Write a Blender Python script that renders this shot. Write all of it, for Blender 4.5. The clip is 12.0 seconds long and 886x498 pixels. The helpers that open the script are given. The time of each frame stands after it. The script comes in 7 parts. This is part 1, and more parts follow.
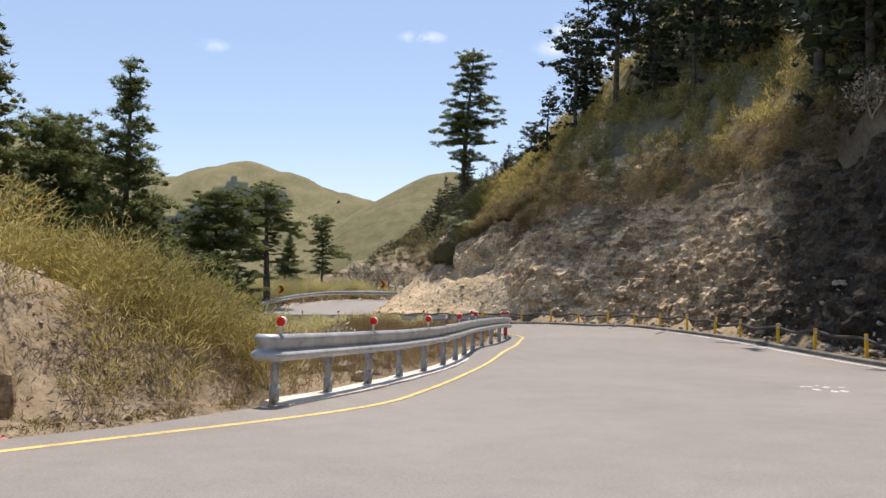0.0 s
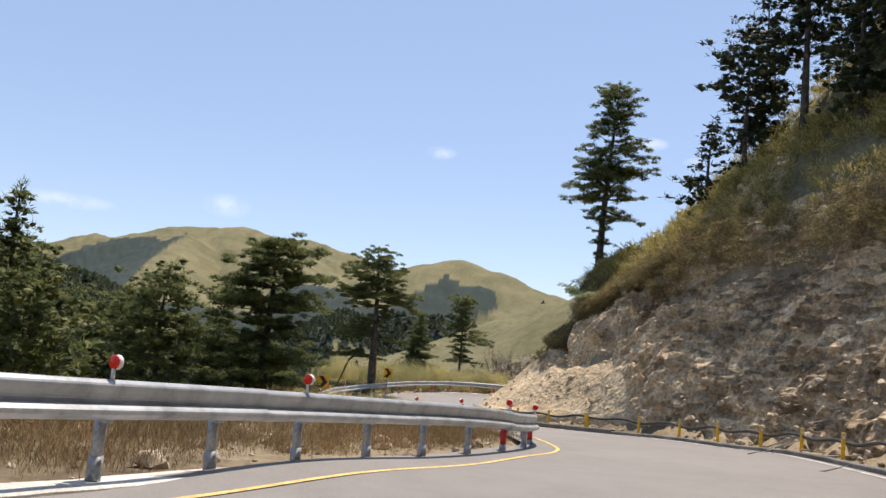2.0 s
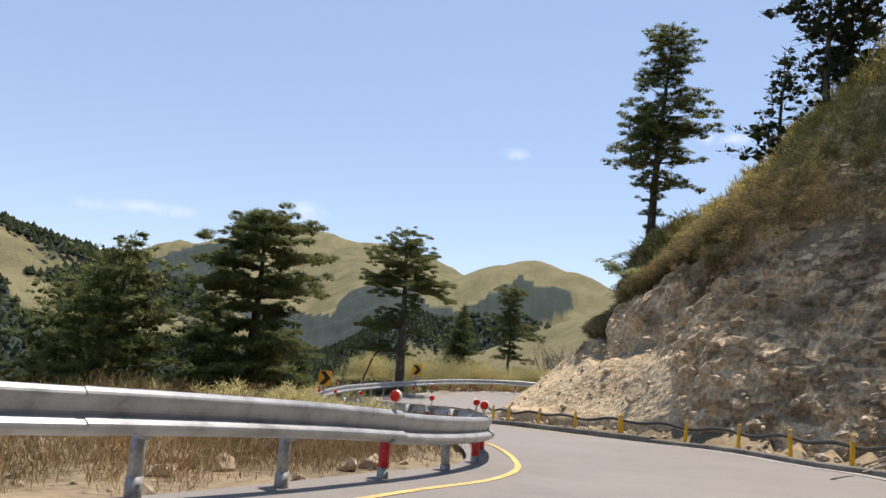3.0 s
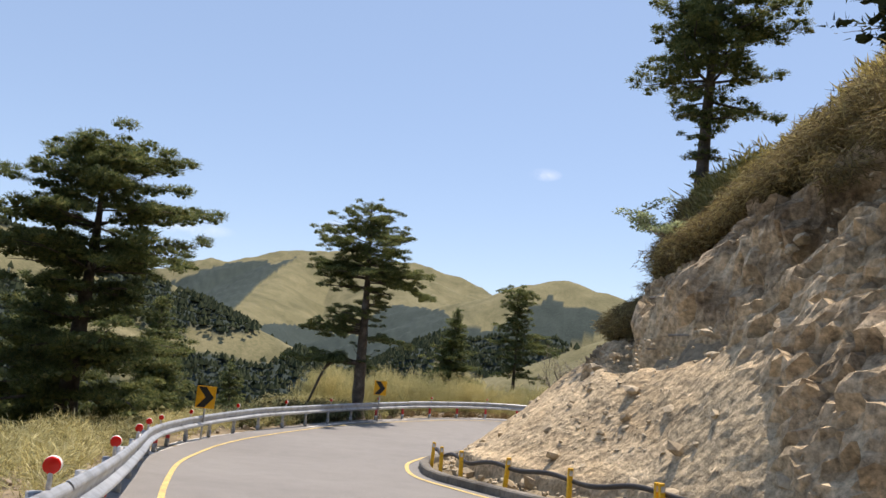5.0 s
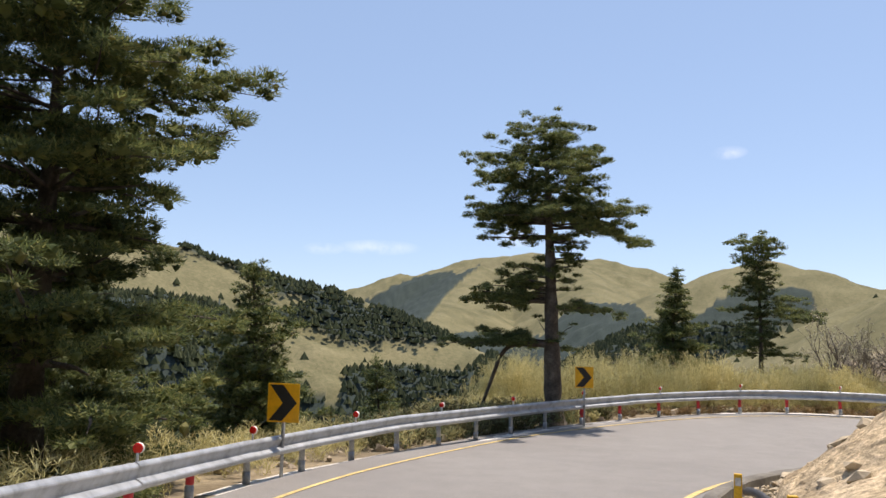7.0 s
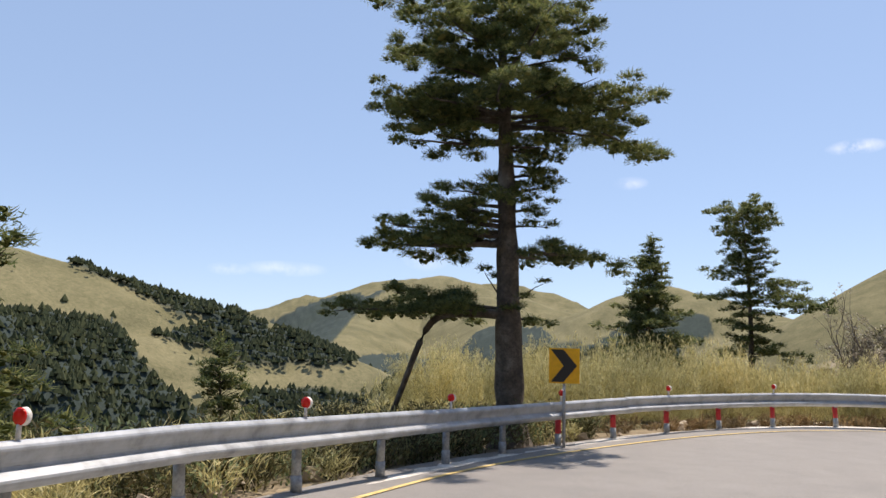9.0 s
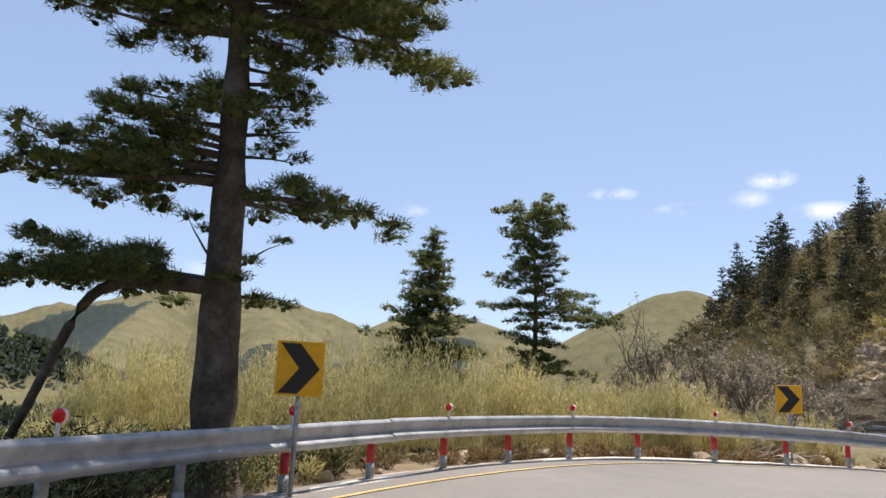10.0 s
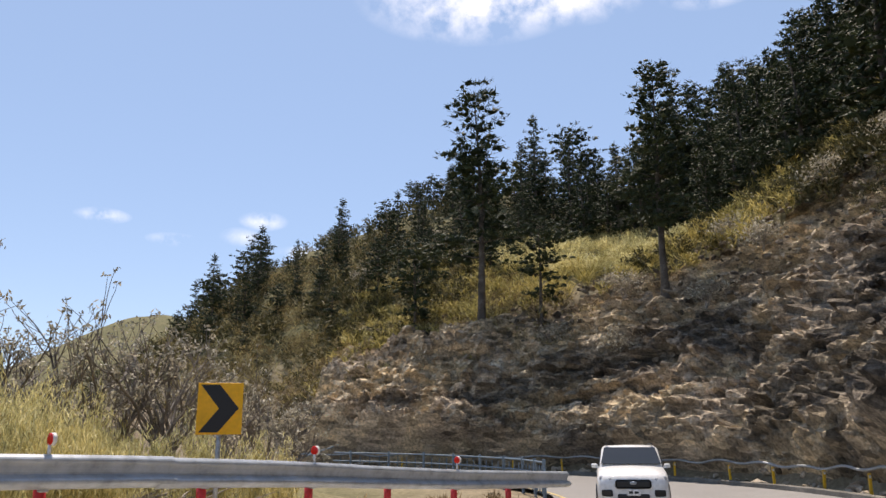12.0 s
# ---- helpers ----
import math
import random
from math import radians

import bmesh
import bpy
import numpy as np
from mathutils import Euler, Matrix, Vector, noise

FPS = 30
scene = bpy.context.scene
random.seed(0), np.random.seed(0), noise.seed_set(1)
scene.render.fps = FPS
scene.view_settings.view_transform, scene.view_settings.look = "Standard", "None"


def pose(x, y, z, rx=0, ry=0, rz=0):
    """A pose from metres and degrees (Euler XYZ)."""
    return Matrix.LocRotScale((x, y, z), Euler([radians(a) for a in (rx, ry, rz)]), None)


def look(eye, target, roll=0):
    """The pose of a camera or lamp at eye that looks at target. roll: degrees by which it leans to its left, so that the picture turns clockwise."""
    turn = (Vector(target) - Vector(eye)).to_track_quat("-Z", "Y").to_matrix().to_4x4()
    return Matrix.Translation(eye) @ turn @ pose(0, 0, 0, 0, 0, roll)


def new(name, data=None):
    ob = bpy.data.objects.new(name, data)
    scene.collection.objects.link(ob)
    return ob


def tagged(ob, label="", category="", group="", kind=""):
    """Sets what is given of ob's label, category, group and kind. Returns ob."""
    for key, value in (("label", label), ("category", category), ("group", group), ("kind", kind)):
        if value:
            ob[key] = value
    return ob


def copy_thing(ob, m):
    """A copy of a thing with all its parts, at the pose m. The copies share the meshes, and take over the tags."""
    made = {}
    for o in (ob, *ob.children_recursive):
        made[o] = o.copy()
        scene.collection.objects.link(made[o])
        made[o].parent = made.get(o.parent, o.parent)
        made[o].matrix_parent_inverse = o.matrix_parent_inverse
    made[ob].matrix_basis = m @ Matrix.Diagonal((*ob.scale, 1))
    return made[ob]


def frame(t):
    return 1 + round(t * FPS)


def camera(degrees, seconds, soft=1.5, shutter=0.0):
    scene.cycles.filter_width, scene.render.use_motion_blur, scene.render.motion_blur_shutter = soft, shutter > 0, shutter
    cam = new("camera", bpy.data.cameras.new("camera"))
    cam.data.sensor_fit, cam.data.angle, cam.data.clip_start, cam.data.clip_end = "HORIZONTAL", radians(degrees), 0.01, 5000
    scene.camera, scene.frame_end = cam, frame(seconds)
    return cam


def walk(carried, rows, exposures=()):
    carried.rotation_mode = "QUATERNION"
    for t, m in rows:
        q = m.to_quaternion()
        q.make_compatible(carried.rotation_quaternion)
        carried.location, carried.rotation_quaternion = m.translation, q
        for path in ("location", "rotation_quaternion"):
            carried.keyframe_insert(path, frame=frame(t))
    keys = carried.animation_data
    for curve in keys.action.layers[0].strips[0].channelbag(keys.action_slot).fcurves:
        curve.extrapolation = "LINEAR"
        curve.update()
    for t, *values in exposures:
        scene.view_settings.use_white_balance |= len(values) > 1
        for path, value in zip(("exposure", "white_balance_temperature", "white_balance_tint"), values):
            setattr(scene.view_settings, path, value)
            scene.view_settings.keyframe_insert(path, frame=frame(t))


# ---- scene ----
# ---------------------------------------------------------------- camera
cam = camera(58.8, 12.0)
PATH = [
    (0, (0.699, 0.581, 0.948), (0.67, 2.581, 0.958), 0.9),
    (0.5, (2.37, 3.666, 0.558), (2.395, 5.666, 0.562), 1.0),
    (1, (3.826, 7.095, 0.195), (3.633, 9.084, 0.277), 0.8),
    (1.5, (5.065, 10.89, -0.079), (4.616, 12.826, 0.153), 3.4),
    (2, (6.034, 14.67, -0.305), (5.467, 16.572, -0.059), 4.6),
    (2.5, (6.657, 18.578, -0.488), (5.963, 20.44, -0.263), 4.8),
    (3, (6.895, 22.409, -0.675), (6.147, 24.249, -0.439), 4.4),
    (5, (4.545, 36.793, -1.012), (3.725, 38.595, -0.731), 5.1),
    (5.5, (3.303, 39.919, -1.238), (2.371, 41.664, -0.945), 4.0),
    (6, (1.842, 42.783, -1.472), (0.76, 44.441, -1.182), 2.2),
    (6.5, (0.072, 45.59, -1.7), (-1.137, 47.162, -1.438), 1.1),
    (8.5, (-7.521, 55.878, -2.846), (-8.733, 57.445, -2.577), 0.6),
    (9, (-8.904, 58.282, -3.061), (-9.923, 59.971, -2.735), 1.0),
    (9.5, (-9.967, 61.04, -3.109), (-10.729, 62.853, -2.739), 1.5),
    (10, (-10.764, 64.22, -3.177), (-11.274, 66.114, -2.786), 2.0),
    (10.5, (-10.944, 67.253, -3.14), (-11.165, 69.195, -2.717), 2.0),
    (11, (-10.586, 70.301, -3.168), (-10.459, 72.243, -2.704), 1.3),
    (11.5, (-9.749, 73.084, -3.221), (-9.288, 74.966, -2.727), 0.4),
    (12, (-8.481, 75.444, -3.254), (-7.765, 77.246, -2.765), -0.2),
]
walk(cam, [(t, look(eye, target, roll)) for t, eye, target, roll in PATH], exposures=[(0, 0.5, 7250, 17)])

# ---------------------------------------------------------------- sun and sky
SUN_EL, SUN_AZ = 69.0, 10.0  # degrees; azimuth clockwise from +y
sun_dir = Vector((math.sin(radians(SUN_AZ)) * math.cos(radians(SUN_EL)), math.cos(radians(SUN_AZ)) * math.cos(radians(SUN_EL)), math.sin(radians(SUN_EL))))
sun = new("sun", bpy.data.lights.new("sun", "SUN"))
sun.data.energy, sun.data.angle, sun.data.color = 4.2, radians(0.55), (1.0, 0.95, 0.86)
sun.matrix_world = look(sun_dir * 200, (0, 0, 0))

world = bpy.data.worlds.new("sky")
scene.world = world
world.use_nodes = True
wn, wl = world.node_tree.nodes, world.node_tree.links
wn.clear()
sky = wn.new("ShaderNodeTexSky")
sky.sky_type, sky.sun_disc = "NISHITA", False
sky.sun_elevation, sky.sun_rotation = radians(SUN_EL), radians(SUN_AZ)
sky.altitude, sky.air_density, sky.dust_density, sky.ozone_density = 1500, 1.0, 0.7, 1.0
bg = wn.new("ShaderNodeBackground")
bg.inputs["Strength"].default_value = 0.135
wo = wn.new("ShaderNodeOutputWorld")
# small fair-weather clouds: azimuth left of +y, elevation, half width, half height (degrees), density
CLOUDS = [(-24.3, 31.5, 8.5, 2.6, 0.8), (-33, 31.5, 5, 1.8, 0.6), (-43, 31, 4, 1.5, 0.7), (2.6, 15.3, 1.9, 0.55, 0.7), (-2.2, 14.1, 2.0, 0.5, 0.5), (-8.3, 15.8, 1.8, 0.7, 0.75), (-11.4, 13.5, 2.4, 0.7, 0.6),
          (17.4, 14.0, 1.3, 0.5, 0.35), (42.5, 7.6, 3.2, 0.6, 0.3), (46.5, 7.4, 1.6, 0.5, 0.3), (32.3, 8.6, 1.8, 0.9, 0.3), (-6.8, 14.6, 1.6, 0.7, 0.4)]
gen = wn.new("ShaderNodeTexCoord")
puff = wn.new("ShaderNodeTexNoise")
puff.inputs["Scale"].default_value, puff.inputs["Detail"].default_value, puff.inputs["Roughness"].default_value = 22.0, 6.0, 0.6
wl.new(gen.outputs["Generated"], puff.inputs["Vector"])
cover = None
for az, el, hw, hh, dens in CLOUDS:
    mp = wn.new("ShaderNodeMapping")
    mp.vector_type = "TEXTURE"
    ca, ce = radians(az), radians(el)
    mp.inputs["Location"].default_value = (-math.sin(ca) * math.cos(ce), math.cos(ca) * math.cos(ce), math.sin(ce))
    mp.inputs["Rotation"].default_value = (0, 0, ca)
    mp.inputs["Scale"].default_value = (radians(hw), 1.0, radians(hh))
    wl.new(gen.outputs["Generated"], mp.inputs["Vector"])
    ln = wn.new("ShaderNodeVectorMath")
    ln.operation = "LENGTH"
    wl.new(mp.outputs[0], ln.inputs[0])
    mr = wn.new("ShaderNodeMapRange")
    for sock, v in (("From Min", 1.0), ("From Max", 0.0), ("To Min", 0.0), ("To Max", dens)):
        mr.inputs[sock].default_value = v
    wl.new(ln.outputs["Value"], mr.inputs["Value"])
    if cover is None:
        cover = mr.outputs[0]
    else:
        ad = wn.new("ShaderNodeMath")
        ad.operation = "ADD"
        wl.new(cover, ad.inputs[0])
        wl.new(mr.outputs[0], ad.inputs[1])
        cover = ad.outputs[0]
shape = wn.new("ShaderNodeMapRange")
for sock, v in (("From Min", 0.38), ("From Max", 0.62), ("To Min", 0.0), ("To Max", 1.0)):
    shape.inputs[sock].default_value = v
wl.new(puff.outputs[0], shape.inputs["Value"])
dens_ = wn.new("ShaderNodeMath")
dens_.operation, dens_.use_clamp = "MULTIPLY", True
wl.new(cover, dens_.inputs[0])
wl.new(shape.outputs[0], dens_.inputs[1])
veil = wn.new("ShaderNodeMix")
veil.data_type = "RGBA"
veil.inputs[0].default_value = 0.5
wl.new(sky.outputs[0], veil.inputs[6])
veil.inputs[7].default_value = (1.9, 3.05, 4.9, 1)
cmix = wn.new("ShaderNodeMix")
cmix.data_type = "RGBA"
wl.new(dens_.outputs[0], cmix.inputs[0])
wl.new(veil.outputs[2], cmix.inputs[6])
cmix.inputs[7].default_value = (8.4, 8.5, 8.8, 1)
wl.new(cmix.outputs[2], bg.inputs["Color"])
wl.new(bg.outputs[0], wo.inputs[0])


# ---------------------------------------------------------------- materials
def node_material(name):
    m = bpy.data.materials.new(name)
    m.use_nodes = True
    nt = m.node_tree
    return m, nt, nt.nodes["Principled BSDF"]


def noise_node(nt, scale, detail=4.0, rough=0.55, coord=None, dist=0.0):
    n = nt.nodes.new("ShaderNodeTexNoise")
    n.inputs["Scale"].default_value, n.inputs["Detail"].default_value = scale, detail
    n.inputs["Roughness"].default_value, n.inputs["Distortion"].default_value = rough, dist
    if coord is not None:
        nt.links.new(coord, n.inputs["Vector"])
    return n


def ramp_node(nt, fac, stops):
    r = nt.nodes.new("ShaderNodeValToRGB")
    els = r.color_ramp.elements
    while len(els) < len(stops):
        els.new(0.5)
    for e, (p, c) in zip(els, stops):
        e.position, e.color = p, (*c, 1)
    nt.links.new(fac, r.inputs[0])
    return r


def mix_color(nt, fac, a, b, mode="MIX"):
    n = nt.nodes.new("ShaderNodeMix")
    n.data_type, n.blend_type = "RGBA", mode
    for sock, val in ((n.inputs[0], fac), (n.inputs[6], a), (n.inputs[7], b)):
        if isinstance(val, (int, float)):
            sock.default_value = val
        elif isinstance(val, tuple):
            sock.default_value = (*val, 1)
        else:
            nt.links.new(val, sock)
    return n.outputs[2]


def surface(name, dark, mid, light, scale=1.0, fine=12.0, rough=0.85, bump=0.3, metal=0.0, rough_var=0.1, bump_dist=0.02, random_tint=0.0):
    """A worn surface: three tones over a broad and a fine noise, with relief."""
    m, nt, p = node_material(name)
    tc = nt.nodes.new("ShaderNodeTexCoord")
    a = noise_node(nt, scale, 5, 0.6, tc.outputs["Object"], 0.3)
    b = noise_node(nt, fine, 6, 0.65, tc.outputs["Object"])
    base = ramp_node(nt, a.outputs[0], [(0.3, dark), (0.5, mid), (0.7, light)])
    grain = ramp_node(nt, b.outputs[0], [(0.3, (0.62, 0.62, 0.62)), (0.5, (1, 1, 1)), (0.72, (1.25, 1.25, 1.25))])
    col = mix_color(nt, 1.0, base.outputs[0], grain.outputs[0], "MULTIPLY")
    if random_tint:
        oi = nt.nodes.new("ShaderNodeObjectInfo")
        tint = ramp_node(nt, oi.outputs["Random"], [(0.0, (1 - random_tint,) * 3), (1.0, (1 + random_tint,) * 3)])
        col = mix_color(nt, 1.0, col, tint.outputs[0], "MULTIPLY")
    nt.links.new(col, p.inputs["Base Color"])
    mr = nt.nodes.new("ShaderNodeMapRange")
    mr.inputs["To Min"].default_value, mr.inputs["To Max"].default_value = max(0, rough - rough_var), min(1, rough + rough_var)
    nt.links.new(b.outputs[0], mr.inputs["Value"])
    nt.links.new(mr.outputs[0], p.inputs["Roughness"])
    p.inputs["Metallic"].default_value = metal
    if bump:
        bm_ = nt.nodes.new("ShaderNodeBump")
        bm_.inputs["Strength"].default_value, bm_.inputs["Distance"].default_value = bump, bump_dist
        nt.links.new(b.outputs[0], bm_.inputs["Height"])
        nt.links.new(bm_.outputs[0], p.inputs["Normal"])
    return m


def leafy(name, stops, translucent=0.3, rough=0.6, tip=None):
    """Needles, leaves and grass blades: a tone per blade, partly lit through."""
    m, nt, p = node_material(name)
    g = nt.nodes.new("ShaderNodeNewGeometry")
    tc = nt.nodes.new("ShaderNodeTexCoord")
    broad = noise_node(nt, 0.35, 3, 0.5, tc.outputs["Object"])
    r = ramp_node(nt, g.outputs["Random Per Island"], stops)
    shade = ramp_node(nt, broad.outputs[0], [(0.35, (0.75, 0.78, 0.75)), (0.65, (1.2, 1.15, 1.05))])
    col = mix_color(nt, 1.0, r.outputs[0], shade.outputs[0], "MULTIPLY")
    nt.links.new(col, p.inputs["Base Color"])
    p.inputs["Roughness"].default_value = rough
    p.inputs["Specular IOR Level"].default_value = 0.25
    tr = nt.nodes.new("ShaderNodeBsdfTranslucent")
    nt.links.new(col, tr.inputs[0])
    mx = nt.nodes.new("ShaderNodeMixShader")
    mx.inputs[0].default_value = translucent
    nt.links.new(p.outputs[0], mx.inputs[1])
    nt.links.new(tr.outputs[0], mx.inputs[2])
    nt.links.new(mx.outputs[0], nt.nodes["Material Output"].inputs[0])
    return m


def plain(name, color, rough=0.5, metal=0.0, bump=0.0):
    m, nt, p = node_material(name)
    tc = nt.nodes.new("ShaderNodeTexCoord")
    b = noise_node(nt, 9.0, 5, 0.6, tc.outputs["Object"])
    c = ramp_node(nt, b.outputs[0], [(0.3, tuple(x * 0.8 for x in color)), (0.65, color)])
    nt.links.new(c.outputs[0], p.inputs["Base Color"])
    p.inputs["Roughness"].default_value, p.inputs["Metallic"].default_value = rough, metal
    return m


M = {}
M["concrete"] = surface("concrete", (0.42, 0.4, 0.36), (0.56, 0.54, 0.5), (0.68, 0.66, 0.62), 0.8, 14, 0.9, 0.4)
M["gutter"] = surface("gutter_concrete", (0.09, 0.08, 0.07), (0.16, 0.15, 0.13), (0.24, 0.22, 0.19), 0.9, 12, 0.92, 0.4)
M["zinc"] = surface("galvanised_steel", (0.36, 0.39, 0.43), (0.39, 0.42, 0.455), (0.42, 0.445, 0.475), 0.5, 3, 0.44, 0.01, 0.35, 0.04, 0.002)
M["zinc_post"] = surface("galvanised_post", (0.28, 0.3, 0.32), (0.38, 0.4, 0.42), (0.48, 0.5, 0.51), 1.5, 20, 0.55, 0.1, 0.6, 0.1, 0.004)
M["red"] = surface("red_paint", (0.42, 0.02, 0.03), (0.55, 0.03, 0.04), (0.6, 0.06, 0.06), 2.0, 18, 0.5, 0.1, 0, 0.1, 0.003)
M["white"] = surface("white_paint", (0.62, 0.6, 0.57), (0.75, 0.74, 0.72), (0.8, 0.8, 0.79), 2.0, 18, 0.5, 0.1, 0, 0.1, 0.003)
M["reflector"] = plain("red_reflector", (0.78, 0.02, 0.015), 0.25)
M["yellow"] = surface("yellow_paint", (0.7, 0.38, 0.02), (0.85, 0.5, 0.03), (0.88, 0.56, 0.06), 2.0, 18, 0.5, 0.1, 0, 0.1, 0.003)
M["sign_yellow"] = plain("sign_yellow", (0.88, 0.44, 0.01), 0.35)
M["black"] = plain("black_sheeting", (0.012, 0.012, 0.014), 0.4)
M["hose"] = surface("black_hose", (0.02, 0.018, 0.016), (0.035, 0.032, 0.03), (0.06, 0.055, 0.05), 1.0, 20, 0.55, 0.2)
M["bark"] = surface("bark", (0.045, 0.037, 0.031), (0.095, 0.08, 0.066), (0.18, 0.16, 0.135), 2.5, 16, 0.95, 0.9, 0, 0.05, 0.04)
M["deadwood"] = surface("dead_wood", (0.2, 0.17, 0.14), (0.32, 0.28, 0.24), (0.45, 0.4, 0.35), 3, 20, 0.9, 0.4)
M["twig"] = surface("grey_twig", (0.1, 0.085, 0.075), (0.17, 0.145, 0.125), (0.26, 0.23, 0.2), 3, 20, 0.9, 0.4)
M["undergrowth"] = leafy("undergrowth", [(0.0, (0.032, 0.036, 0.017)), (0.5, (0.075, 0.072, 0.032)), (0.85, (0.14, 0.125, 0.058)), (1.0, (0.24, 0.2, 0.11))], 0.25)
M["needles"] = leafy("needles", [(0.0, (0.068, 0.1, 0.05)), (0.4, (0.13, 0.168, 0.07)), (0.8, (0.205, 0.235, 0.09)), (1.0, (0.3, 0.29, 0.12))], 0.48)
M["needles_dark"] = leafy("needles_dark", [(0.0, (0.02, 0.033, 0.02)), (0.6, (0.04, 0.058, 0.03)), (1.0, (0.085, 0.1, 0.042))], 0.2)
M["bamboo"] = leafy("bamboo_grass", [(0.0, (0.16, 0.15, 0.05)), (0.35, (0.33, 0.28, 0.1)), (0.75, (0.47, 0.4, 0.16)), (1.0, (0.6, 0.54, 0.28))], 0.4, 0.7)
M["tall_grass"] = leafy("tall_bamboo_grass", [(0.0, (0.26, 0.23, 0.1)), (0.3, (0.45, 0.41, 0.2)), (0.7, (0.64, 0.59, 0.31)), (1.0, (0.78, 0.74, 0.48))], 0.45, 0.7)
M["dry_grass"] = leafy("dry_grass", [(0.0, (0.13, 0.085, 0.045)), (0.5, (0.26, 0.18, 0.1)), (1.0, (0.42, 0.33, 0.2))], 0.3, 0.8)
M["brush"] = leafy("dry_brush", [(0.0, (0.1, 0.08, 0.045)), (0.5, (0.22, 0.17, 0.09)), (0.85, (0.34, 0.29, 0.14)), (1.0, (0.45, 0.4, 0.2))], 0.35, 0.75)
M["shrub"] = leafy("shrub_leaves", [(0.0, (0.12, 0.17, 0.09)), (0.6, (0.22, 0.28, 0.15)), (1.0, (0.36, 0.41, 0.25))], 0.5)
M["pale_leaf"] = leafy("pale_leaves", [(0.0, (0.2, 0.26, 0.14)), (0.6, (0.34, 0.4, 0.24)), (1.0, (0.5, 0.55, 0.37))], 0.55)
M["pale_shrub"] = leafy("pale_shrub", [(0.0, (0.2, 0.18, 0.14)), (0.6, (0.4, 0.36, 0.29)), (1.0, (0.66, 0.62, 0.54))], 0.3)


def asphalt():
    m, nt, p = node_material("asphalt")
    tc = nt.nodes.new("ShaderNodeTexCoord")
    broad = noise_node(nt, 0.16, 4, 0.6, tc.outputs["Object"], 0.5)
    mid = noise_node(nt, 1.7, 5, 0.6, tc.outputs["Object"])
    fine = noise_node(nt, 60, 3, 0.7, tc.outputs["Object"])
    base = ramp_node(nt, broad.outputs[0], [(0.3, (0.19, 0.183, 0.176)), (0.5, (0.21, 0.203, 0.195)), (0.72, (0.235, 0.227, 0.217))])
    blot = ramp_node(nt, mid.outputs[0], [(0.3, (0.93, 0.93, 0.935)), (0.6, (1.04, 1.035, 1.03))])
    grit = ramp_node(nt, fine.outputs[0], [(0.3, (0.75, 0.75, 0.75)), (0.7, (1.25, 1.25, 1.25))])
    c = mix_color(nt, 1.0, base.outputs[0], blot.outputs[0], "MULTIPLY")
    c = mix_color(nt, 1.0, c, grit.outputs[0], "MULTIPLY")
    nt.links.new(c, p.inputs["Base Color"])
    p.inputs["Roughness"].default_value = 0.88
    bp = nt.nodes.new("ShaderNodeBump")
    bp.inputs["Strength"].default_value, bp.inputs["Distance"].default_value = 0.35, 0.01
    nt.links.new(fine.outputs[0], bp.inputs["Height"])
    nt.links.new(bp.outputs[0], p.inputs["Normal"])
    return m


def ground_material():
    """Mountain grass and bare earth, with woods where the ground carries them."""
    m, nt, p = node_material("ground")
    tc = nt.nodes.new("ShaderNodeTexCoord")
    co = tc.outputs["Object"]
    broad = noise_node(nt, 0.012, 6, 0.6, co, 0.6)
    mid = noise_node(nt, 0.25, 6, 0.65, co)
    fine = noise_node(nt, 5.0, 5, 0.7, co)
    grass = ramp_node(nt, broad.outputs[0], [(0.3, (0.125, 0.12, 0.068)), (0.5, (0.175, 0.163, 0.094)), (0.7, (0.23, 0.208, 0.125))])
    tuft = ramp_node(nt, mid.outputs[0], [(0.3, (0.72, 0.76, 0.7)), (0.65, (1.15, 1.12, 1.08))])
    grain = ramp_node(nt, fine.outputs[0], [(0.3, (0.6, 0.6, 0.6)), (0.7, (1.25, 1.25, 1.25))])
    g = mix_color(nt, 1.0, grass.outputs[0], tuft.outputs[0], "MULTIPLY")
    earth = ramp_node(nt, mid.outputs[0], [(0.3, (0.15, 0.115, 0.08)), (0.5, (0.26, 0.21, 0.15)), (0.7, (0.38, 0.31, 0.22))])
    # far woods tinted towards blue: distance haze put into their colour
    wood = ramp_node(nt, mid.outputs[0], [(0.3, (0.032, 0.046, 0.042)), (0.7, (0.052, 0.07, 0.063))])
    a_soil, a_wood = nt.nodes.new("ShaderNodeAttribute"), nt.nodes.new("ShaderNodeAttribute")
    a_soil.attribute_name, a_wood.attribute_name = "soil", "woods"
    c = mix_color(nt, a_soil.outputs["Fac"], g, earth.outputs[0])
    c = mix_color(nt, a_wood.outputs["Fac"], c, wood.outputs[0])
    c = mix_color(nt, 1.0, c, grain.outputs[0], "MULTIPLY")
    nt.links.new(c, p.inputs["Base Color"])
    p.inputs["Roughness"].default_value = 0.95
    p.inputs["Specular IOR Level"].default_value = 0.1
    bp = nt.nodes.new("ShaderNodeBump")
    bp.inputs["Strength"].default_value, bp.inputs["Distance"].default_value = 0.6, 0.08
    nt.links.new(fine.outputs[0], bp.inputs["Height"])
    nt.links.new(bp.outputs[0], p.inputs["Normal"])
    return m


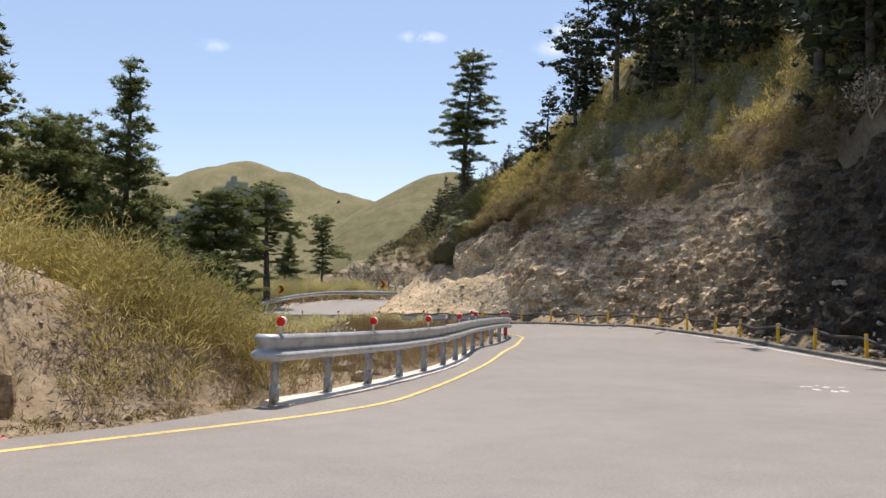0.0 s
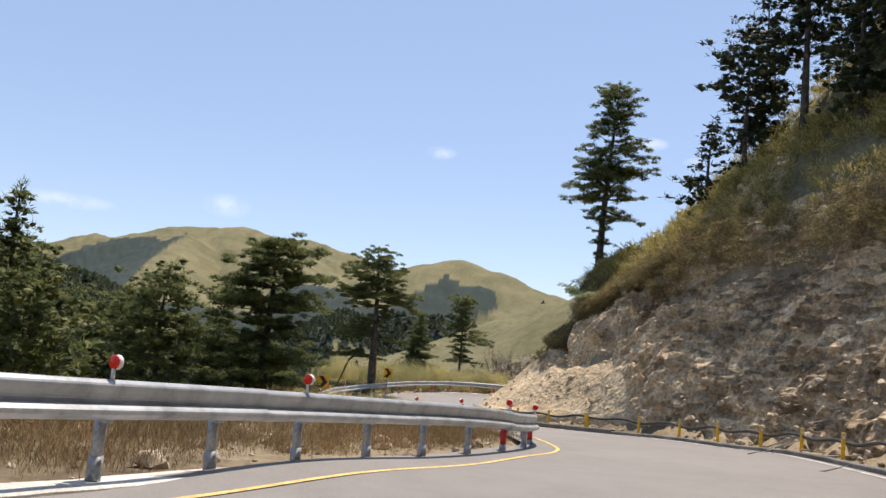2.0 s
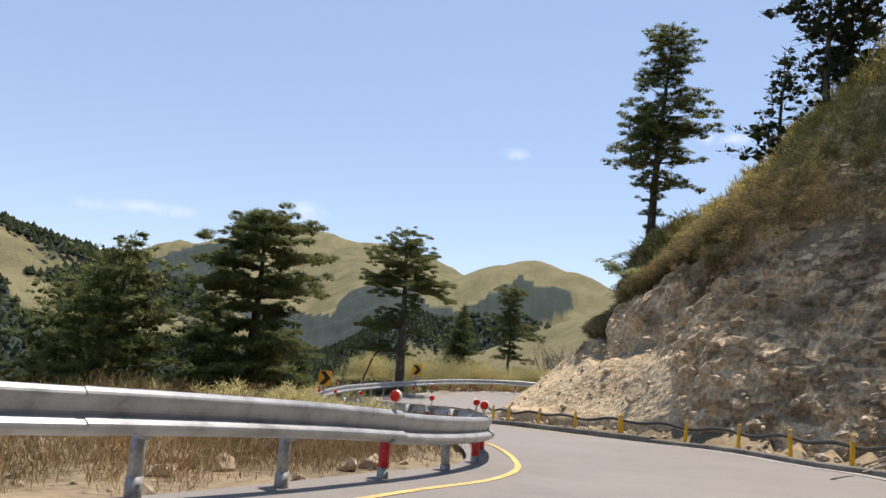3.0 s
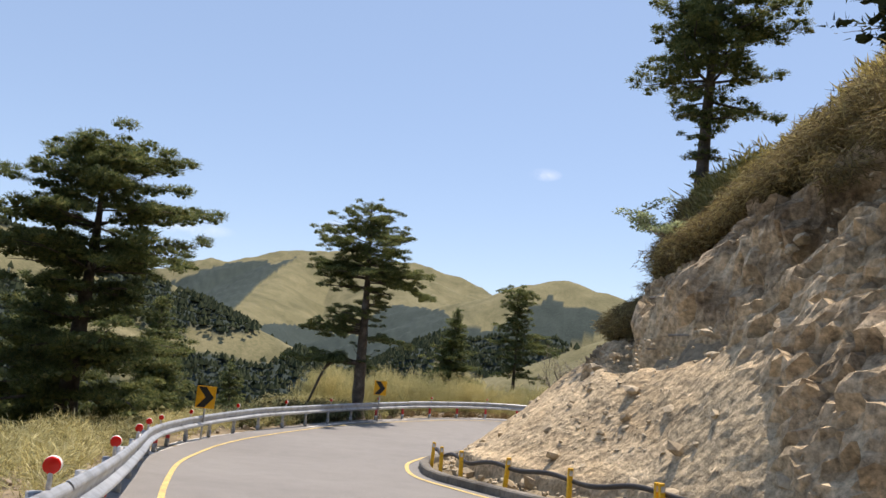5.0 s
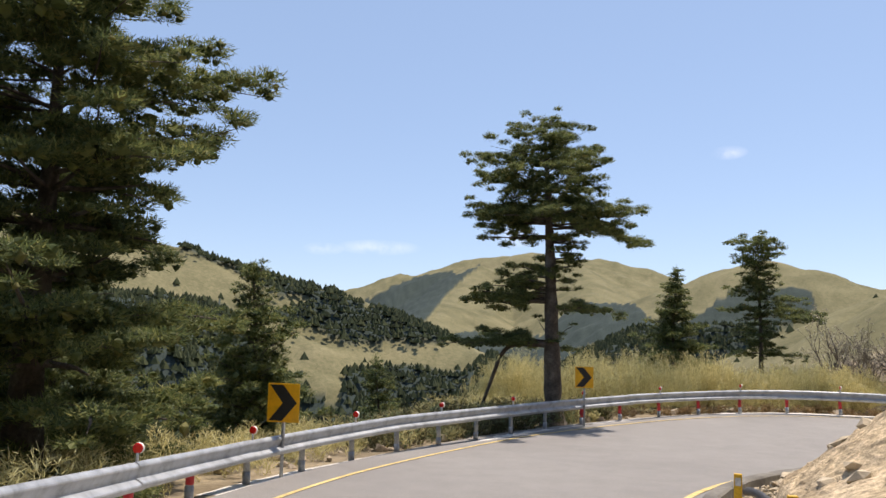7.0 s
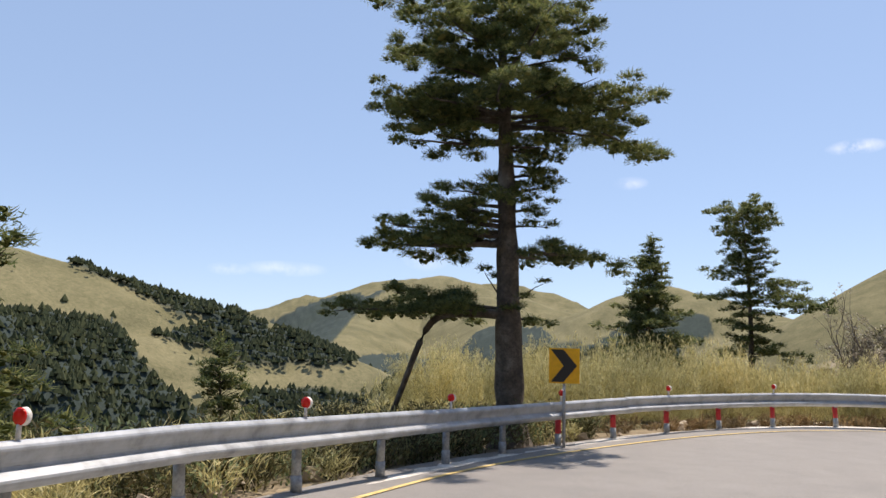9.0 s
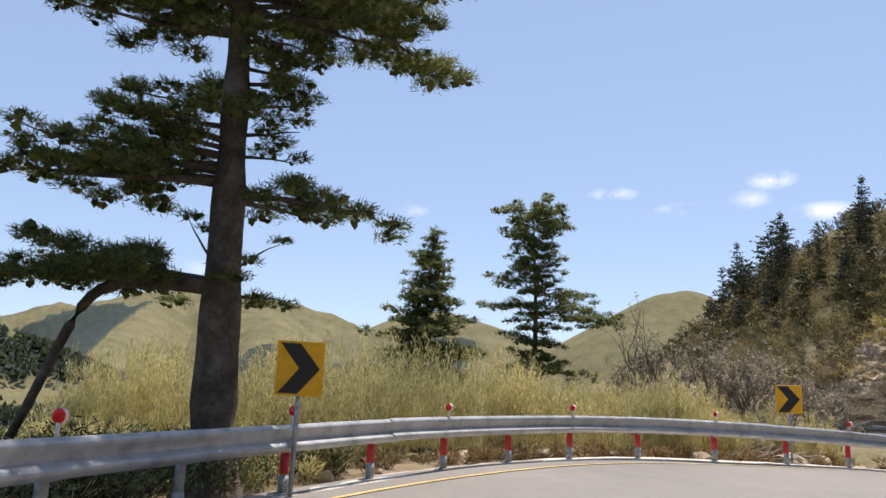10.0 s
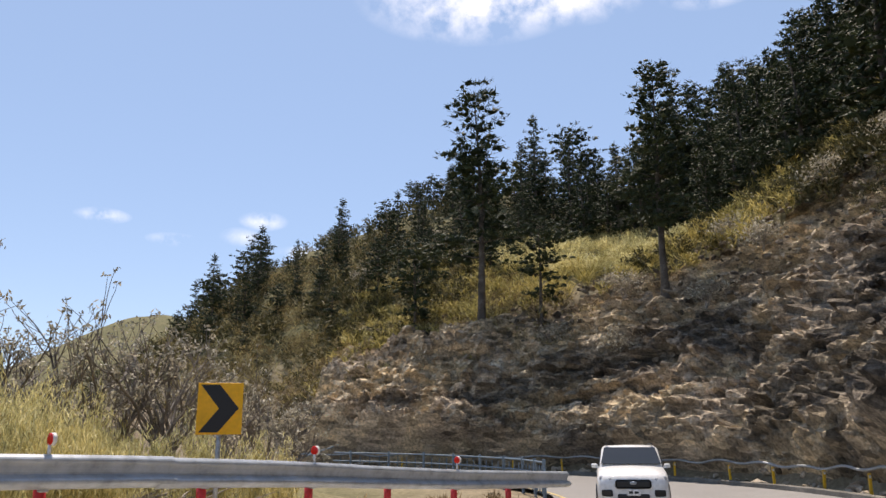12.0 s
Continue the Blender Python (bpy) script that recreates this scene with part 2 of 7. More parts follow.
def rock_material(name, tones, cells=1.0, crisp=0.06, second=None):
    """Broken slate: tilted beds, rubble tones, pale dust; second: tones of the stone where the mesh carries "other"."""
    m, nt, p = node_material(name)
    tc = nt.nodes.new("ShaderNodeTexCoord")
    co = tc.outputs["Object"]
    mp = nt.nodes.new("ShaderNodeMapping")
    mp.inputs["Rotation"].default_value, mp.inputs["Scale"].default_value = (radians(25), radians(18), radians(10)), (0.5, 0.5, 1.6)
    nt.links.new(co, mp.inputs["Vector"])
    beds = noise_node(nt, 0.55, 7, 0.68, mp.outputs[0], 0.8)
    vor = nt.nodes.new("ShaderNodeTexVoronoi")
    vor.feature = "F1"
    vor.inputs["Scale"].default_value = 2.6
    nt.links.new(mp.outputs[0], vor.inputs["Vector"])
    fine = noise_node(nt, 7.0, 6, 0.7, co)
    patch = noise_node(nt, 0.16, 4, 0.6, co, 0.4)
    c = ramp_node(nt, beds.outputs[0], [(0.3, tones[0]), (0.45, tones[1]), (0.58, tones[2]), (0.72, tones[3])]).outputs[0]
    dust = ramp_node(nt, patch.outputs[0], [(0.46, (0, 0, 0)), (0.56, (0.8, 0.8, 0.8))])
    c = mix_color(nt, dust.outputs[0], c, tones[4])
    if second:
        d = ramp_node(nt, beds.outputs[0], [(0.3, second[0]), (0.45, second[1]), (0.58, second[2]), (0.72, second[3])]).outputs[0]
        d = mix_color(nt, dust.outputs[0], d, second[4])
        other = nt.nodes.new("ShaderNodeAttribute")
        other.attribute_name = "other"
        c = mix_color(nt, other.outputs["Fac"], c, d)
    cell = ramp_node(nt, vor.outputs["Color"], [(0.1, (1 - 0.6 * cells, 1 - 0.61 * cells, 1 - 0.62 * cells)), (0.55, (1.0, 1.0, 1.0)), (0.95, (1 + 0.75 * cells, 1 + 0.7 * cells, 1 + 0.6 * cells))])
    c = mix_color(nt, 1.0, c, cell.outputs[0], "MULTIPLY")
    grit = ramp_node(nt, fine.outputs[0], [(0.32, (0.4, 0.4, 0.4)), (0.68, (1.45, 1.45, 1.45))])
    c = mix_color(nt, 1.0, c, grit.outputs[0], "MULTIPLY")
    nt.links.new(c, p.inputs["Base Color"])
    p.inputs["Roughness"].default_value = 0.92
    p.inputs["Specular IOR Level"].default_value = 0.2
    b1, b2 = nt.nodes.new("ShaderNodeBump"), nt.nodes.new("ShaderNodeBump")
    b1.inputs["Strength"].default_value, b1.inputs["Distance"].default_value = 0.8 * cells, 0.15
    nt.links.new(vor.outputs["Distance"], b1.inputs["Height"])
    b2.inputs["Strength"].default_value, b2.inputs["Distance"].default_value = 0.9, crisp
    nt.links.new(fine.outputs[0], b2.inputs["Height"])
    nt.links.new(b1.outputs[0], b2.inputs["Normal"])
    nt.links.new(b2.outputs[0], p.inputs["Normal"])
    return m


M["blue_steel"] = surface("blue_grey_steel", (0.1, 0.15, 0.2), (0.15, 0.21, 0.27), (0.22, 0.28, 0.33), 2, 18, 0.55, 0.1, 0.2)
M["car_white"] = plain("car_white_paint", (0.8, 0.8, 0.79), 0.22)
M["car_glass"] = plain("car_dark_glass", (0.02, 0.024, 0.028), 0.06)
M["car_lamp"] = plain("car_lamp_glass", (0.45, 0.47, 0.5), 0.1)
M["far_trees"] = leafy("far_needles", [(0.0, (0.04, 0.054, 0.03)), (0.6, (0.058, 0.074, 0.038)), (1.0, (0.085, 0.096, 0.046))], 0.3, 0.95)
M["yellow_line"] = surface("yellow_road_paint", (0.4, 0.31, 0.16), (0.62, 0.46, 0.17), (0.68, 0.53, 0.24), 3.5, 22, 0.85, 0.2)
M["white_line"] = surface("white_road_paint", (0.42, 0.41, 0.39), (0.6, 0.59, 0.57), (0.7, 0.69, 0.67), 1.5, 16, 0.8, 0.2)
M["asphalt"] = asphalt()
M["ground"] = ground_material()
# dark slate, blackened further by painted-in shade of the trees above
SHADED_SLATE = [(0.019, 0.016, 0.014), (0.044, 0.037, 0.03), (0.09, 0.074, 0.057), (0.27, 0.225, 0.17), (0.105, 0.084, 0.06)]
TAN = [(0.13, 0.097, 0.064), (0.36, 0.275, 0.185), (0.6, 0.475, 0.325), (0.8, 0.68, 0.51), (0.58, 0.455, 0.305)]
SCREE = [(0.33, 0.245, 0.15), (0.48, 0.37, 0.235), (0.57, 0.45, 0.3), (0.66, 0.54, 0.38), (0.58, 0.465, 0.31)]
M["slate"] = rock_material("slate", SHADED_SLATE, 0.8, 0.14, TAN)
# far slate in two sets, the first with the upper wall's shade mixed in
FAR_SHADED = [(0.03, 0.026, 0.023), (0.11, 0.094, 0.078), (0.26, 0.22, 0.175), (0.55, 0.47, 0.37), (0.2, 0.165, 0.12)]
FAR_TAN = [(0.14, 0.11, 0.082), (0.38, 0.31, 0.235), (0.62, 0.51, 0.38), (0.85, 0.74, 0.58), (0.66, 0.53, 0.35)]
M["far_slate"] = rock_material("far_slate", FAR_SHADED, 0.8, 0.2, FAR_TAN)
M["earth"] = rock_material("bank_earth", [(0.2, 0.14, 0.09), (0.34, 0.26, 0.17), (0.46, 0.36, 0.25), (0.56, 0.46, 0.34), (0.42, 0.33, 0.22)], 0.3)
M["scree"] = rock_material("scree", SCREE, 0.22, 0.07, TAN)
M["sand_stone"] = surface("sand_stone", (0.34, 0.27, 0.18), (0.45, 0.37, 0.26), (0.54, 0.46, 0.34), 1.2, 9, 0.9, 0.5, 0, 0.06, 0.03)
M["stone"] = surface("stone", (0.26, 0.21, 0.16), (0.4, 0.33, 0.25), (0.52, 0.45, 0.36), 1.2, 9, 0.9, 0.5, 0, 0.06, 0.03)


# ---------------------------------------------------------------- mesh helpers
def mesh_from(name, V, F, material=None, smooth=False):
    """A mesh from vertex and face arrays (all faces of one size)."""
    V, F = np.asarray(V, dtype=np.float32), np.asarray(F, dtype=np.int32)
    me = bpy.data.meshes.new(name)
    me.vertices.add(len(V))
    me.vertices.foreach_set("co", V.ravel())
    me.loops.add(F.size)
    me.loops.foreach_set("vertex_index", F.ravel())
    me.polygons.add(len(F))
    me.polygons.foreach_set("loop_start", np.arange(len(F), dtype=np.int32) * F.shape[1])
    me.polygons.foreach_set("use_smooth", np.full(len(F), smooth, dtype=bool))
    me.update(calc_edges=True)
    if material:
        me.materials.append(material)
    return me


def child(name, me, parent=None, label="", at=None):
    ob = new(name, me)
    if parent is not None:
        ob.parent = parent
    if at is not None:
        ob.matrix_basis = at
    if label:
        ob["label"] = label
    return ob


def part(name, bm, material, parent, label="", smooth=False):
    me = bpy.data.meshes.new(name)
    if smooth:
        for f in bm.faces:
            f.smooth = True
    bm.to_mesh(me)
    bm.free()
    me.materials.append(material)
    return child(name, me, parent, label)


def thing(name, label, category, at=None, group="", kind=""):
    ob = new(name)
    if at is not None:
        ob.matrix_basis = at
    return tagged(ob, label, category, group, kind)


def box(bm, size, at=(0, 0, 0), rot=(0, 0, 0), bevel=0.0):
    r = bmesh.ops.create_cube(bm, size=1.0)
    m = Matrix.Translation(at) @ Euler([radians(a) for a in rot]).to_matrix().to_4x4() @ Matrix.Diagonal((*size, 1))
    bmesh.ops.transform(bm, matrix=m, verts=r["verts"])
    if bevel:
        edges = {e for v in r["verts"] for e in v.link_edges}
        bmesh.ops.bevel(bm, geom=list(edges), offset=bevel, segments=1, affect="EDGES")


def tube_arrays(line, radii, sides=8):
    """Vertices and quads of a tube along a polyline."""
    line, radii = np.asarray(line, float), np.asarray(radii, float)
    tan = np.gradient(line, axis=0)
    tan /= np.linalg.norm(tan, axis=1)[:, None] + 1e-9
    ref = np.where(np.abs(tan[:, 2:3]) > 0.9, np.array([[1.0, 0, 0]]), np.array([[0, 0, 1.0]]))
    a = np.cross(tan, ref)
    a /= np.linalg.norm(a, axis=1)[:, None] + 1e-9
    b = np.cross(tan, a)
    ang = np.linspace(0, 2 * np.pi, sides, endpoint=False)
    V = line[:, None] + radii[:, None, None] * (a[:, None] * np.cos(ang)[None, :, None] + b[:, None] * np.sin(ang)[None, :, None])
    n = len(line)
    i, j = np.meshgrid(np.arange(n - 1), np.arange(sides), indexing="ij")
    k = (j + 1) % sides
    F = np.stack([i * sides + j, i * sides + k, (i + 1) * sides + k, (i + 1) * sides + j], -1).reshape(-1, 4)
    return V.reshape(-1, 3), F


def join_arrays(pieces):
    Vs, Fs, n = [], [], 0
    for V, F in pieces:
        Vs.append(V)
        Fs.append(F + n)
        n += len(V)
    return np.concatenate(Vs), np.concatenate(Fs)


def sweep_arrays(line, side, up, profile, closed=False):
    """A profile (out, up pairs) swept along a line; side and up: unit vectors for each point."""
    P = np.asarray(profile, float)
    V = line[:, None] + side[:, None] * P[None, :, 0:1] + up[:, None] * P[None, :, 1:2]
    n, k = len(line), len(P)
    m = k if closed else k - 1
    i, j = np.meshgrid(np.arange(n - 1), np.arange(m), indexing="ij")
    j2 = (j + 1) % k
    F = np.stack([i * k + j, i * k + j2, (i + 1) * k + j2, (i + 1) * k + j], -1).reshape(-1, 4)
    return V.reshape(-1, 3), F


def smooth_line(points, step=0.5):
    """A Catmull-Rom line through the points, at even steps."""
    p = np.asarray(points, float)
    p = np.vstack([2 * p[0] - p[1], p, 2 * p[-1] - p[-2]])
    out = []
    for i in range(1, len(p) - 2):
        t = np.linspace(0, 1, 24, endpoint=False)[:, None]
        a, b, c, d = p[i - 1], p[i], p[i + 1], p[i + 2]
        out.append(0.5 * (2 * b + (c - a) * t + (2 * a - 5 * b + 4 * c - d) * t ** 2 + (3 * b - a - 3 * c + d) * t ** 3))
    out = np.vstack([*out, p[-2:-1]])
    s = np.concatenate([[0], np.cumsum(np.linalg.norm(np.diff(out[:, :2], axis=0), axis=1))])
    n = max(2, int(s[-1] / step) + 1)
    q = np.linspace(0, s[-1], n)
    return np.stack([np.interp(q, s, out[:, k]) for k in range(out.shape[1])], 1)


def outward(line, right):
    """Unit vectors in plan, to the right (or left) of a line."""
    t = np.gradient(line[:, :2], axis=0)
    t /= np.linalg.norm(t, axis=1)[:, None]
    n = np.stack([t[:, 1], -t[:, 0], np.zeros(len(t))], 1)
    return n if right else -n


# value noise on arrays
RNG = np.random.RandomState(7)
LATTICE = RNG.rand(256, 256).astype(np.float32)


def vnoise(x, y):
    xi, yi = np.floor(x).astype(int), np.floor(y).astype(int)
    fx, fy = x - xi, y - yi
    fx, fy = fx * fx * (3 - 2 * fx), fy * fy * (3 - 2 * fy)
    g = lambda a, b: LATTICE[a % 256, b % 256]
    return (g(xi, yi) * (1 - fx) + g(xi + 1, yi) * fx) * (1 - fy) + (g(xi, yi + 1) * (1 - fx) + g(xi + 1, yi + 1) * fx) * fy


def turb(x, y, octaves=4, gain=0.5):
    """Layered noise from -1 to 1 or so."""
    v, a, n = 0, 1.0, 0
    for k in range(octaves):
        v = v + a * (vnoise(x * 2 ** k + 17.3 * k, y * 2 ** k - 9.1 * k) * 2 - 1)
        n, a = n + a, a * gain
    return v / n


# ---------------------------------------------------------------- the road's two edges
# left edge, right edge: x, y, z;  right side: slope height, slope, upper slope, cliff above the slope;  left side: level verge, mound
STATIONS = [
    ((-12, -10, 0.5), (3, -14, 0.6), (7, 2.0, 0.8, 0.0), (3, 2.3)),
    ((-9.3, -3, 0.05), (7, -4, 0.1), (7, 2.0, 0.8, 0.0), (3, 2.3)),
    ((-6.4, 3, -0.5), (9.5, 4, -0.4), (8, 2.2, 0.8, 0.0), (3, 2.3)),
    ((-3.75, 7.6, -0.95), (11, 10, -0.95), (9.0, 2.4, 1.1, 0.0), (3, 2.2)),
    ((-0.85, 12, -1.35), (11.8, 15.5, -1.5), (9.0, 2.4, 1.1, 0.0), (4, 0.9)),
    ((0.22, 15.3, -1.6), (11.9, 20.7, -1.85), (9.0, 2.4, 1.1, 0.0), (5, 0.1)),
    ((1.45, 20.7, -1.9), (11.6, 25.5, -2.05), (9.0, 2.4, 1.1, 0.0), (6, 0)),
    ((2.2, 24.4, -2.0), (11.1, 30.5, -2.2), (9.0, 2.4, 1.1, 0.0), (6, 0)),
    ((2.8, 28, -2.25), (10.3, 35.5, -2.4), (9.1, 2.4, 1.2, 0.0), (6, 0)),
    ((3.25, 31, -2.38), (9.2, 40, -2.62), (9.0, 2.4, 1.25, 0.0), (6, 0)),
    ((3.5, 33.2, -2.5), (7.9, 43.2, -2.9), (8.8, 2.35, 1.25, 0.0), (6, 0)),
    ((3.15, 35.5, -2.62), (6.0, 46.7, -3.15), (8.4, 2.25, 1.2, 0.0), (6, 0)),
    ((1.85, 38.2, -2.7), (3.5, 49.2, -3.4), (7.4, 2.0, 1.05, 0.0), (6, 0)),
    ((-0.1, 41.2, -3.0), (0.8, 51.3, -3.6), (3.8, 1.2, 0.95, 1.7), (5, 0)),
    ((-2.5, 44.4, -3.3), (-2.0, 53.5, -3.8), (3.5, 1.02, 0.9, 0.9), (4, 0)),
    ((-5.6, 48, -3.6), (-4.3, 56, -4.05), (4.2, 0.8, 0.85, 1.5), (4, 0)),
    ((-8.7, 51.8, -3.95), (-6.0, 59, -4.25), (4.3, 0.69, 0.85, 3.2), (4, 0)),
    ((-11.05, 55.2, -4.25), (-6.9, 61.5, -4.4), (4.3, 0.69, 0.85, 3.2), (4, 0)),
    ((-12.75, 58.3, -4.4), (-7.2, 63.5, -4.45), (4.3, 0.69, 0.85, 3.2), (4, 0)),
    ((-13.95, 61.5, -4.48), (-7.2, 65.5, -4.5), (4.2, 0.72, 0.8, 3.0), (4, 0)),
    ((-15.0, 66, -4.54), (-6.9, 67.5, -4.55), (4.2, 0.72, 0.8, 3.0), (3, 0)),
    ((-15.6, 70.8, -4.56), (-6.2, 69.5, -4.6), (4.2, 0.72, 0.8, 3.0), (4, 0)),
    ((-15.0, 75.5, -4.48), (-5.4, 71.3, -4.65), (4, 1.2, 0.8, 2.0), (9, 0)),
    ((-13.6, 79.3, -4.36), (-4.3, 73.2, -4.7), (4, 1.2, 0.8, 2.0), (16, 0)),
    ((-11.9, 82.6, -4.32), (-2.6, 75.5, -4.75), (4, 1.2, 0.8, 2.0), (20, 0)),
    ((-9.6, 84.8, -4.34), (0, 78.5, -4.82), (4, 1.2, 0.8, 2.0), (22, 0)),
    ((-6.0, 87.3, -4.45), (3.5, 82, -4.9), (4, 1.2, 0.8, 2.0), (22, 0)),
    ((-2.8, 90.0, -4.65), (7, 86, -4.95), (20, 1.9, 1.2, 0), (20, 0)),
    ((1.9, 92.9, -4.8), (10.5, 90.5, -4.95), (20, 1.9, 1.2, 0), (14, 0)),
    ((4.5, 98.2, -4.8), (13.5, 96, -4.9), (19, 1.8, 1.2, 0), (10, 0)),
    ((5.6, 103, -4.75), (15, 102, -4.85), (15, 1.8, 1.2, 0), (8, 0)),
    ((4.6, 108.5, -4.65), (14.6, 108, -4.75), (12, 1.85, 0.76, 0), (8, 0)),
    ((1, 112.5, -4.55), (12, 113, -4.65), (10, 1.7, 0.5, 0), (8, 0)),
    ((-5, 116, -4.4), (6, 117.5, -4.6), (7.5, 1.3, 0.62, 0), (8, 0)),
    ((-14, 119.5, -4.2), (-4, 122.5, -4.4), (3, 0.7, 0.6, 0), (8, 0)),
    ((-26, 122, -4), (-22, 128, -4), (1, 0.3, 0.1, 0.0), (8, 0)),
]
_rows = smooth_line([[*l, *r, *w, *v] for l, r, w, v in STATIONS], 0.6)
EDGE_L, EDGE_R = _rows[:, 0:3], _rows[:, 3:6]
SPEC_R, SPEC_L = _rows[:, 6:10], _rows[:, 10:12]


def to_line(X, Y, line, spec):
    """Distance in plan to a line, the line's height there, its spec there, and the place along it."""
    d_best = np.full(X.shape, 1e9)
    out = np.zeros((*X.shape, 1 + spec.shape[1]))
    along = np.zeros(X.shape)
    data = np.hstack([line[:, 2:3], spec])
    for k in range(len(line) - 1):
        a, b = line[k, :2], line[k + 1, :2]
        e = b - a
        s = np.clip(((X - a[0]) * e[0] + (Y - a[1]) * e[1]) / (e @ e), 0, 1)
        d = np.hypot(X - a[0] - s * e[0], Y - a[1] - s * e[1])
        near = d < d_best
        d_best[near] = d[near]
        along[near] = k + s[near]
        out[near] = (data[k] * (1 - s[near])[:, None] + data[k + 1] * s[near][:, None])
    return d_best, out, along


def in_road(X, Y):
    ring = np.vstack([EDGE_L[:, :2], EDGE_R[::-1, :2]])
    inside = np.zeros(X.shape, bool)
    for a, b in zip(ring, np.roll(ring, -1, axis=0)):
        if a[1] == b[1]:
            continue
        c = ((a[1] > Y) != (b[1] > Y)) & (X < (b[0] - a[0]) * (Y - a[1]) / (b[1] - a[1]) + a[0])
        inside ^= c
    return inside


# far ridges: azimuth to the left of +y (degrees), distance, elevation (degrees), seen from the bend
def ridge_points(rows):
    return [(-math.sin(radians(a)) * d, 45 + math.cos(radians(a)) * d, -1.5 + d * math.tan(radians(e))) for a, d, e in rows]


RIDGES = [
    ([(-80, 292, -4), (-48, 300, 9), (-27, 302, 19.5), (-14, 302, 26.6), (-6, 302, 31.4), (-1, 302, 32.2), (6, 302, 28), (40, 300, 6), (120, 280, 0)], 0.6),
    (ridge_points([(26, 1500, 3.4), (20.4, 1400, 5.0), (17.5, 1400, 6.1), (15.4, 1400, 6.6), (12.8, 1400, 5.9), (8.6, 1380, 4.5), (5, 1350, 3.6), (-6, 1300, 4)]), 0.5),
    (ridge_points([(2, 620, 4.2), (8.4, 640, 4.0), (11.5, 600, 2.6), (15, 560, 0.8), (20, 520, -3)]), 0.45),
    (ridge_points([(62, 2800, 4.5), (45.3, 3000, 4.3), (40.6, 3000, 5.7), (39.6, 3000, 5.6), (35.7, 2900, 6.8), (31.2, 2800, 7.4), (27.5, 2700, 6.6), (23, 2500, 5.0)]), 0.5),
    (ridge_points([(33, 3600, 6.5), (26.4, 3500, 6.9), (24, 3500, 6.3), (20.4, 3400, 5.1), (12, 3300, 4.5)]), 0.5),
    (ridge_points([(35.0, 2600, 6.4), (36.5, 2200, 4.6), (39.6, 1500, 1.7)]), 0.55),
    (ridge_points([(28.5, 2500, 6.6), (27.0, 2000, 4.4), (25.5, 1500, 1.8)]), 0.55),
    (ridge_points([(20.4, 1400, 5.0), (22.5, 1250, 3.2), (24.5, 1050, 0.8)]), 0.55),
    (ridge_points([(85, 900, 11), (70, 950, 9.5), (56.7, 950, 7.0), (51.6, 950, 5.5), (45.2, 930, 4.1), (40.3, 880, 2.2), (35.4, 800, -0.9), (30, 760, -4)]), 0.5),
]


def far_height(X, Y):
    base = -170 + 25 * turb(X / 260, Y / 260, 4)
    wob = turb(X / 130, Y / 130, 5, 0.55)
    for pts, slope in RIDGES:
        best = np.full(X.shape, -1e9)
        for a, b in zip(pts[:-1], pts[1:]):
            e = np.array([b[0] - a[0], b[1] - a[1]])
            s = np.clip(((X - a[0]) * e[0] + (Y - a[1]) * e[1]) / (e @ e), 0, 1)
            d = np.hypot(X - a[0] - s * e[0], Y - a[1] - s * e[1])
            reach = math.hypot(pts[0][0], pts[0][1] - 45)
            rnd = 0.02 * reach
            h = a[2] + s * (b[2] - a[2]) - slope * (np.sqrt(d * d + rnd * rnd) - rnd) * (1 + 0.25 * wob)
            best = np.maximum(best, h)
        base = np.maximum(base, best)
    return base


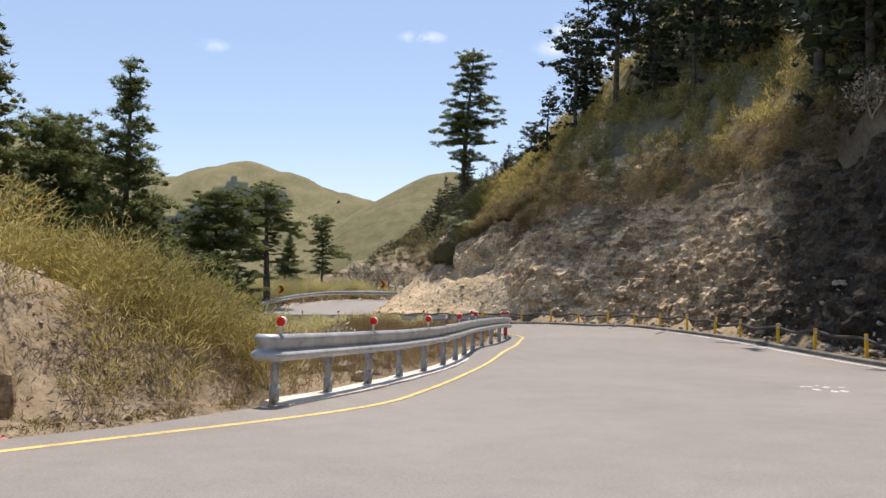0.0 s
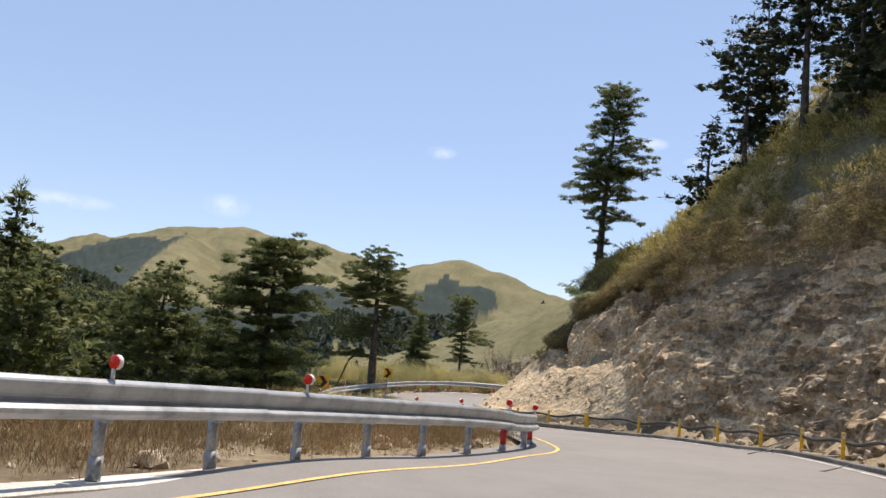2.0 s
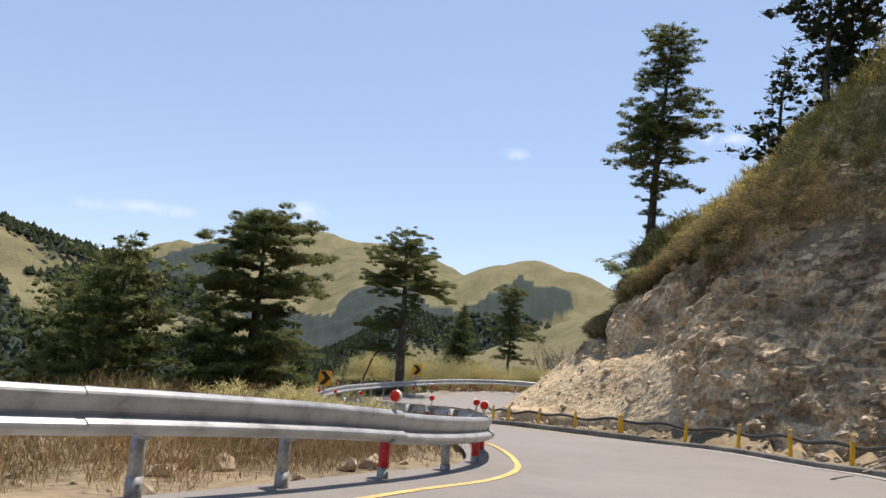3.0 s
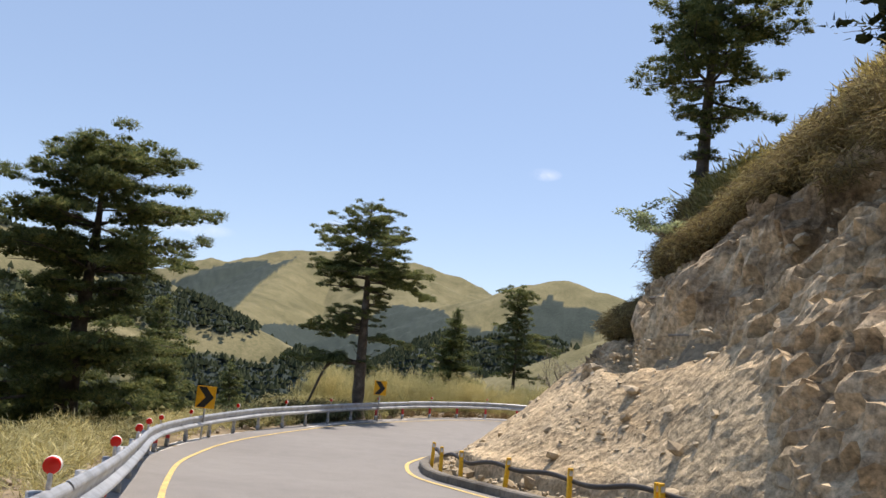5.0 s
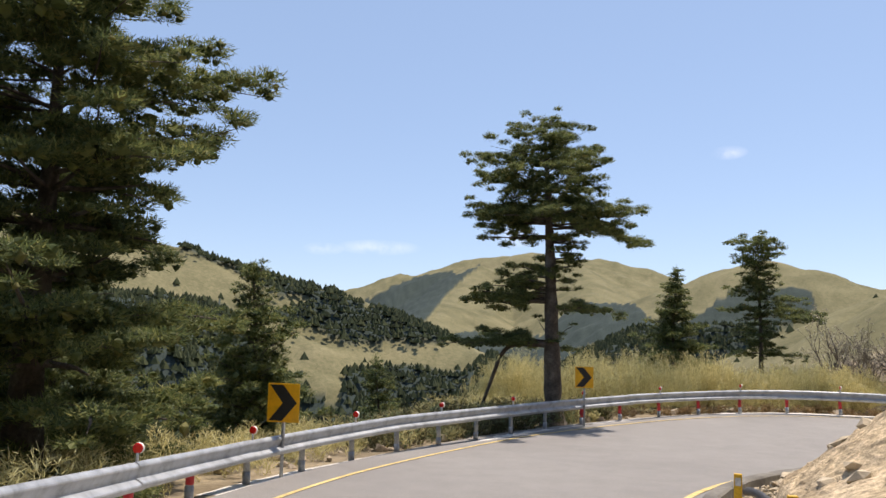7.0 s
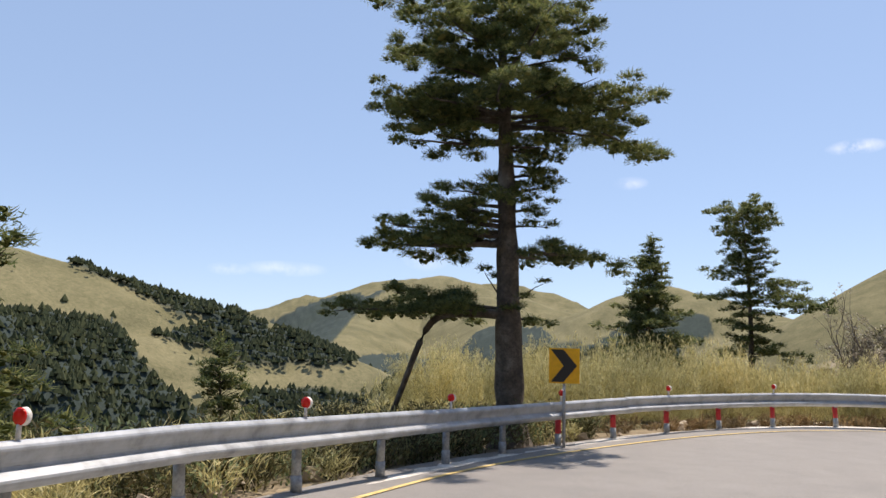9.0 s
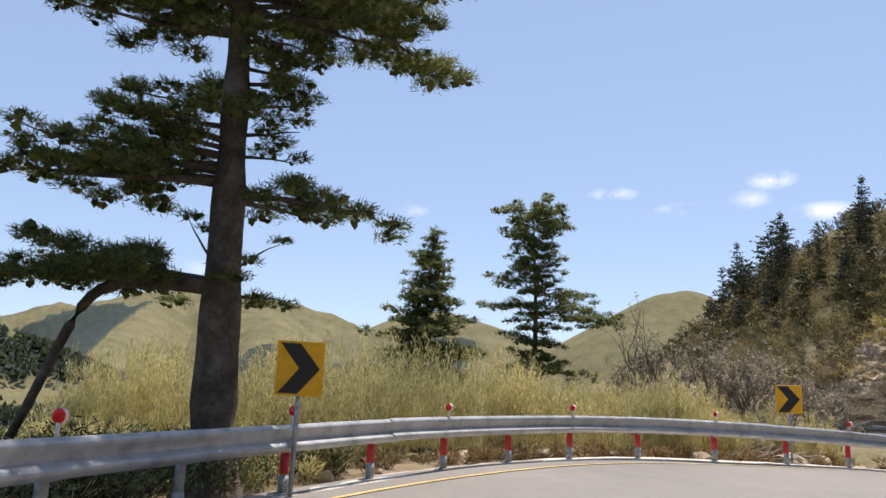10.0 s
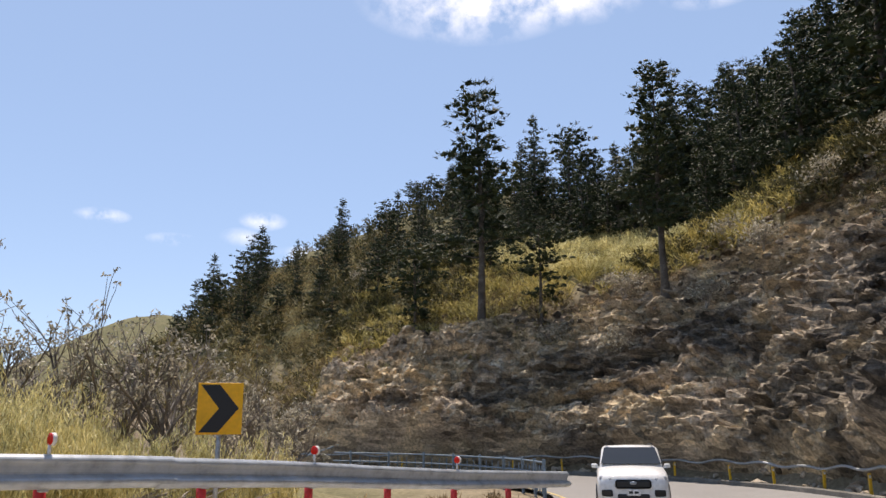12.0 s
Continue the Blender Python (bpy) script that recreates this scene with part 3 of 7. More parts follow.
def land_height(X, Y):
    """Height of the land, and how much of it is bare earth."""
    R2 = np.hypot(X, Y - 50)
    Z = far_height(X, Y)
    soil = np.zeros(X.shape)
    near = R2 < 420
    x, y = X[near], Y[near]
    dr, vr, _ = to_line(x, y, EDGE_R, SPEC_R)
    dl, vl, _ = to_line(x, y, EDGE_L, SPEC_L)
    road = in_road(x, y)
    # uphill side
    W, a, b, C = vr[:, 1], vr[:, 2], vr[:, 3], vr[:, 4]
    d1 = np.maximum(dr - 1.3, 0)
    d2 = np.maximum(d1 - W / a, 0)
    rise = np.minimum(d1 * a, W) + np.minimum(d2 * 4.2, C) + b * np.maximum(d2 - C / 4.2, 0)
    rise = 95 * np.tanh(rise / 95)
    up = vr[:, 0] + 0.1 * np.minimum(dr, 1.3) + rise + np.minimum(d1, 4) * 0.16 * turb(x / 3.1, y / 3.1, 4) + np.minimum(d1 / 6, 2.0) * turb(x / 14, y / 14, 3)
    # downhill side
    F, mound = vl[:, 1], vl[:, 2]
    d2 = np.maximum(dl - F, 0)
    drop = np.where(d2 < 12, 0.3 * d2 + 0.012 * d2 * d2, 5.33 + 0.55 * (d2 - 12))
    hump = mound * np.clip((dl - 1.5) / 1.3, 0, 1) ** 0.8 * (1 + 0.02 * np.minimum(dl, 12))
    down = vl[:, 0] - 0.02 * np.minimum(dl, 3) - drop + hump + np.minimum(dl / 5, 1.5) * 0.35 * turb(x / 4, y / 4, 4)
    right = dr < dl
    z = np.where(right, up, down)
    mixed = (vr[:, 0] * dl + vl[:, 0] * dr) / (dl + dr + 1e-6) - 0.12
    z = np.where(road, mixed, z)
    edge = np.minimum(dr, dl)
    z = np.where(~road & (edge < 0.9), np.where(right, vr[:, 0], vl[:, 0]) - 0.1 + (z - np.where(right, vr[:, 0], vl[:, 0])) * np.clip(edge / 0.9, 0, 1), z)
    z = np.minimum(z, np.where((y > 50) & (x < -19), -3.2 - 0.42 * np.maximum(-21 - x, 0) + 0.5 * turb(x / 6, y / 6, 3), 1e9))
    k = np.clip((R2[near] - 105) / 90, 0, 1)
    k = k * k * (3 - 2 * k)
    zf = Z[near]
    # the hill sinks back into the range, the drop runs on down to the valley
    z = np.where(right & (x > -21), z * (1 - k) + zf * k, np.maximum(z, zf))
    Z[near] = np.where(road, mixed, z)
    s = np.where(right, np.where(y > 80, np.clip(1.2 - np.abs(dr - 5) / 8.0, 0, 1), np.clip(1.2 - np.abs(dr - 3.5) / 5.5, 0, 1)), np.clip(1.1 - dl / 7.0, 0, 0.85))
    s = np.maximum(s, np.where(~right & (mound > 0.6) & (dl < 3.4), 1.0, 0))
    soil[near] = np.where(R2[near] < 160, s, 0)
    return Z, soil


def at_height(xs, ys):
    return land_height(np.asarray(xs, float), np.asarray(ys, float))[0]


def axis(lo, hi, step, ratio, far):
    mid = np.arange(lo, hi + 1e-6, step)
    out, s, w = [], step, 0.0
    while w < far:
        s *= ratio
        w += s
        out.append(w)
    out = np.array(out)
    return np.concatenate([(lo - out)[::-1], mid, hi + out])


# woods on the far slopes, as outlines: bearing to the left of +y and elevation (degrees), between two distances
WOODS = [
    ([(44.5, 3.3), (39.7, 5.3), (37.3, 6.0), (36.6, 5.6), (34.8, 6.4), (37.6, 4.1), (39.6, 1.6), (44, 1.0)], 1500, 3600),
    ([(29.0, 2.6), (27.8, 3.4), (25.6, 3.6), (23.9, 3.4), (22.4, 2.3), (20.2, 2.3), (18.4, 3.7), (16.3, 5.4), (15.0, 4.6), (12.8, 4.6), (12.4, 3.3), (14.5, 1.8), (16.0, 0.5), (16.0, -4), (42.0, -4), (40.0, 0.9), (34.0, 1.7), (30.0, 1.2)], 1000, 3200),
    ([(66, 10.4), (60, 8.9), (50, 5.4), (44, 3.6), (40, 2.4), (39, 1.2), (44, 2.0), (46, 2.9), (50, 4.5), (60, 8.15), (66, 9.8)], 560, 1000),
    ([(51, 2.8), (47.3, 3.3), (43, 2.7), (40, 2.0), (36.6, 1.2), (38.2, 0.6), (40.3, 0.5), (45.3, 0.8)], 430, 1000),
    ([(70, 4.4), (60, 3.8), (57.8, 3.5), (53.4, 3.3), (51, 0.5), (48, -2.2), (44, -5), (44, -14), (70, -14)], 380, 1000),
    ([(44.5, -1.3), (41.5, -1.0), (36, -1.3), (33, 0.9), (28, 2.0), (24, 1.0), (24, -9), (46, -12)], 420, 1100),
]


def in_outline(A, E, ring):
    inside = np.zeros(A.shape, bool)
    for (a0, e0), (a1, e1) in zip(ring, ring[1:] + ring[:1]):
        if e0 == e1:
            continue
        inside ^= ((e0 > E) != (e1 > E)) & (A < (a1 - a0) * (E - e0) / (e1 - e0) + a0)
    return inside


def woods_at(X, Y, Z):
    """1 where the far slopes carry woods."""
    r = np.hypot(X, Y - 45)
    az, el = np.degrees(np.arctan2(-X, Y - 45)), np.degrees(np.arctan2(Z + 1.5, r))
    az = az + 1.1 * turb(X / (0.11 * r), Y / (0.11 * r), 5, 0.6)
    el = el + 0.55 * turb(X / (0.09 * r) + 40, Y / (0.09 * r) + 7, 5, 0.65)
    w = np.zeros(X.shape)
    for ring, lo, hi in WOODS:
        w = np.maximum(w, in_outline(az, el, ring) & (r > lo) & (r < hi))
    return w


def build_far_mountains():
    """The ranges across the valley, finer than the ground sheet that runs on below them."""
    az = np.radians(np.arange(-14, 82, 0.11))
    r = 395 * 1.015 ** np.arange(162)
    A, R = np.meshgrid(az, r)
    X, Y = -np.sin(A) * R, 45 + np.cos(A) * R
    Z = far_height(X, Y)
    Z = Z + np.clip(R / 450, 1, 6) * (1.1 * turb(X / 42, Y / 42, 4, 0.6) - 1.2 * np.abs(turb(X / 110 + 9, Y / 110, 4, 0.55)))
    W = woods_at(X, Y, Z)
    Z = Z + W * np.clip(R / 900, 0, 2) * (1.5 + 2.5 * vnoise(X / 9, Y / 9))
    Z[:3] -= np.array([6, 4, 2])[:, None]
    n, k = A.shape
    i, j = np.meshgrid(np.arange(n - 1), np.arange(k - 1), indexing="ij")
    F = np.stack([i * k + j, i * k + j + 1, (i + 1) * k + j + 1, (i + 1) * k + j], -1).reshape(-1, 4)[:, ::-1]
    me = mesh_from("far_mountains", np.stack([X, Y, Z], -1).reshape(-1, 3), F, M["ground"], True)
    for name, vals in (("soil", 0 * W), ("woods", W)):
        at = me.attributes.new(name, "FLOAT", "POINT")
        at.data.foreach_set("value", vals.ravel().astype(np.float32))
    tagged(new("far_mountains", me), "grassy ranges with dark wooded flanks across the valley", "mountains", kind="structure")
    return X, Y, Z, W, R


def build_ground():
    xs, ys = axis(-34, 30, 0.7, 1.04, 4200), axis(-14, 126, 0.7, 1.04, 4200)
    X, Y = np.meshgrid(xs, ys)
    sh = X.shape
    Z, soil = land_height(X.ravel(), Y.ravel())
    # the coarse sheet lies a little deeper where the rock faces cover it
    near = np.where((np.abs(X.ravel()) < 26) & (Y.ravel() > 4) & (Y.ravel() < 80))[0]
    xn, yn = X.ravel()[near], Y.ravel()[near]
    dr = to_line(xn, yn, EDGE_R, SPEC_R)[0]
    dl = to_line(xn, yn, EDGE_L, SPEC_L)[0]
    deep = np.where(yn > 50, 8.8, 5.3)
    Z = Z.copy()
    Z[near] -= np.where(yn > 50, 1.2, 3.2) * np.clip((dr - 1.5) / 0.8, 0, 1) * np.clip((deep - dr) / 0.8, 0, 1) * (dr < dl) * ~in_road(xn, yn)
    near = np.where((np.abs(X.ravel()) < 45) & (Y.ravel() >= 80) & (Y.ravel() < 122))[0]
    xn, yn = X.ravel()[near], Y.ravel()[near]
    dr, dl = to_line(xn, yn, EDGE_R, SPEC_R)[0], to_line(xn, yn, EDGE_L, SPEC_L)[0]
    Z[near] -= 2.6 * np.clip((dr - 2.0) / 1.2, 0, 1) * np.clip((13.2 - dr) / 1.2, 0, 1) * (dr < dl) * ~in_road(xn, yn) * np.clip((yn - 80) / 2, 0, 1) * np.clip((120 - yn) / 3, 0, 1)
    # it runs on below the finer mesh of the far ranges
    bearing = np.degrees(np.arctan2(-X, Y - 45)).ravel()
    Z -= 45 * np.clip((np.hypot(X, Y - 45).ravel() - 398) / 70, 0, 1) * ((bearing > -13) & (bearing < 81))
    V = np.stack([X.ravel(), Y.ravel(), Z], 1)
    i, j = np.meshgrid(np.arange(sh[0] - 1), np.arange(sh[1] - 1), indexing="ij")
    n = sh[1]
    F = np.stack([i * n + j, i * n + j + 1, (i + 1) * n + j + 1, (i + 1) * n + j], -1).reshape(-1, 4)
    me = mesh_from("ground", V, F, M["ground"], True)
    woods = np.zeros(sh)
    for name, vals in (("soil", soil), ("woods", woods.ravel())):
        at = me.attributes.new(name, "FLOAT", "POINT")
        at.data.foreach_set("value", vals.astype(np.float32))
    ob = new("ground", me)
    tagged(ob, "grassy mountain land with bare cut earth and distant ridges", "ground", kind="structure")


build_ground()
FAR = build_far_mountains()


def build_road():
    n, k = len(EDGE_L), 15
    s = np.linspace(0, 1, k - 2)
    V = EDGE_L[:, None] * (1 - s)[None, :, None] + EDGE_R[:, None] * s[None, :, None]
    V[:, :, 2] += 0.05 * (s * (1 - s))[None, :] * turb(V[:, :, 0] / 2.2, V[:, :, 1] / 2.2, 3)
    lift_ = np.array([0, 0, 0.06])
    a, b = lift_ + EDGE_L + 0.8 * outward(EDGE_L, False) * np.clip((EDGE_L[:, 1:2] - 8) / 4, 0.3, 1) * np.clip((100 - EDGE_L[:, 1:2]) / 6, 0.3, 1), EDGE_R + 0.28 * outward(EDGE_R, True)
    V = np.concatenate([a[:, None], V, b[:, None]], 1)
    i, j = np.meshgrid(np.arange(n - 1), np.arange(k - 1), indexing="ij")
    F = np.stack([i * k + j, i * k + j + 1, (i + 1) * k + j + 1, (i + 1) * k + j], -1).reshape(-1, 4)
    ob = new("road", mesh_from("road", V.reshape(-1, 3), F, M["asphalt"], True))
    tagged(ob, "grey worn asphalt mountain road with painted edge lines", "road", kind="structure")


build_road()


# ---------------------------------------------------------------- road lines, kerbs, gutter
def span(line, y0, y1, lo=0, hi=None):
    """Indexes of a line from where it first passes y0 to where it last stands below y1."""
    i = next(k for k in range(lo, len(line)) if line[k, 1] >= y0)
    j = next((k for k in range(i, len(line)) if line[k, 1] > y1), len(line) - 1)
    return i, j


def dense(line, step=0.25):
    return smooth_line(line, step)


def strip(name, line, right, a, b, lift, material, label, category, parent=None):
    o = outward(line, right)
    up = np.zeros_like(o)
    up[:, 2] = 1
    V, F = sweep_arrays(line, o, up, [(a, lift), ((a + b) / 2, lift + 0.002), (b, lift)])
    if not right:
        F = F[:, ::-1]
    ob = new(name, mesh_from(name, V, F, material))
    return tagged(ob, label, category, kind="structure")


RAIL = smooth_line([(-1.85, 11.7, -1.14), (-1.22, 13.6, -1.29), (-0.68, 15.4, -1.43), (-0.22, 17, -1.54), (0.55, 20, -1.72), (1.25, 24.2, -1.95), (2.08, 28.2, -2.2), (2.55, 30.3, -2.35),
                    (2.85, 32.3, -2.5), (2.78, 34.4, -2.62), (2.2, 36.5, -2.76), (1.0, 38.8, -2.83), (-0.5, 40.9, -2.97), (-3.25, 44.3, -3.29), (-6.4, 48.0, -3.6), (-9.3, 51.3, -3.91), (-11.95, 54.6, -4.2),
                    (-13.6, 57.4, -4.33), (-14.7, 60.5, -4.41), (-15.45, 64, -4.46), (-15.9, 68, -4.47), (-16.15, 71.5, -4.46), (-15.9, 74.5, -4.41), (-15.15, 77.5, -4.32), (-13.95, 80.6, -4.25),
                    (-12.4, 83.3, -4.2), (-10.7, 84.9, -4.2), (-8.5, 86.2, -4.25), (-6.5, 87.6, -4.33), (-4.5, 89.2, -4.45), (-1.5, 91.3, -4.62), (1.9, 93.5, -4.75)], 0.25)
strip("edge_line_left", dense(EDGE_L[:-8]), False, -0.12, -0.015, 0.012, M["yellow_line"], "faded yellow painted road edge line", "road line")
i_w, j_w = span(EDGE_R, -6, 48)
strip("edge_line_right", dense(EDGE_R[i_w:j_w + 1]), True, -0.17, -0.05, 0.012, M["white_line"], "worn white painted road edge line", "road line")
i_y, j_y = span(EDGE_R, 50.5, 74)
strip("edge_line_bend", dense(EDGE_R[i_y:j_y + 1]), True, -0.17, -0.05, 0.012, M["yellow_line"], "yellow painted edge line round the inner bend", "road line")


def kerb(name, line, right, profile, material, label):
    o = outward(line, right)
    up = np.zeros_like(o)
    up[:, 2] = 1
    V, F = sweep_arrays(line, o, up, profile, True)
    k, e = len(profile), (len(line) - 1) * len(profile)
    F = np.vstack([F, [[0, 1, 4, 5], [1, 2, 3, 4], [e + 5, e + 4, e + 1, e], [e + 4, e + 3, e + 2, e + 1]]])
    V[:, :2] += 0.03 * np.stack([turb(V[:, 0] / 0.7, V[:, 1] / 0.7, 3), turb(V[:, 1] / 0.7 + 40, V[:, 0] / 0.7, 3)], 1)
    V[:, 2] += 0.012 * turb(V[:, 0] / 0.5 + 9, V[:, 1] / 0.5, 2)
    if not right:
        F = F[:, ::-1]
    return tagged(new(name, mesh_from(name, V, F, material)), label, "kerb", kind="structure")


kerb("kerb_left", RAIL, False, [(-0.3, -0.4), (-0.28, -0.08), (-0.24, -0.06), (0.14, -0.05), (0.2, -0.08), (0.22, -0.5)], M["concrete"], "low broken concrete kerb under the guardrail")
i_g, j_g = span(EDGE_R, 4, 49)
kerb("kerb_wall", dense(EDGE_R[i_g:j_g + 1]), True, [(0.26, -0.25), (0.27, 0.1), (0.3, 0.13), (0.46, 0.13), (0.5, 0.1), (0.52, -0.3)], M["gutter"], "dark concrete kerb along the rock wall")
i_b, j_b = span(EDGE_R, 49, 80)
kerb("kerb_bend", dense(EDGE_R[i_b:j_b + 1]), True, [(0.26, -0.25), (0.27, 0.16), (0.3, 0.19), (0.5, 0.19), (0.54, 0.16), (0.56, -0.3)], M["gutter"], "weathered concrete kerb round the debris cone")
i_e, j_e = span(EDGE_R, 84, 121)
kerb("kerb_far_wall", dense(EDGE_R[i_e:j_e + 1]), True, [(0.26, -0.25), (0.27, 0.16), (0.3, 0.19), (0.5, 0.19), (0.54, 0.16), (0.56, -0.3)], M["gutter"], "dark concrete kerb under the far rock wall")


# ---------------------------------------------------------------- guardrail
BEAM = [(0.0, 0.16), (-0.022, 0.156), (-0.048, 0.132), (-0.058, 0.116), (-0.06, 0.1), (-0.055, 0.084), (-0.036, 0.052), (-0.022, 0.022), (-0.018, 0.0), (-0.022, -0.02),
        (-0.048, -0.034), (-0.09, -0.058), (-0.108, -0.074), (-0.112, -0.092), (-0.104, -0.11), (-0.062, -0.142), (-0.024, -0.157), (0.0, -0.16)]
BEAM = [(x * 1.15, z * 1.2) for x, z in BEAM]
BEAM_RING = BEAM + [(x + 0.007, z) for x, z in BEAM[::-1]]
RAIL_OUT = -0.1


def rail_top(y):
    """Height of the beam's upper edge over the kerb, lower along the inner straight."""
    return np.interp(y, [30, 42, 57, 64], [0.9, 0.72, 0.72, 0.9])


def cylinder_bm(r1, r2, h, sides=12, z=0.0, bm=None):
    bm = bm or bmesh.new()
    bmesh.ops.create_cone(bm, cap_ends=True, segments=sides, radius1=r1, radius2=r2, depth=h, matrix=Matrix.Translation((0, 0, z + h / 2)))
    return bm


def mesh_of(name, bm, material, smooth=False):
    me = bpy.data.meshes.new(name)
    if smooth:
        for f in bm.faces:
            f.smooth = len(f.verts) == 4
    bm.to_mesh(me)
    bm.free()
    me.materials.append(material)
    return me


def build_guardrail():
    rail = thing("guardrail", "galvanised steel guardrail, posts partly painted red, on low kerb", "guardrail")
    s = np.concatenate([[0], np.cumsum(np.linalg.norm(np.diff(RAIL[:, :2], axis=0), axis=1))])
    at = np.concatenate([0.05 + 1.64 * np.arange(9), 13.17 + 1.74 * np.arange(1, 9), 27.1 + 2.103 * np.arange(1, 18), 62.9 + 2.2 * np.arange(1, 15)])
    at = at[at < s[-1]]
    p = np.stack([np.interp(at, s, RAIL[:, k]) for k in range(3)], 1)
    o = outward(RAIL, False)
    o = np.stack([np.interp(at, s, o[:, k]) for k in range(3)], 1)
    o = o / np.linalg.norm(o, axis=1)[:, None]
    # posts
    bm = cylinder_bm(0.062, 0.062, 0.72, 12)
    cylinder_bm(0.075, 0.072, 0.2, 12, 0.0, bm)
    bmesh.ops.translate(bm, vec=(0, 0, -0.06), verts=[v for v in bm.verts if v.co.z < 0.01])
    post_me = mesh_of("post", bm, M["zinc_post"], True)
    bm = bmesh.new()
    box(bm, (0.1, 0.12, 0.2), (0.0, -0.06, 0.62), bevel=0.01)
    block_me = mesh_of("spacer", bm, M["zinc_post"])
    band_me = mesh_of("red_band", cylinder_bm(0.0665, 0.0665, 0.36, 12, 0.22), M["red"], True)
    bm = cylinder_bm(0.016, 0.016, 0.02, 6)
    bolt_me = mesh_of("bolt", bm, M["zinc_post"])
    for k in range(len(p)):
        q = p[k] + o[k] * (RAIL_OUT + 0.1)
        yaw = math.degrees(math.atan2(o[k][1], o[k][0])) - 90
        rng = random.Random(k)
        m = pose(q[0], q[1], q[2] - 0.02, rng.uniform(-1.5, 1.5), rng.uniform(-1.5, 1.5), yaw)
        post = child("post", post_me, rail, at=m)
        child("spacer", block_me, post)
        y, x = q[1], q[0]
        red = (31 < y < 57 and k % 3 != 1) or (y > 73.0) or (x > -4 and y > 60)
        if red:
            child("red_band", band_me, post, "worn red paint band")
    # beam panels of four metres, lapped
    o_all = outward(RAIL, False)
    up = np.zeros_like(o_all)
    up[:, 2] = 1
    n = int(s[-1] / 4.0) + 1
    for k in range(n):
        a, b = np.searchsorted(s, k * 4.0 - 0.12), min(np.searchsorted(s, (k + 1) * 4.0 + 0.12), len(RAIL) - 1)
        if b - a < 2:
            continue
        line = RAIL[a:b + 1] + o_all[a:b + 1] * (RAIL_OUT + (0.006 if k % 2 else 0.0))
        line[:, 2] += rail_top(line[:, 1]) - 0.19
        rng = random.Random(k + 50)
        line = line + np.array([0, 0, rng.uniform(-0.012, 0.012)])
        V, F = sweep_arrays(line, o_all[a:b + 1], up[a:b + 1], BEAM_RING, True)
        child("beam", mesh_from("beam", V, F[:, ::-1], M["zinc"]), rail)
    # flared end pieces
    for idx, back in ((0, -1), (len(RAIL) - 1, 1)):
        t = (RAIL[min(idx + 1, len(RAIL) - 1)] - RAIL[max(idx - 1, 0)])
        t = t / np.linalg.norm(t) * back
        ang = np.linspace(0, 2.2, 9)
        base = RAIL[idx] + o_all[idx] * RAIL_OUT + np.array([0, 0, rail_top(RAIL[idx, 1]) - 0.19])
        line = np.array([base + t * 0.16 * math.sin(a) + o_all[idx] * 0.16 * (1 - math.cos(a)) for a in ang])
        side = np.array([o_all[idx] * math.cos(a) - t * math.sin(a) for a in ang])
        V, F = sweep_arrays(line, side, np.tile([0, 0, 1.0], (9, 1)), BEAM_RING, True)
        child("end_piece", mesh_from("end_piece", V, F, M["zinc"], True), rail, "rounded end of the beam")
    # reflectors on every second post
    stem = mesh_of("stem", cylinder_bm(0.022, 0.02, 0.13, 8), M["white"], True)
    ring_bm = bmesh.new()
    bmesh.ops.create_cone(ring_bm, cap_ends=True, segments=20, radius1=0.074, radius2=0.068, depth=0.045, matrix=Matrix.Translation((0, 0.024, 0.19)) @ Matrix.Rotation(radians(90), 4, "X"))
    ring = mesh_of("shell", ring_bm, M["white"], True)
    lens_bm = bmesh.new()
    bmesh.ops.create_uvsphere(lens_bm, u_segments=18, v_segments=8, radius=0.071, matrix=Matrix.Translation((0, -0.004, 0.19)) @ Matrix.Diagonal((1, 0.25, 1, 1)))
    lens = mesh_of("lens", lens_bm, M["reflector"], True)
    for k in range(0, len(p), 2):
        if k == 10:
            continue
        q = p[k] + o[k] * (RAIL_OUT + 0.01)
        t = np.array([o[k][1], -o[k][0]])  # along the road, onward
        yaw = math.degrees(math.atan2(t[1], t[0])) - 90
        d = thing("reflector_disc", "round red reflector in a white shell, on top of the guardrail", "reflector", pose(q[0], q[1], q[2] + rail_top(q[1]) - 0.01, 0, 0, yaw), "reflectors on the guardrail")
        child("stem", stem, d, "white stem")
        child("shell", ring, d, "white shell")
        child("lens", lens, d, "red lens")


build_guardrail()


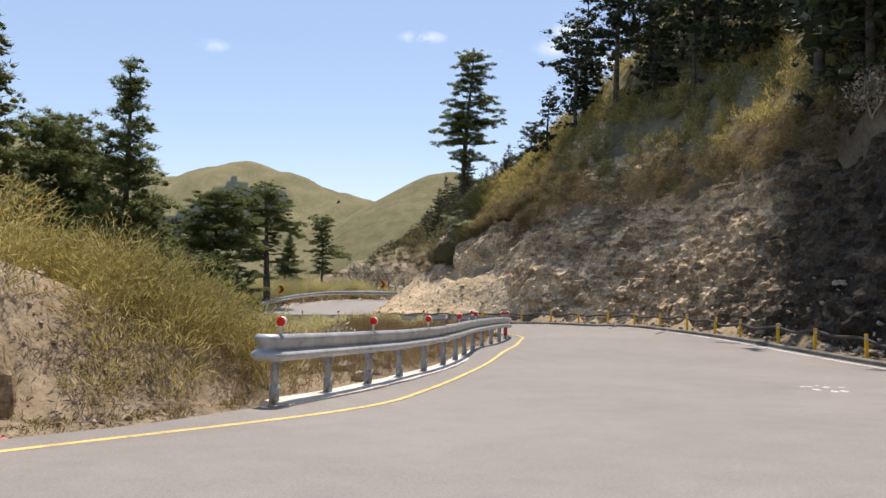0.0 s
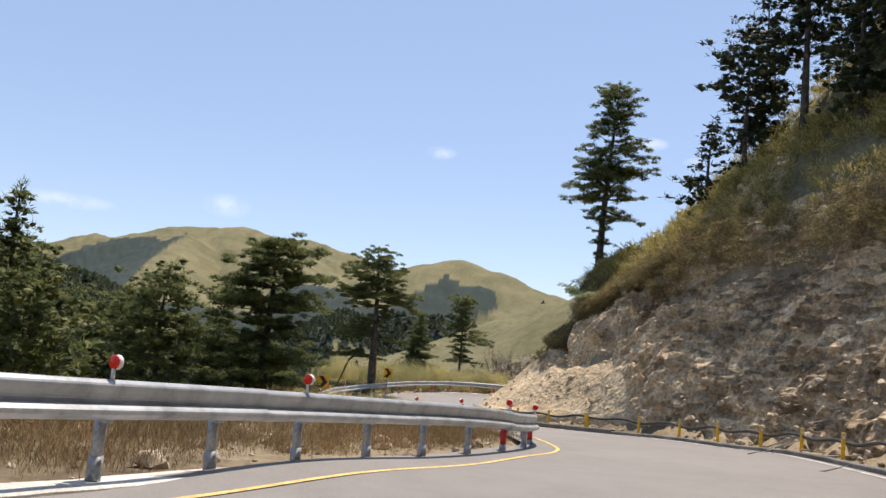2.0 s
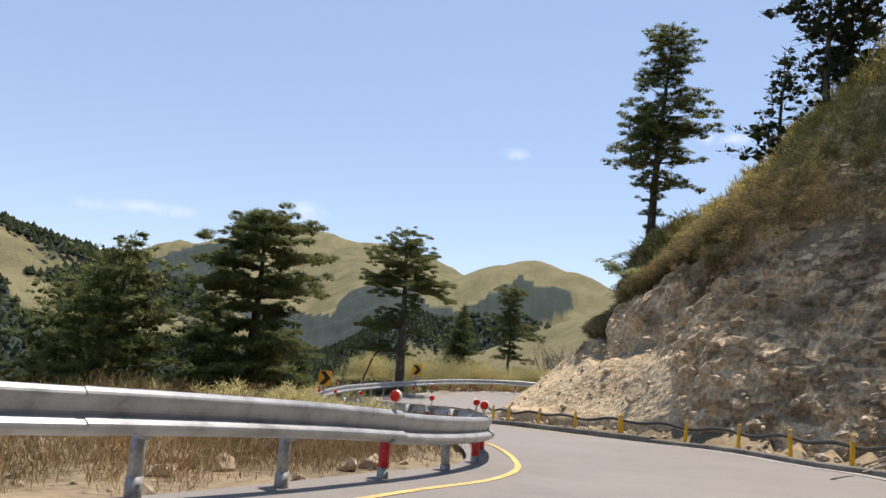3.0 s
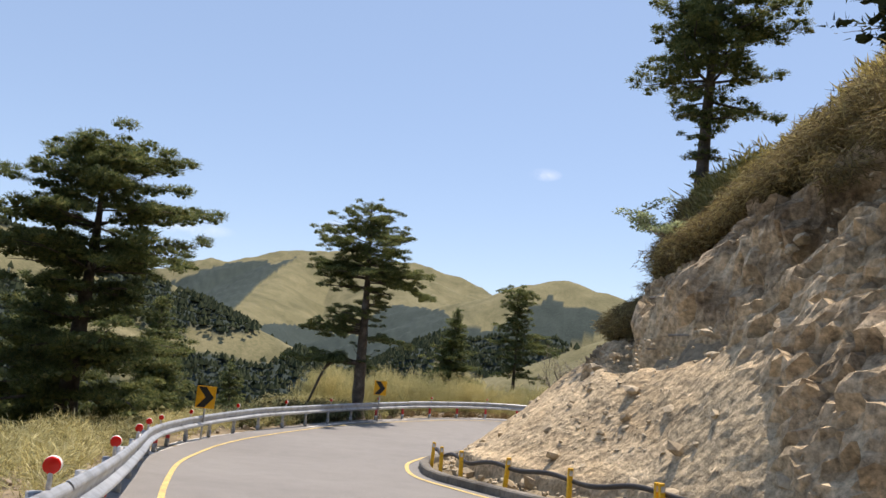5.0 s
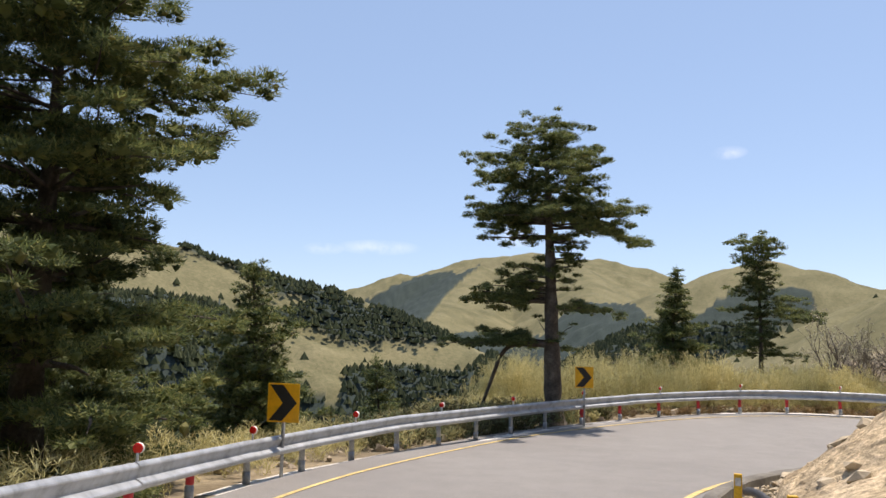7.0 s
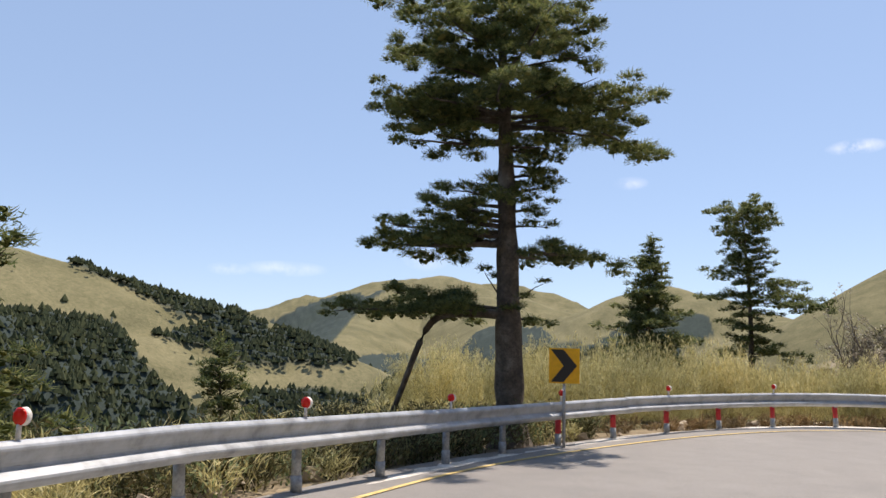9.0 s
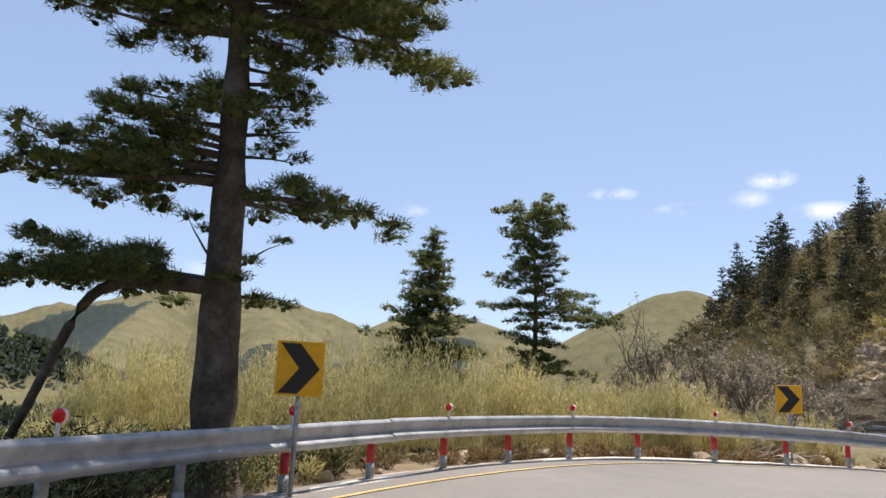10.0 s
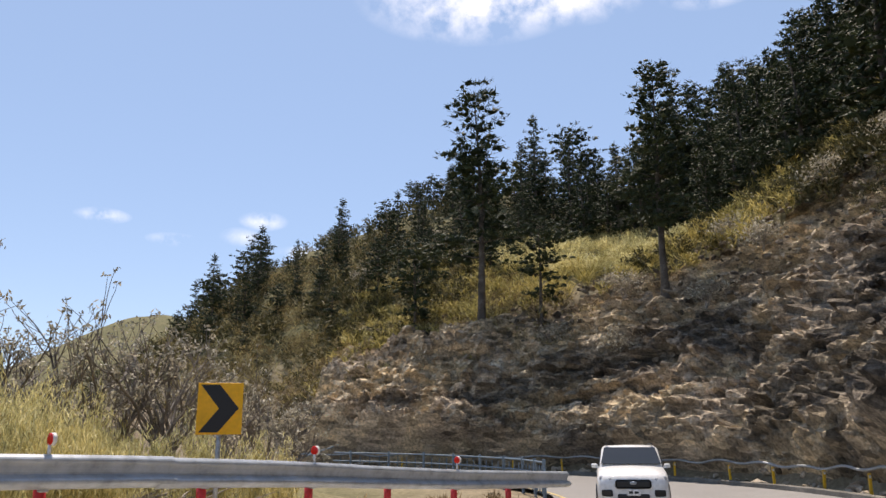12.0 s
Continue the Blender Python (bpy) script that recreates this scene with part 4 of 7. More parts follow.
# ---------------------------------------------------------------- marker posts and hose along the uphill edge
def post_line(line, gap, label, group, material, jitter=0.25, out=0.62, skip=()):
    """Flat marker posts along the right edge; gives back their places."""
    s = np.concatenate([[0], np.cumsum(np.linalg.norm(np.diff(line[:, :2], axis=0), axis=1))])
    bm = bmesh.new()
    box(bm, (0.1, 0.06, 1.0), (0, 0, 0.3), bevel=0.008)
    me = mesh_of("bar", bm, material)
    bm = bmesh.new()
    box(bm, (0.07, 0.008, 0.1), (0, -0.03, 0.7))
    cap = mesh_of("reflective_patch", bm, M["white"])
    o = outward(line, True)
    places = []
    for k in range(int(s[-1] / gap) + 1):
        if k in skip:
            continue
        rng = random.Random(k * 7 + 3)
        q = k * gap + rng.uniform(-jitter, jitter)
        pt = np.array([np.interp(q, s, line[:, c]) for c in range(3)])
        n = np.array([np.interp(q, s, o[:, c]) for c in range(3)])
        pt = pt + n * out
        yaw = math.degrees(math.atan2(n[1], n[0])) - 10
        ob = thing("marker_post", label, "marker post", pose(pt[0], pt[1], pt[2], rng.uniform(-4, 4), rng.uniform(-4, 4), yaw), group)
        child("bar", me, ob)
        child("reflective_patch", cap, ob, "pale reflective patch")
        places.append(pt)
    return places


def hose_line(line, label, radius, height, material, out=0.72, wave=0.1, seed=0):
    o = outward(line, True)
    s = np.arange(len(line))
    w = 0.5 + 0.5 * np.cos(s * 2 * np.pi / 10.0)
    q = line + o * (out + 0.06 * turb(s / 9.0 + seed, s * 0.0, 2))[:, None]
    q[:, 2] += height + wave * (w - 0.7) + 0.12 * turb(s / 14.0 + seed + 5, s * 0.0 + 3, 3)
    V, F = tube_arrays(q, np.full(len(q), radius), 8)
    return tagged(new("hose", mesh_from("hose", V, F, material, True)), label, "hose")


i_p, j_p = span(EDGE_R, 13, 50)
WALL_EDGE = dense(EDGE_R[i_p:j_p + 1])
post_line(WALL_EDGE, 2.45, "yellow painted steel marker post carrying a black hose", "marker posts along the rock wall", M["yellow"])
i_q, j_q = span(EDGE_R, 50, 60.5)
BEND_EDGE = dense(EDGE_R[i_q:j_q + 1])
post_line(BEND_EDGE, 2.3, "yellow painted steel marker post in front of the debris cone", "marker posts round the bend", M["yellow"])
i_h, j_h = span(EDGE_R, 11, 58)
hose_line(dense(EDGE_R[i_h:j_h + 1]), "thick black water hose slung along the marker posts", 0.05, 0.62, M["hose"])
i_f, j_f = span(EDGE_R, 92, 121)
FAR_EDGE = dense(EDGE_R[i_f:j_f + 1])
post_line(FAR_EDGE, 3.0, "pale yellow marker post under the far rock wall", "marker posts under the far wall", M["yellow"], out=0.8)
hose_line(dense(EDGE_R[i_f - 4:j_f + 1]), "pale grey water pipe slung under the far rock wall", 0.05, 0.95, M["zinc_post"], 0.95, 0.12, 3)


# ---------------------------------------------------------------- chevron signs
def chevron_sign(x, y, z_mid, face, tilt=0.0):
    """A yellow board with one black arrow, on a steel post; face: yaw to which its front looks (degrees, 0 is -y)."""
    base = float(at_height([x], [y])[0]) - 0.2
    d = thing("chevron_sign", "yellow board with black chevron on grey post behind guardrail", "road sign", pose(x, y, base, tilt, tilt * 0.5, face), "chevron signs along the bend")
    up = z_mid - base
    part("post", cylinder_bm(0.035, 0.035, up + 0.25, 10), M["zinc_post"], d, "grey steel post", True)
    w, h = 0.66, 0.76
    bm = bmesh.new()
    box(bm, (w, 0.012, h), (0, -0.05, up), bevel=0.004)
    board = part("board", bm, M["sign_yellow"], d, "yellow reflective board")
    bm = bmesh.new()
    pts = [(-0.44, 0.46), (-0.02, 0.46), (0.42, 0.0), (-0.02, -0.46), (-0.44, -0.46), (-0.02, 0.0)]
    for yy, flip in ((-0.062, False), (-0.058, True)):
        vs = [bm.verts.new((px * w, yy, up + pz * h)) for px, pz in pts]
        for tri in ((0, 1, 2, 5), (5, 2, 3, 4)):
            q = [vs[t] for t in tri]
            bm.faces.new(q[::-1] if flip else q)
    bm.verts.ensure_lookup_table()
    for a in range(6):
        b = (a + 1) % 6
        bm.faces.new((bm.verts[a], bm.verts[6 + a], bm.verts[6 + b], bm.verts[b]))
    bmesh.ops.recalc_face_normals(bm, faces=bm.faces)
    arrow = part("chevron", bm, M["black"], board, "black arrow pointing along the bend")
    bm = bmesh.new()
    for dz in (-0.24, 0.24):
        box(bm, (w * 0.8, 0.03, 0.04), (0, -0.028, up + dz))
    part("bracket", bm, M["zinc_post"], d)
    return d


chevron_sign(-14.1, 59.0, -2.97, 28, 2)
chevron_sign(-15.62, 74.6, -2.73, 22, 1.5)
chevron_sign(-7.15, 87.85, -2.68, -12, -0.5)


# ---------------------------------------------------------------- conifers
def lump_shape(level):
    bm = bmesh.new()
    bmesh.ops.create_icosphere(bm, subdivisions=level, radius=1)
    v = np.array([q.co[:] for q in bm.verts])
    f = np.array([[q.index for q in p.verts] for p in bm.faces])
    bm.free()
    return v, f


LUMPS = (lump_shape(1),)


def pad_blades(rng, centre, out_dir, radius, count, length, width, flat=0.45):
    """Needle sprays bristling from one flattened pad of foliage: centres, directions, lengths, widths."""
    d = rng.normal(0, 1, (count, 3))
    d[:, 2] = np.abs(d[:, 2]) * 1.1 - 0.45
    d /= np.linalg.norm(d, axis=1)[:, None]
    off = d * radius * np.array([1, 1, flat]) * rng.uniform(0.3, 1.05, (count, 1))
    ax = d * np.array([1, 1, 0.5]) + 0.35 * np.asarray(out_dir) + np.array([0, 0, 0.22]) + rng.normal(0, 0.6, (count, 3))
    ax /= np.linalg.norm(ax, axis=1)[:, None]
    ln = length * rng.uniform(0.6, 1.35, count)
    return centre + off + ax * (ln * 0.3)[:, None], ax, ln, np.full(count, width)


def pad_core(rng, centre, radius, flat, fine=1):
    """The dense heart of a pad: small uneven tufts crowded into a flattened clump."""
    v0, f0 = LUMPS[0]
    n = 6 if fine else 2
    out = []
    for k in range(n):
        d = rng.normal(0, 1, 3)
        d = d / np.linalg.norm(d) * rng.uniform(0.1, 0.75) ** 0.6
        size = radius * (rng.uniform(0.15, 0.29) if fine else rng.uniform(0.3, 0.48))
        v = v0 * rng.uniform(0.4, 1.5, (len(v0), 1)) * np.array([rng.uniform(0.7, 1.3), rng.uniform(0.7, 1.3), rng.uniform(0.5, 0.9)]) * size
        out.append((v + centre + d * np.array([1, 1, flat]) * radius, f0))
    return join_arrays(out)


def blades_mesh(name, C, D, L, W, material, rng, lie=0.0, cores=()):
    """Diamond blades at C along D; lie: how far they lie flat, face up."""
    r = rng.normal(0, 1, D.shape) * (1 - lie) + np.array([0, 0, 1.0]) * lie
    S = np.cross(D, r)
    S /= np.linalg.norm(S, axis=1)[:, None] + 1e-9
    a = C - D * (L * 0.5)[:, None]
    b = C + D * (L * 0.5)[:, None]
    m = C - D * (L * 0.05)[:, None]
    V = np.stack([a, m + S * (W * 0.5)[:, None], b, m - S * (W * 0.5)[:, None]], 1).reshape(-1, 3)
    F = np.arange(len(C) * 4).reshape(-1, 4)
    if len(cores):
        cv, cf = join_arrays(list(cores))
        cf = np.asarray(cf).reshape(-1, 3)
        half = S * (W * 0.5)[:, None]
        V = np.stack([a + half, b, a - half], 1).reshape(-1, 3)
        T = np.concatenate([np.arange(len(V)).reshape(-1, 3), cf + len(V)])
        return mesh_from(name, np.vstack([V, cv]), T, material)
    return mesh_from(name, V, F, material)


def limb_line(rng, start, az, length, rise, droop, wig=0.06, n=7):
    t = np.linspace(0, 1, n)
    h = np.stack([np.cos(az + wig * 3 * np.sin(t * 3 + rng.uniform(0, 6))), np.sin(az + wig * 3 * np.sin(t * 3 + rng.uniform(0, 6)))], 1)
    xy = h * (t * length)[:, None]
    z = length * (rise * t - droop * t ** 2) + rng.normal(0, wig * 0.25 * length, n) * t
    return np.asarray(start) + np.column_stack([xy, z])


def conifer(name, label, height, radius_at, seed, first=0.15, gap=0.6, per=5, trunk=0.22, lean=(0, 0), rise=(0.15, 0.75), droop=(0.25, 0.1), blade=(0.17, 0.03), density=150,
            material="needles", extra=(), pad=(0.2, 0.42), ragged=0.4, flat=0.58, bare=0.3, skip=0.12, group="", bend=0.12, fine=1):
    """A conifer: tapered trunk, whorls of limbs in tiers, rounded pads of foliage along the outer limbs. radius_at: crown radius by height share; pad: radii of the pads."""
    rng = np.random.RandomState(seed)
    n = 34 if fine else 12
    t = np.linspace(0, 1, n)
    line = np.column_stack([lean[0] * height * t ** 1.3 + bend * np.sin(t * 5 + seed) * t, lean[1] * height * t ** 1.3 + bend * np.cos(t * 4 + seed) * t, height * t])
    rad = trunk * (1 - t * 0.93) * (1 + 0.5 * np.exp(-t * 30)) * (1 + rng.normal(0, 0.06, n))
    wood = [tube_arrays(line, rad, 10)]
    on_trunk = lambda f: np.array([np.interp(f, t, line[:, c]) for c in range(3)])
    limbs = []
    z = first * height
    while z < height * 0.97:
        f = z / height
        turn = rng.uniform(0, 2 * np.pi)
        k = max(3, int(round(per * rng.uniform(0.8, 1.2))))
        for i in range(k):
            az = turn + 2 * np.pi * (i + rng.uniform(-0.3, 0.3)) / k
            ff = min(0.985, f + rng.uniform(-0.12, 0.12) * gap / height)
            ln = radius_at(ff) * rng.uniform(1 - ragged, 1 + ragged * 0.4)
            if ln < 0.12:
                continue
            g = (f - first) / (1 - first)
            limbs.append((ff, az, ln, rise[0] + (rise[1] - rise[0]) * g + rng.normal(0.0, 0.12), droop[0] + (droop[1] - droop[0]) * g))
        z += gap * rng.uniform(0.8, 1.2) * (1.15 - 0.5 * f)
    limbs += list(extra)
    C, D, L, W, cores = [], [], [], [], []
    for f, az, ln, ri, dr in limbs:
        ll = limb_line(rng, on_trunk(min(f, 0.99)), az, ln, ri, dr)
        r0 = max(0.012, min(0.35 * np.interp(f, t, rad), 0.02 + 0.022 * ln))
        wood.append(tube_arrays(ll if fine else ll[::3], np.linspace(r0, 0.006, len(ll) if fine else 3), 5 if fine else 3))
        big = min(pad[1], max(pad[0], 0.1 + 0.2 * ln))
        q = 1.0
        while q > (bare if ln > 0.8 else 0.15):
            c = np.array([np.interp(q, np.linspace(0, 1, len(ll)), ll[:, k]) for k in range(3)])
            out = np.array([math.cos(az), math.sin(az), 0.1])
            wide = ln * 0.34 * (1.05 - q) ** 0.6
            spots = int(round(2 * wide / (big * 1.35))) + 1
            for sgn in np.linspace(-1, 1, spots) if spots > 1 else (0.0,):
                if q < 0.95 and rng.rand() < skip:
                    continue
                side = np.array([-math.sin(az), math.cos(az), 0]) * (sgn * wide + rng.normal(0, 0.05))
                pr = rng.uniform(0.7, 1.1) * max(pad[0], big * (1.12 - 0.25 * q))
                cc = c + side - out * abs(sgn) * wide * 0.3 + np.array([0, 0, rng.normal(0.05, 0.12)])
                cores.append(pad_core(rng, cc, pr, flat, fine))
                bl = pad_blades(rng, cc, out + 0.5 * side, pr, max(6, int(density * pr * pr * (2.6 if fine else 2.0))), blade[0], blade[1], flat)
                for lst, v in zip((C, D, L, W), bl):
                    lst.append(v)
            q -= big * 1.15 / ln
    # leader
    bl = pad_blades(rng, on_trunk(0.985), (0, 0, 1), 0.18, int(density * 0.25), blade[0], blade[1], 1.8)
    for lst, v in zip((C, D, L, W), bl):
        lst.append(v)
    ob = thing(name, label, "tree", group=group)
    V, F = join_arrays(wood)
    child("trunk", mesh_from("trunk", V, F, M["bark"], True), ob, "dark rough trunk with bare lower limbs")
    child("crown", blades_mesh("crown", np.concatenate(C), np.concatenate(D), np.concatenate(L), np.concatenate(W), M[material], rng, 0.55, cores), ob, "dark green needles in rounded tiers")
    return ob


def stand(ob, x, y, sink=0.15, turn=0.0, scale=1.0, z=None):
    """Puts a tree on the land."""
    zz = float(at_height([x], [y])[0]) - sink if z is None else z
    ob.matrix_basis = pose(x, y, zz, 0, 0, turn) @ Matrix.Scale(scale, 4)
    return zz


def dome(lo, hi, r, top=0.55):
    """Crown radius: nothing under lo, widest at hi, a blunt dome above."""
    def f(h):
        if h < lo:
            return 0.0
        if h < hi:
            return r * (0.45 + 0.55 * (h - lo) / (hi - lo))
        return r * max(0.0, 1 - ((h - hi) / (1.02 - hi)) ** 2.2) ** top
    return f


def cone(lo, r):
    return lambda h: 0.0 if h < lo else r * (1 - (h - lo) / (1.03 - lo)) ** 0.85


def build_hero_trees():
    # the flat-topped fir beside the second chevron
    a = radians
    ex = [(0.262, a(208), 4.0, 0.0, 0.0), (0.263, a(200), 3.3, 0.05, 0.02), (0.262, a(216), 2.6, 0.04, 0.0), (0.265, a(208), 2.4, 0.16, 0.0), (0.275, a(210), 0.6, 1.4, 0.0), (0.27, a(20), 0.8, 0.8, 0.1), (0.25, a(32), 0.9, 0.1, 0.1),
          (0.375, a(25), 2.4, 0.1, 0.2), (0.37, a(36), 1.6, 0.1, 0.2), (0.38, a(14), 1.5, 0.0, 0.1),
          (0.395, a(208), 3.5, 0.0, 0.0), (0.4, a(198), 3.0, 0.06, 0.0), (0.41, a(220), 2.8, 0.08, 0.0), (0.43, a(205), 2.6, 0.15, 0.02), (0.45, a(213), 2.2, 0.2, 0.03), (0.47, a(195), 1.8, 0.2, 0.05), (0.49, a(208), 1.5, 0.2, 0.05), (0.44, a(235), 1.6, 0.1, 0.0), (0.42, a(180), 1.6, 0.1, 0.0),
          (0.43, a(25), 1.0, 0.1, 0.1), (0.46, a(15), 1.1, 0.1, 0.1), (0.5, a(35), 1.1, 0.2, 0.1), (0.53, a(20), 1.2, 0.1, 0.1), (0.555, a(30), 1.0, 0.0, 0.1), (0.52, a(120), 1.2, 0.1, 0.1), (0.48, a(290), 1.2, 0.1, 0.1),
          (0.585, a(25), 1.4, 0.0, 0.15), (0.59, a(10), 1.3, 0.0, 0.1), (0.6, a(208), 2.6, 0.02, 0.02), (0.605, a(216), 2.0, 0.06, 0.02),
          (0.628, a(22), 3.7, 0.02, 0.18), (0.64, a(32), 3.4, 0.0, 0.22), (0.64, a(8), 3.2, 0.05, 0.1), (0.655, a(20), 3.7, 0.08, 0.06), (0.645, a(205), 2.9, 0.05, 0.05), (0.65, a(215), 2.7, 0.08, 0.04), (0.66, a(195), 2.9, 0.1, 0.06)]
    crown_r = lambda h: 0.0 if h < 0.64 else float(np.interp(h, [0.64, 0.7, 0.78, 0.86, 0.93, 1.0], [2.9, 3.25, 2.95, 2.45, 1.75, 0.6]))
    main = conifer("fir_tree", "tall flat-topped fir with tiered limbs behind the guardrail", 12.1, crown_r, 11, 0.665, 0.78, 6, 0.39, (-0.03, 0.0), (0.12, 0.35), (0.06, 0.0), (0.11, 0.019), 1250, extra=ex, pad=(0.2, 0.36), bend=0.05, skip=0.22, ragged=0.42, flat=0.48, bare=0.34)
    # the bare limb that arches from the low branch to the ground
    h = np.array([math.cos(a(208)), math.sin(a(208)), 0])
    arch = np.array([h * d + np.array([0, 0, zz]) for d, zz in ((0.0, 3.12), (0.8, 3.16), (1.5, 3.12), (1.9, 2.85), (2.2, 2.2), (2.45, 1.5), (2.8, 0.6), (3.2, -0.3))])
    arch = smooth_line(np.column_stack([arch[:, :2], arch[:, 2]]), 0.12)
    V, F = tube_arrays(arch, np.linspace(0.12, 0.05, len(arch)), 8)
    child("arching_limb", mesh_from("arching_limb", V, F, M["bark"], True), main, "bare limb arching down to the ground")
    stand(main, -16.95, 74.7, 0.1, z=-4.7)
    big_r = lambda h: float(np.interp(h, [0.03, 0.1, 0.25, 0.4, 0.5, 0.6, 0.75, 0.86, 0.94, 1.0], [2.8, 3.4, 3.6, 2.7, 2.5, 3.1, 3.1, 2.75, 2.3, 1.35]))
    big = conifer("fir_tree", "broad dense fir with foliage down to the ground", 9.35, big_r, 23, 0.05, 0.8, 7, 0.36, (0.0, 0.0), (0.05, 0.26), (0.1, 0.08), (0.13, 0.025), 800, skip=0.28, ragged=0.36, flat=0.48, bare=0.3, extra=[(0.62, a(30), 3.3, 0.1, 0.06), (0.6, a(12), 3.5, 0.06, 0.08), (0.72, a(210), 3.4, 0.1, 0.06)], pad=(0.24, 0.46))
    stand(big, -15.9, 54.8, z=-4.5)
    c1 = conifer("fir_tree", "conical fir beside the broad one", 8.5, cone(0.02, 3.2), 5, 0.04, 0.55, 6, 0.2, blade=(0.15, 0.027), density=420, pad=(0.2, 0.42))
    stand(c1, -21.3, 64.0, z=-7.9)
    c2 = conifer("fir_tree", "young conical fir with an open top", 4.6, cone(0.02, 1.9), 6, 0.04, 0.42, 5, 0.1, blade=(0.15, 0.026), density=420, pad=(0.15, 0.3))
    stand(c2, -23.9, 72.6, z=-6.8)
    c3 = conifer("fir_tree", "dark round-topped fir in the hollow", 8.2, dome(0.03, 0.25, 3.1, 0.8), 8, 0.05, 0.6, 6, 0.22, blade=(0.18, 0.035), density=230, fine=0)
    stand(c3, -18.5, 48.8, z=-5.6)
    t2 = conifer("fir_tree", "pointed fir above the tall grass", 7.6, cone(0.2, 2.3), 9, 0.22, 0.45, 6, 0.16, (0, 0), (0.0, 0.5), (0.1, 0.1), (0.15, 0.028), 480, pad=(0.16, 0.34), extra=[(0.27, a(185), 2.8, 0.02, 0.02), (0.29, a(-5), 2.7, 0.05, 0.05)])
    stand(t2, -18.25, 90.2, z=-4.7)
    ex3 = [(0.58, a(15), 3.3, 0.02, 0.2), (0.54, a(5), 3.4, 0.0, 0.16), (0.63, a(25), 2.7, 0.05, 0.16), (0.68, a(180), 2.0, 0.05, 0.03), (0.3, a(0), 2.4, 0.0, 0.1), (0.31, a(180), 1.8, 0.0, 0.1), (0.58, a(180), 2.2, 0.0, 0.05)]
    t3 = conifer("fir_tree", "gaunt fir with a bare gap below its top", 9.6, lambda h: 0 if h < 0.28 else (1.2 if h < 0.5 else (1.1 if h < 0.78 else 1.7 * max(0, 1 - ((h - 0.87) / 0.2) ** 2) ** 0.5)), 31, 0.28, 0.62, 5, 0.17, (0.01, 0), (0.05, 0.4), (0.12, 0.05), (0.15, 0.028), 480, pad=(0.18, 0.36), extra=ex3)
    stand(t3, -15.4, 95.9, z=-4.6)
    foot = float(at_height([1.25], [66.1])[0])
    reach = lambda h: float(np.interp((h * (18.2 - foot) - (5.2 - foot)) / 13.0, [0.1, 0.12, 0.18, 0.205, 0.23, 0.26, 0.3, 0.36, 0.45, 0.55, 0.65, 0.75, 0.85, 0.93, 1.0], [0, 0.8, 0.9, 2.4, 0.8, 0.8, 2.0, 2.5, 3.0, 2.7, 2.5, 1.9, 1.8, 1.5, 0.8]))
    tall = conifer("fir_tree", "tall slender fir on the spur above the rockfall", 18.2 - foot, reach, 41, (6.7 - foot) / (18.2 - foot), 0.78, 5, 0.32, (0.05, -0.03), (0.05, 0.25), (0.1, 0.05), (0.15, 0.027), 480, pad=(0.2, 0.4), ragged=0.5, flat=0.48)
    stand(tall, 1.25, 66.1, 0.3)
    for k, (x, y, top, form, r) in enumerate([(-9.6, 24.9, 6.84, "cone", 2.5), (-13.6, 24.2, 8.4, "cone", 2.8), (-13.2, 28.0, 5.4, "dome", 2.6), (-11.3, 32.0, 3.26, "cone", 2.0), (-12.8, 33.9, 1.76, "dome", 2.0), (-20.5, 57.5, 2.6, "cone", 3.0), (-24, 52, 1.0, "dome", 3.2), (-16, 34, 1.2, "dome", 2.4), (-8.2, 29.6, 0.4, "dome", 1.5)]):
        base = float(at_height([x], [y])[0]) - 0.3
        h = top - base
        f = cone(0.03, r) if form == "cone" else dome(0.04, 0.4, r)
        tr = conifer("fir_tree", "bushy fir below the road on the valley side", h, f, 60 + k, 0.05, 0.6, 6, 0.018 * h + 0.03, blade=(0.15, 0.028) if k in (0, 2, 5) else (0.19, 0.036), density=400 if k in (0, 2, 5) else 190, pad=(0.24, 0.46), fine=int(k in (0, 2, 5)), ragged=0.25)
        stand(tr, x, y, z=base)


build_hero_trees()


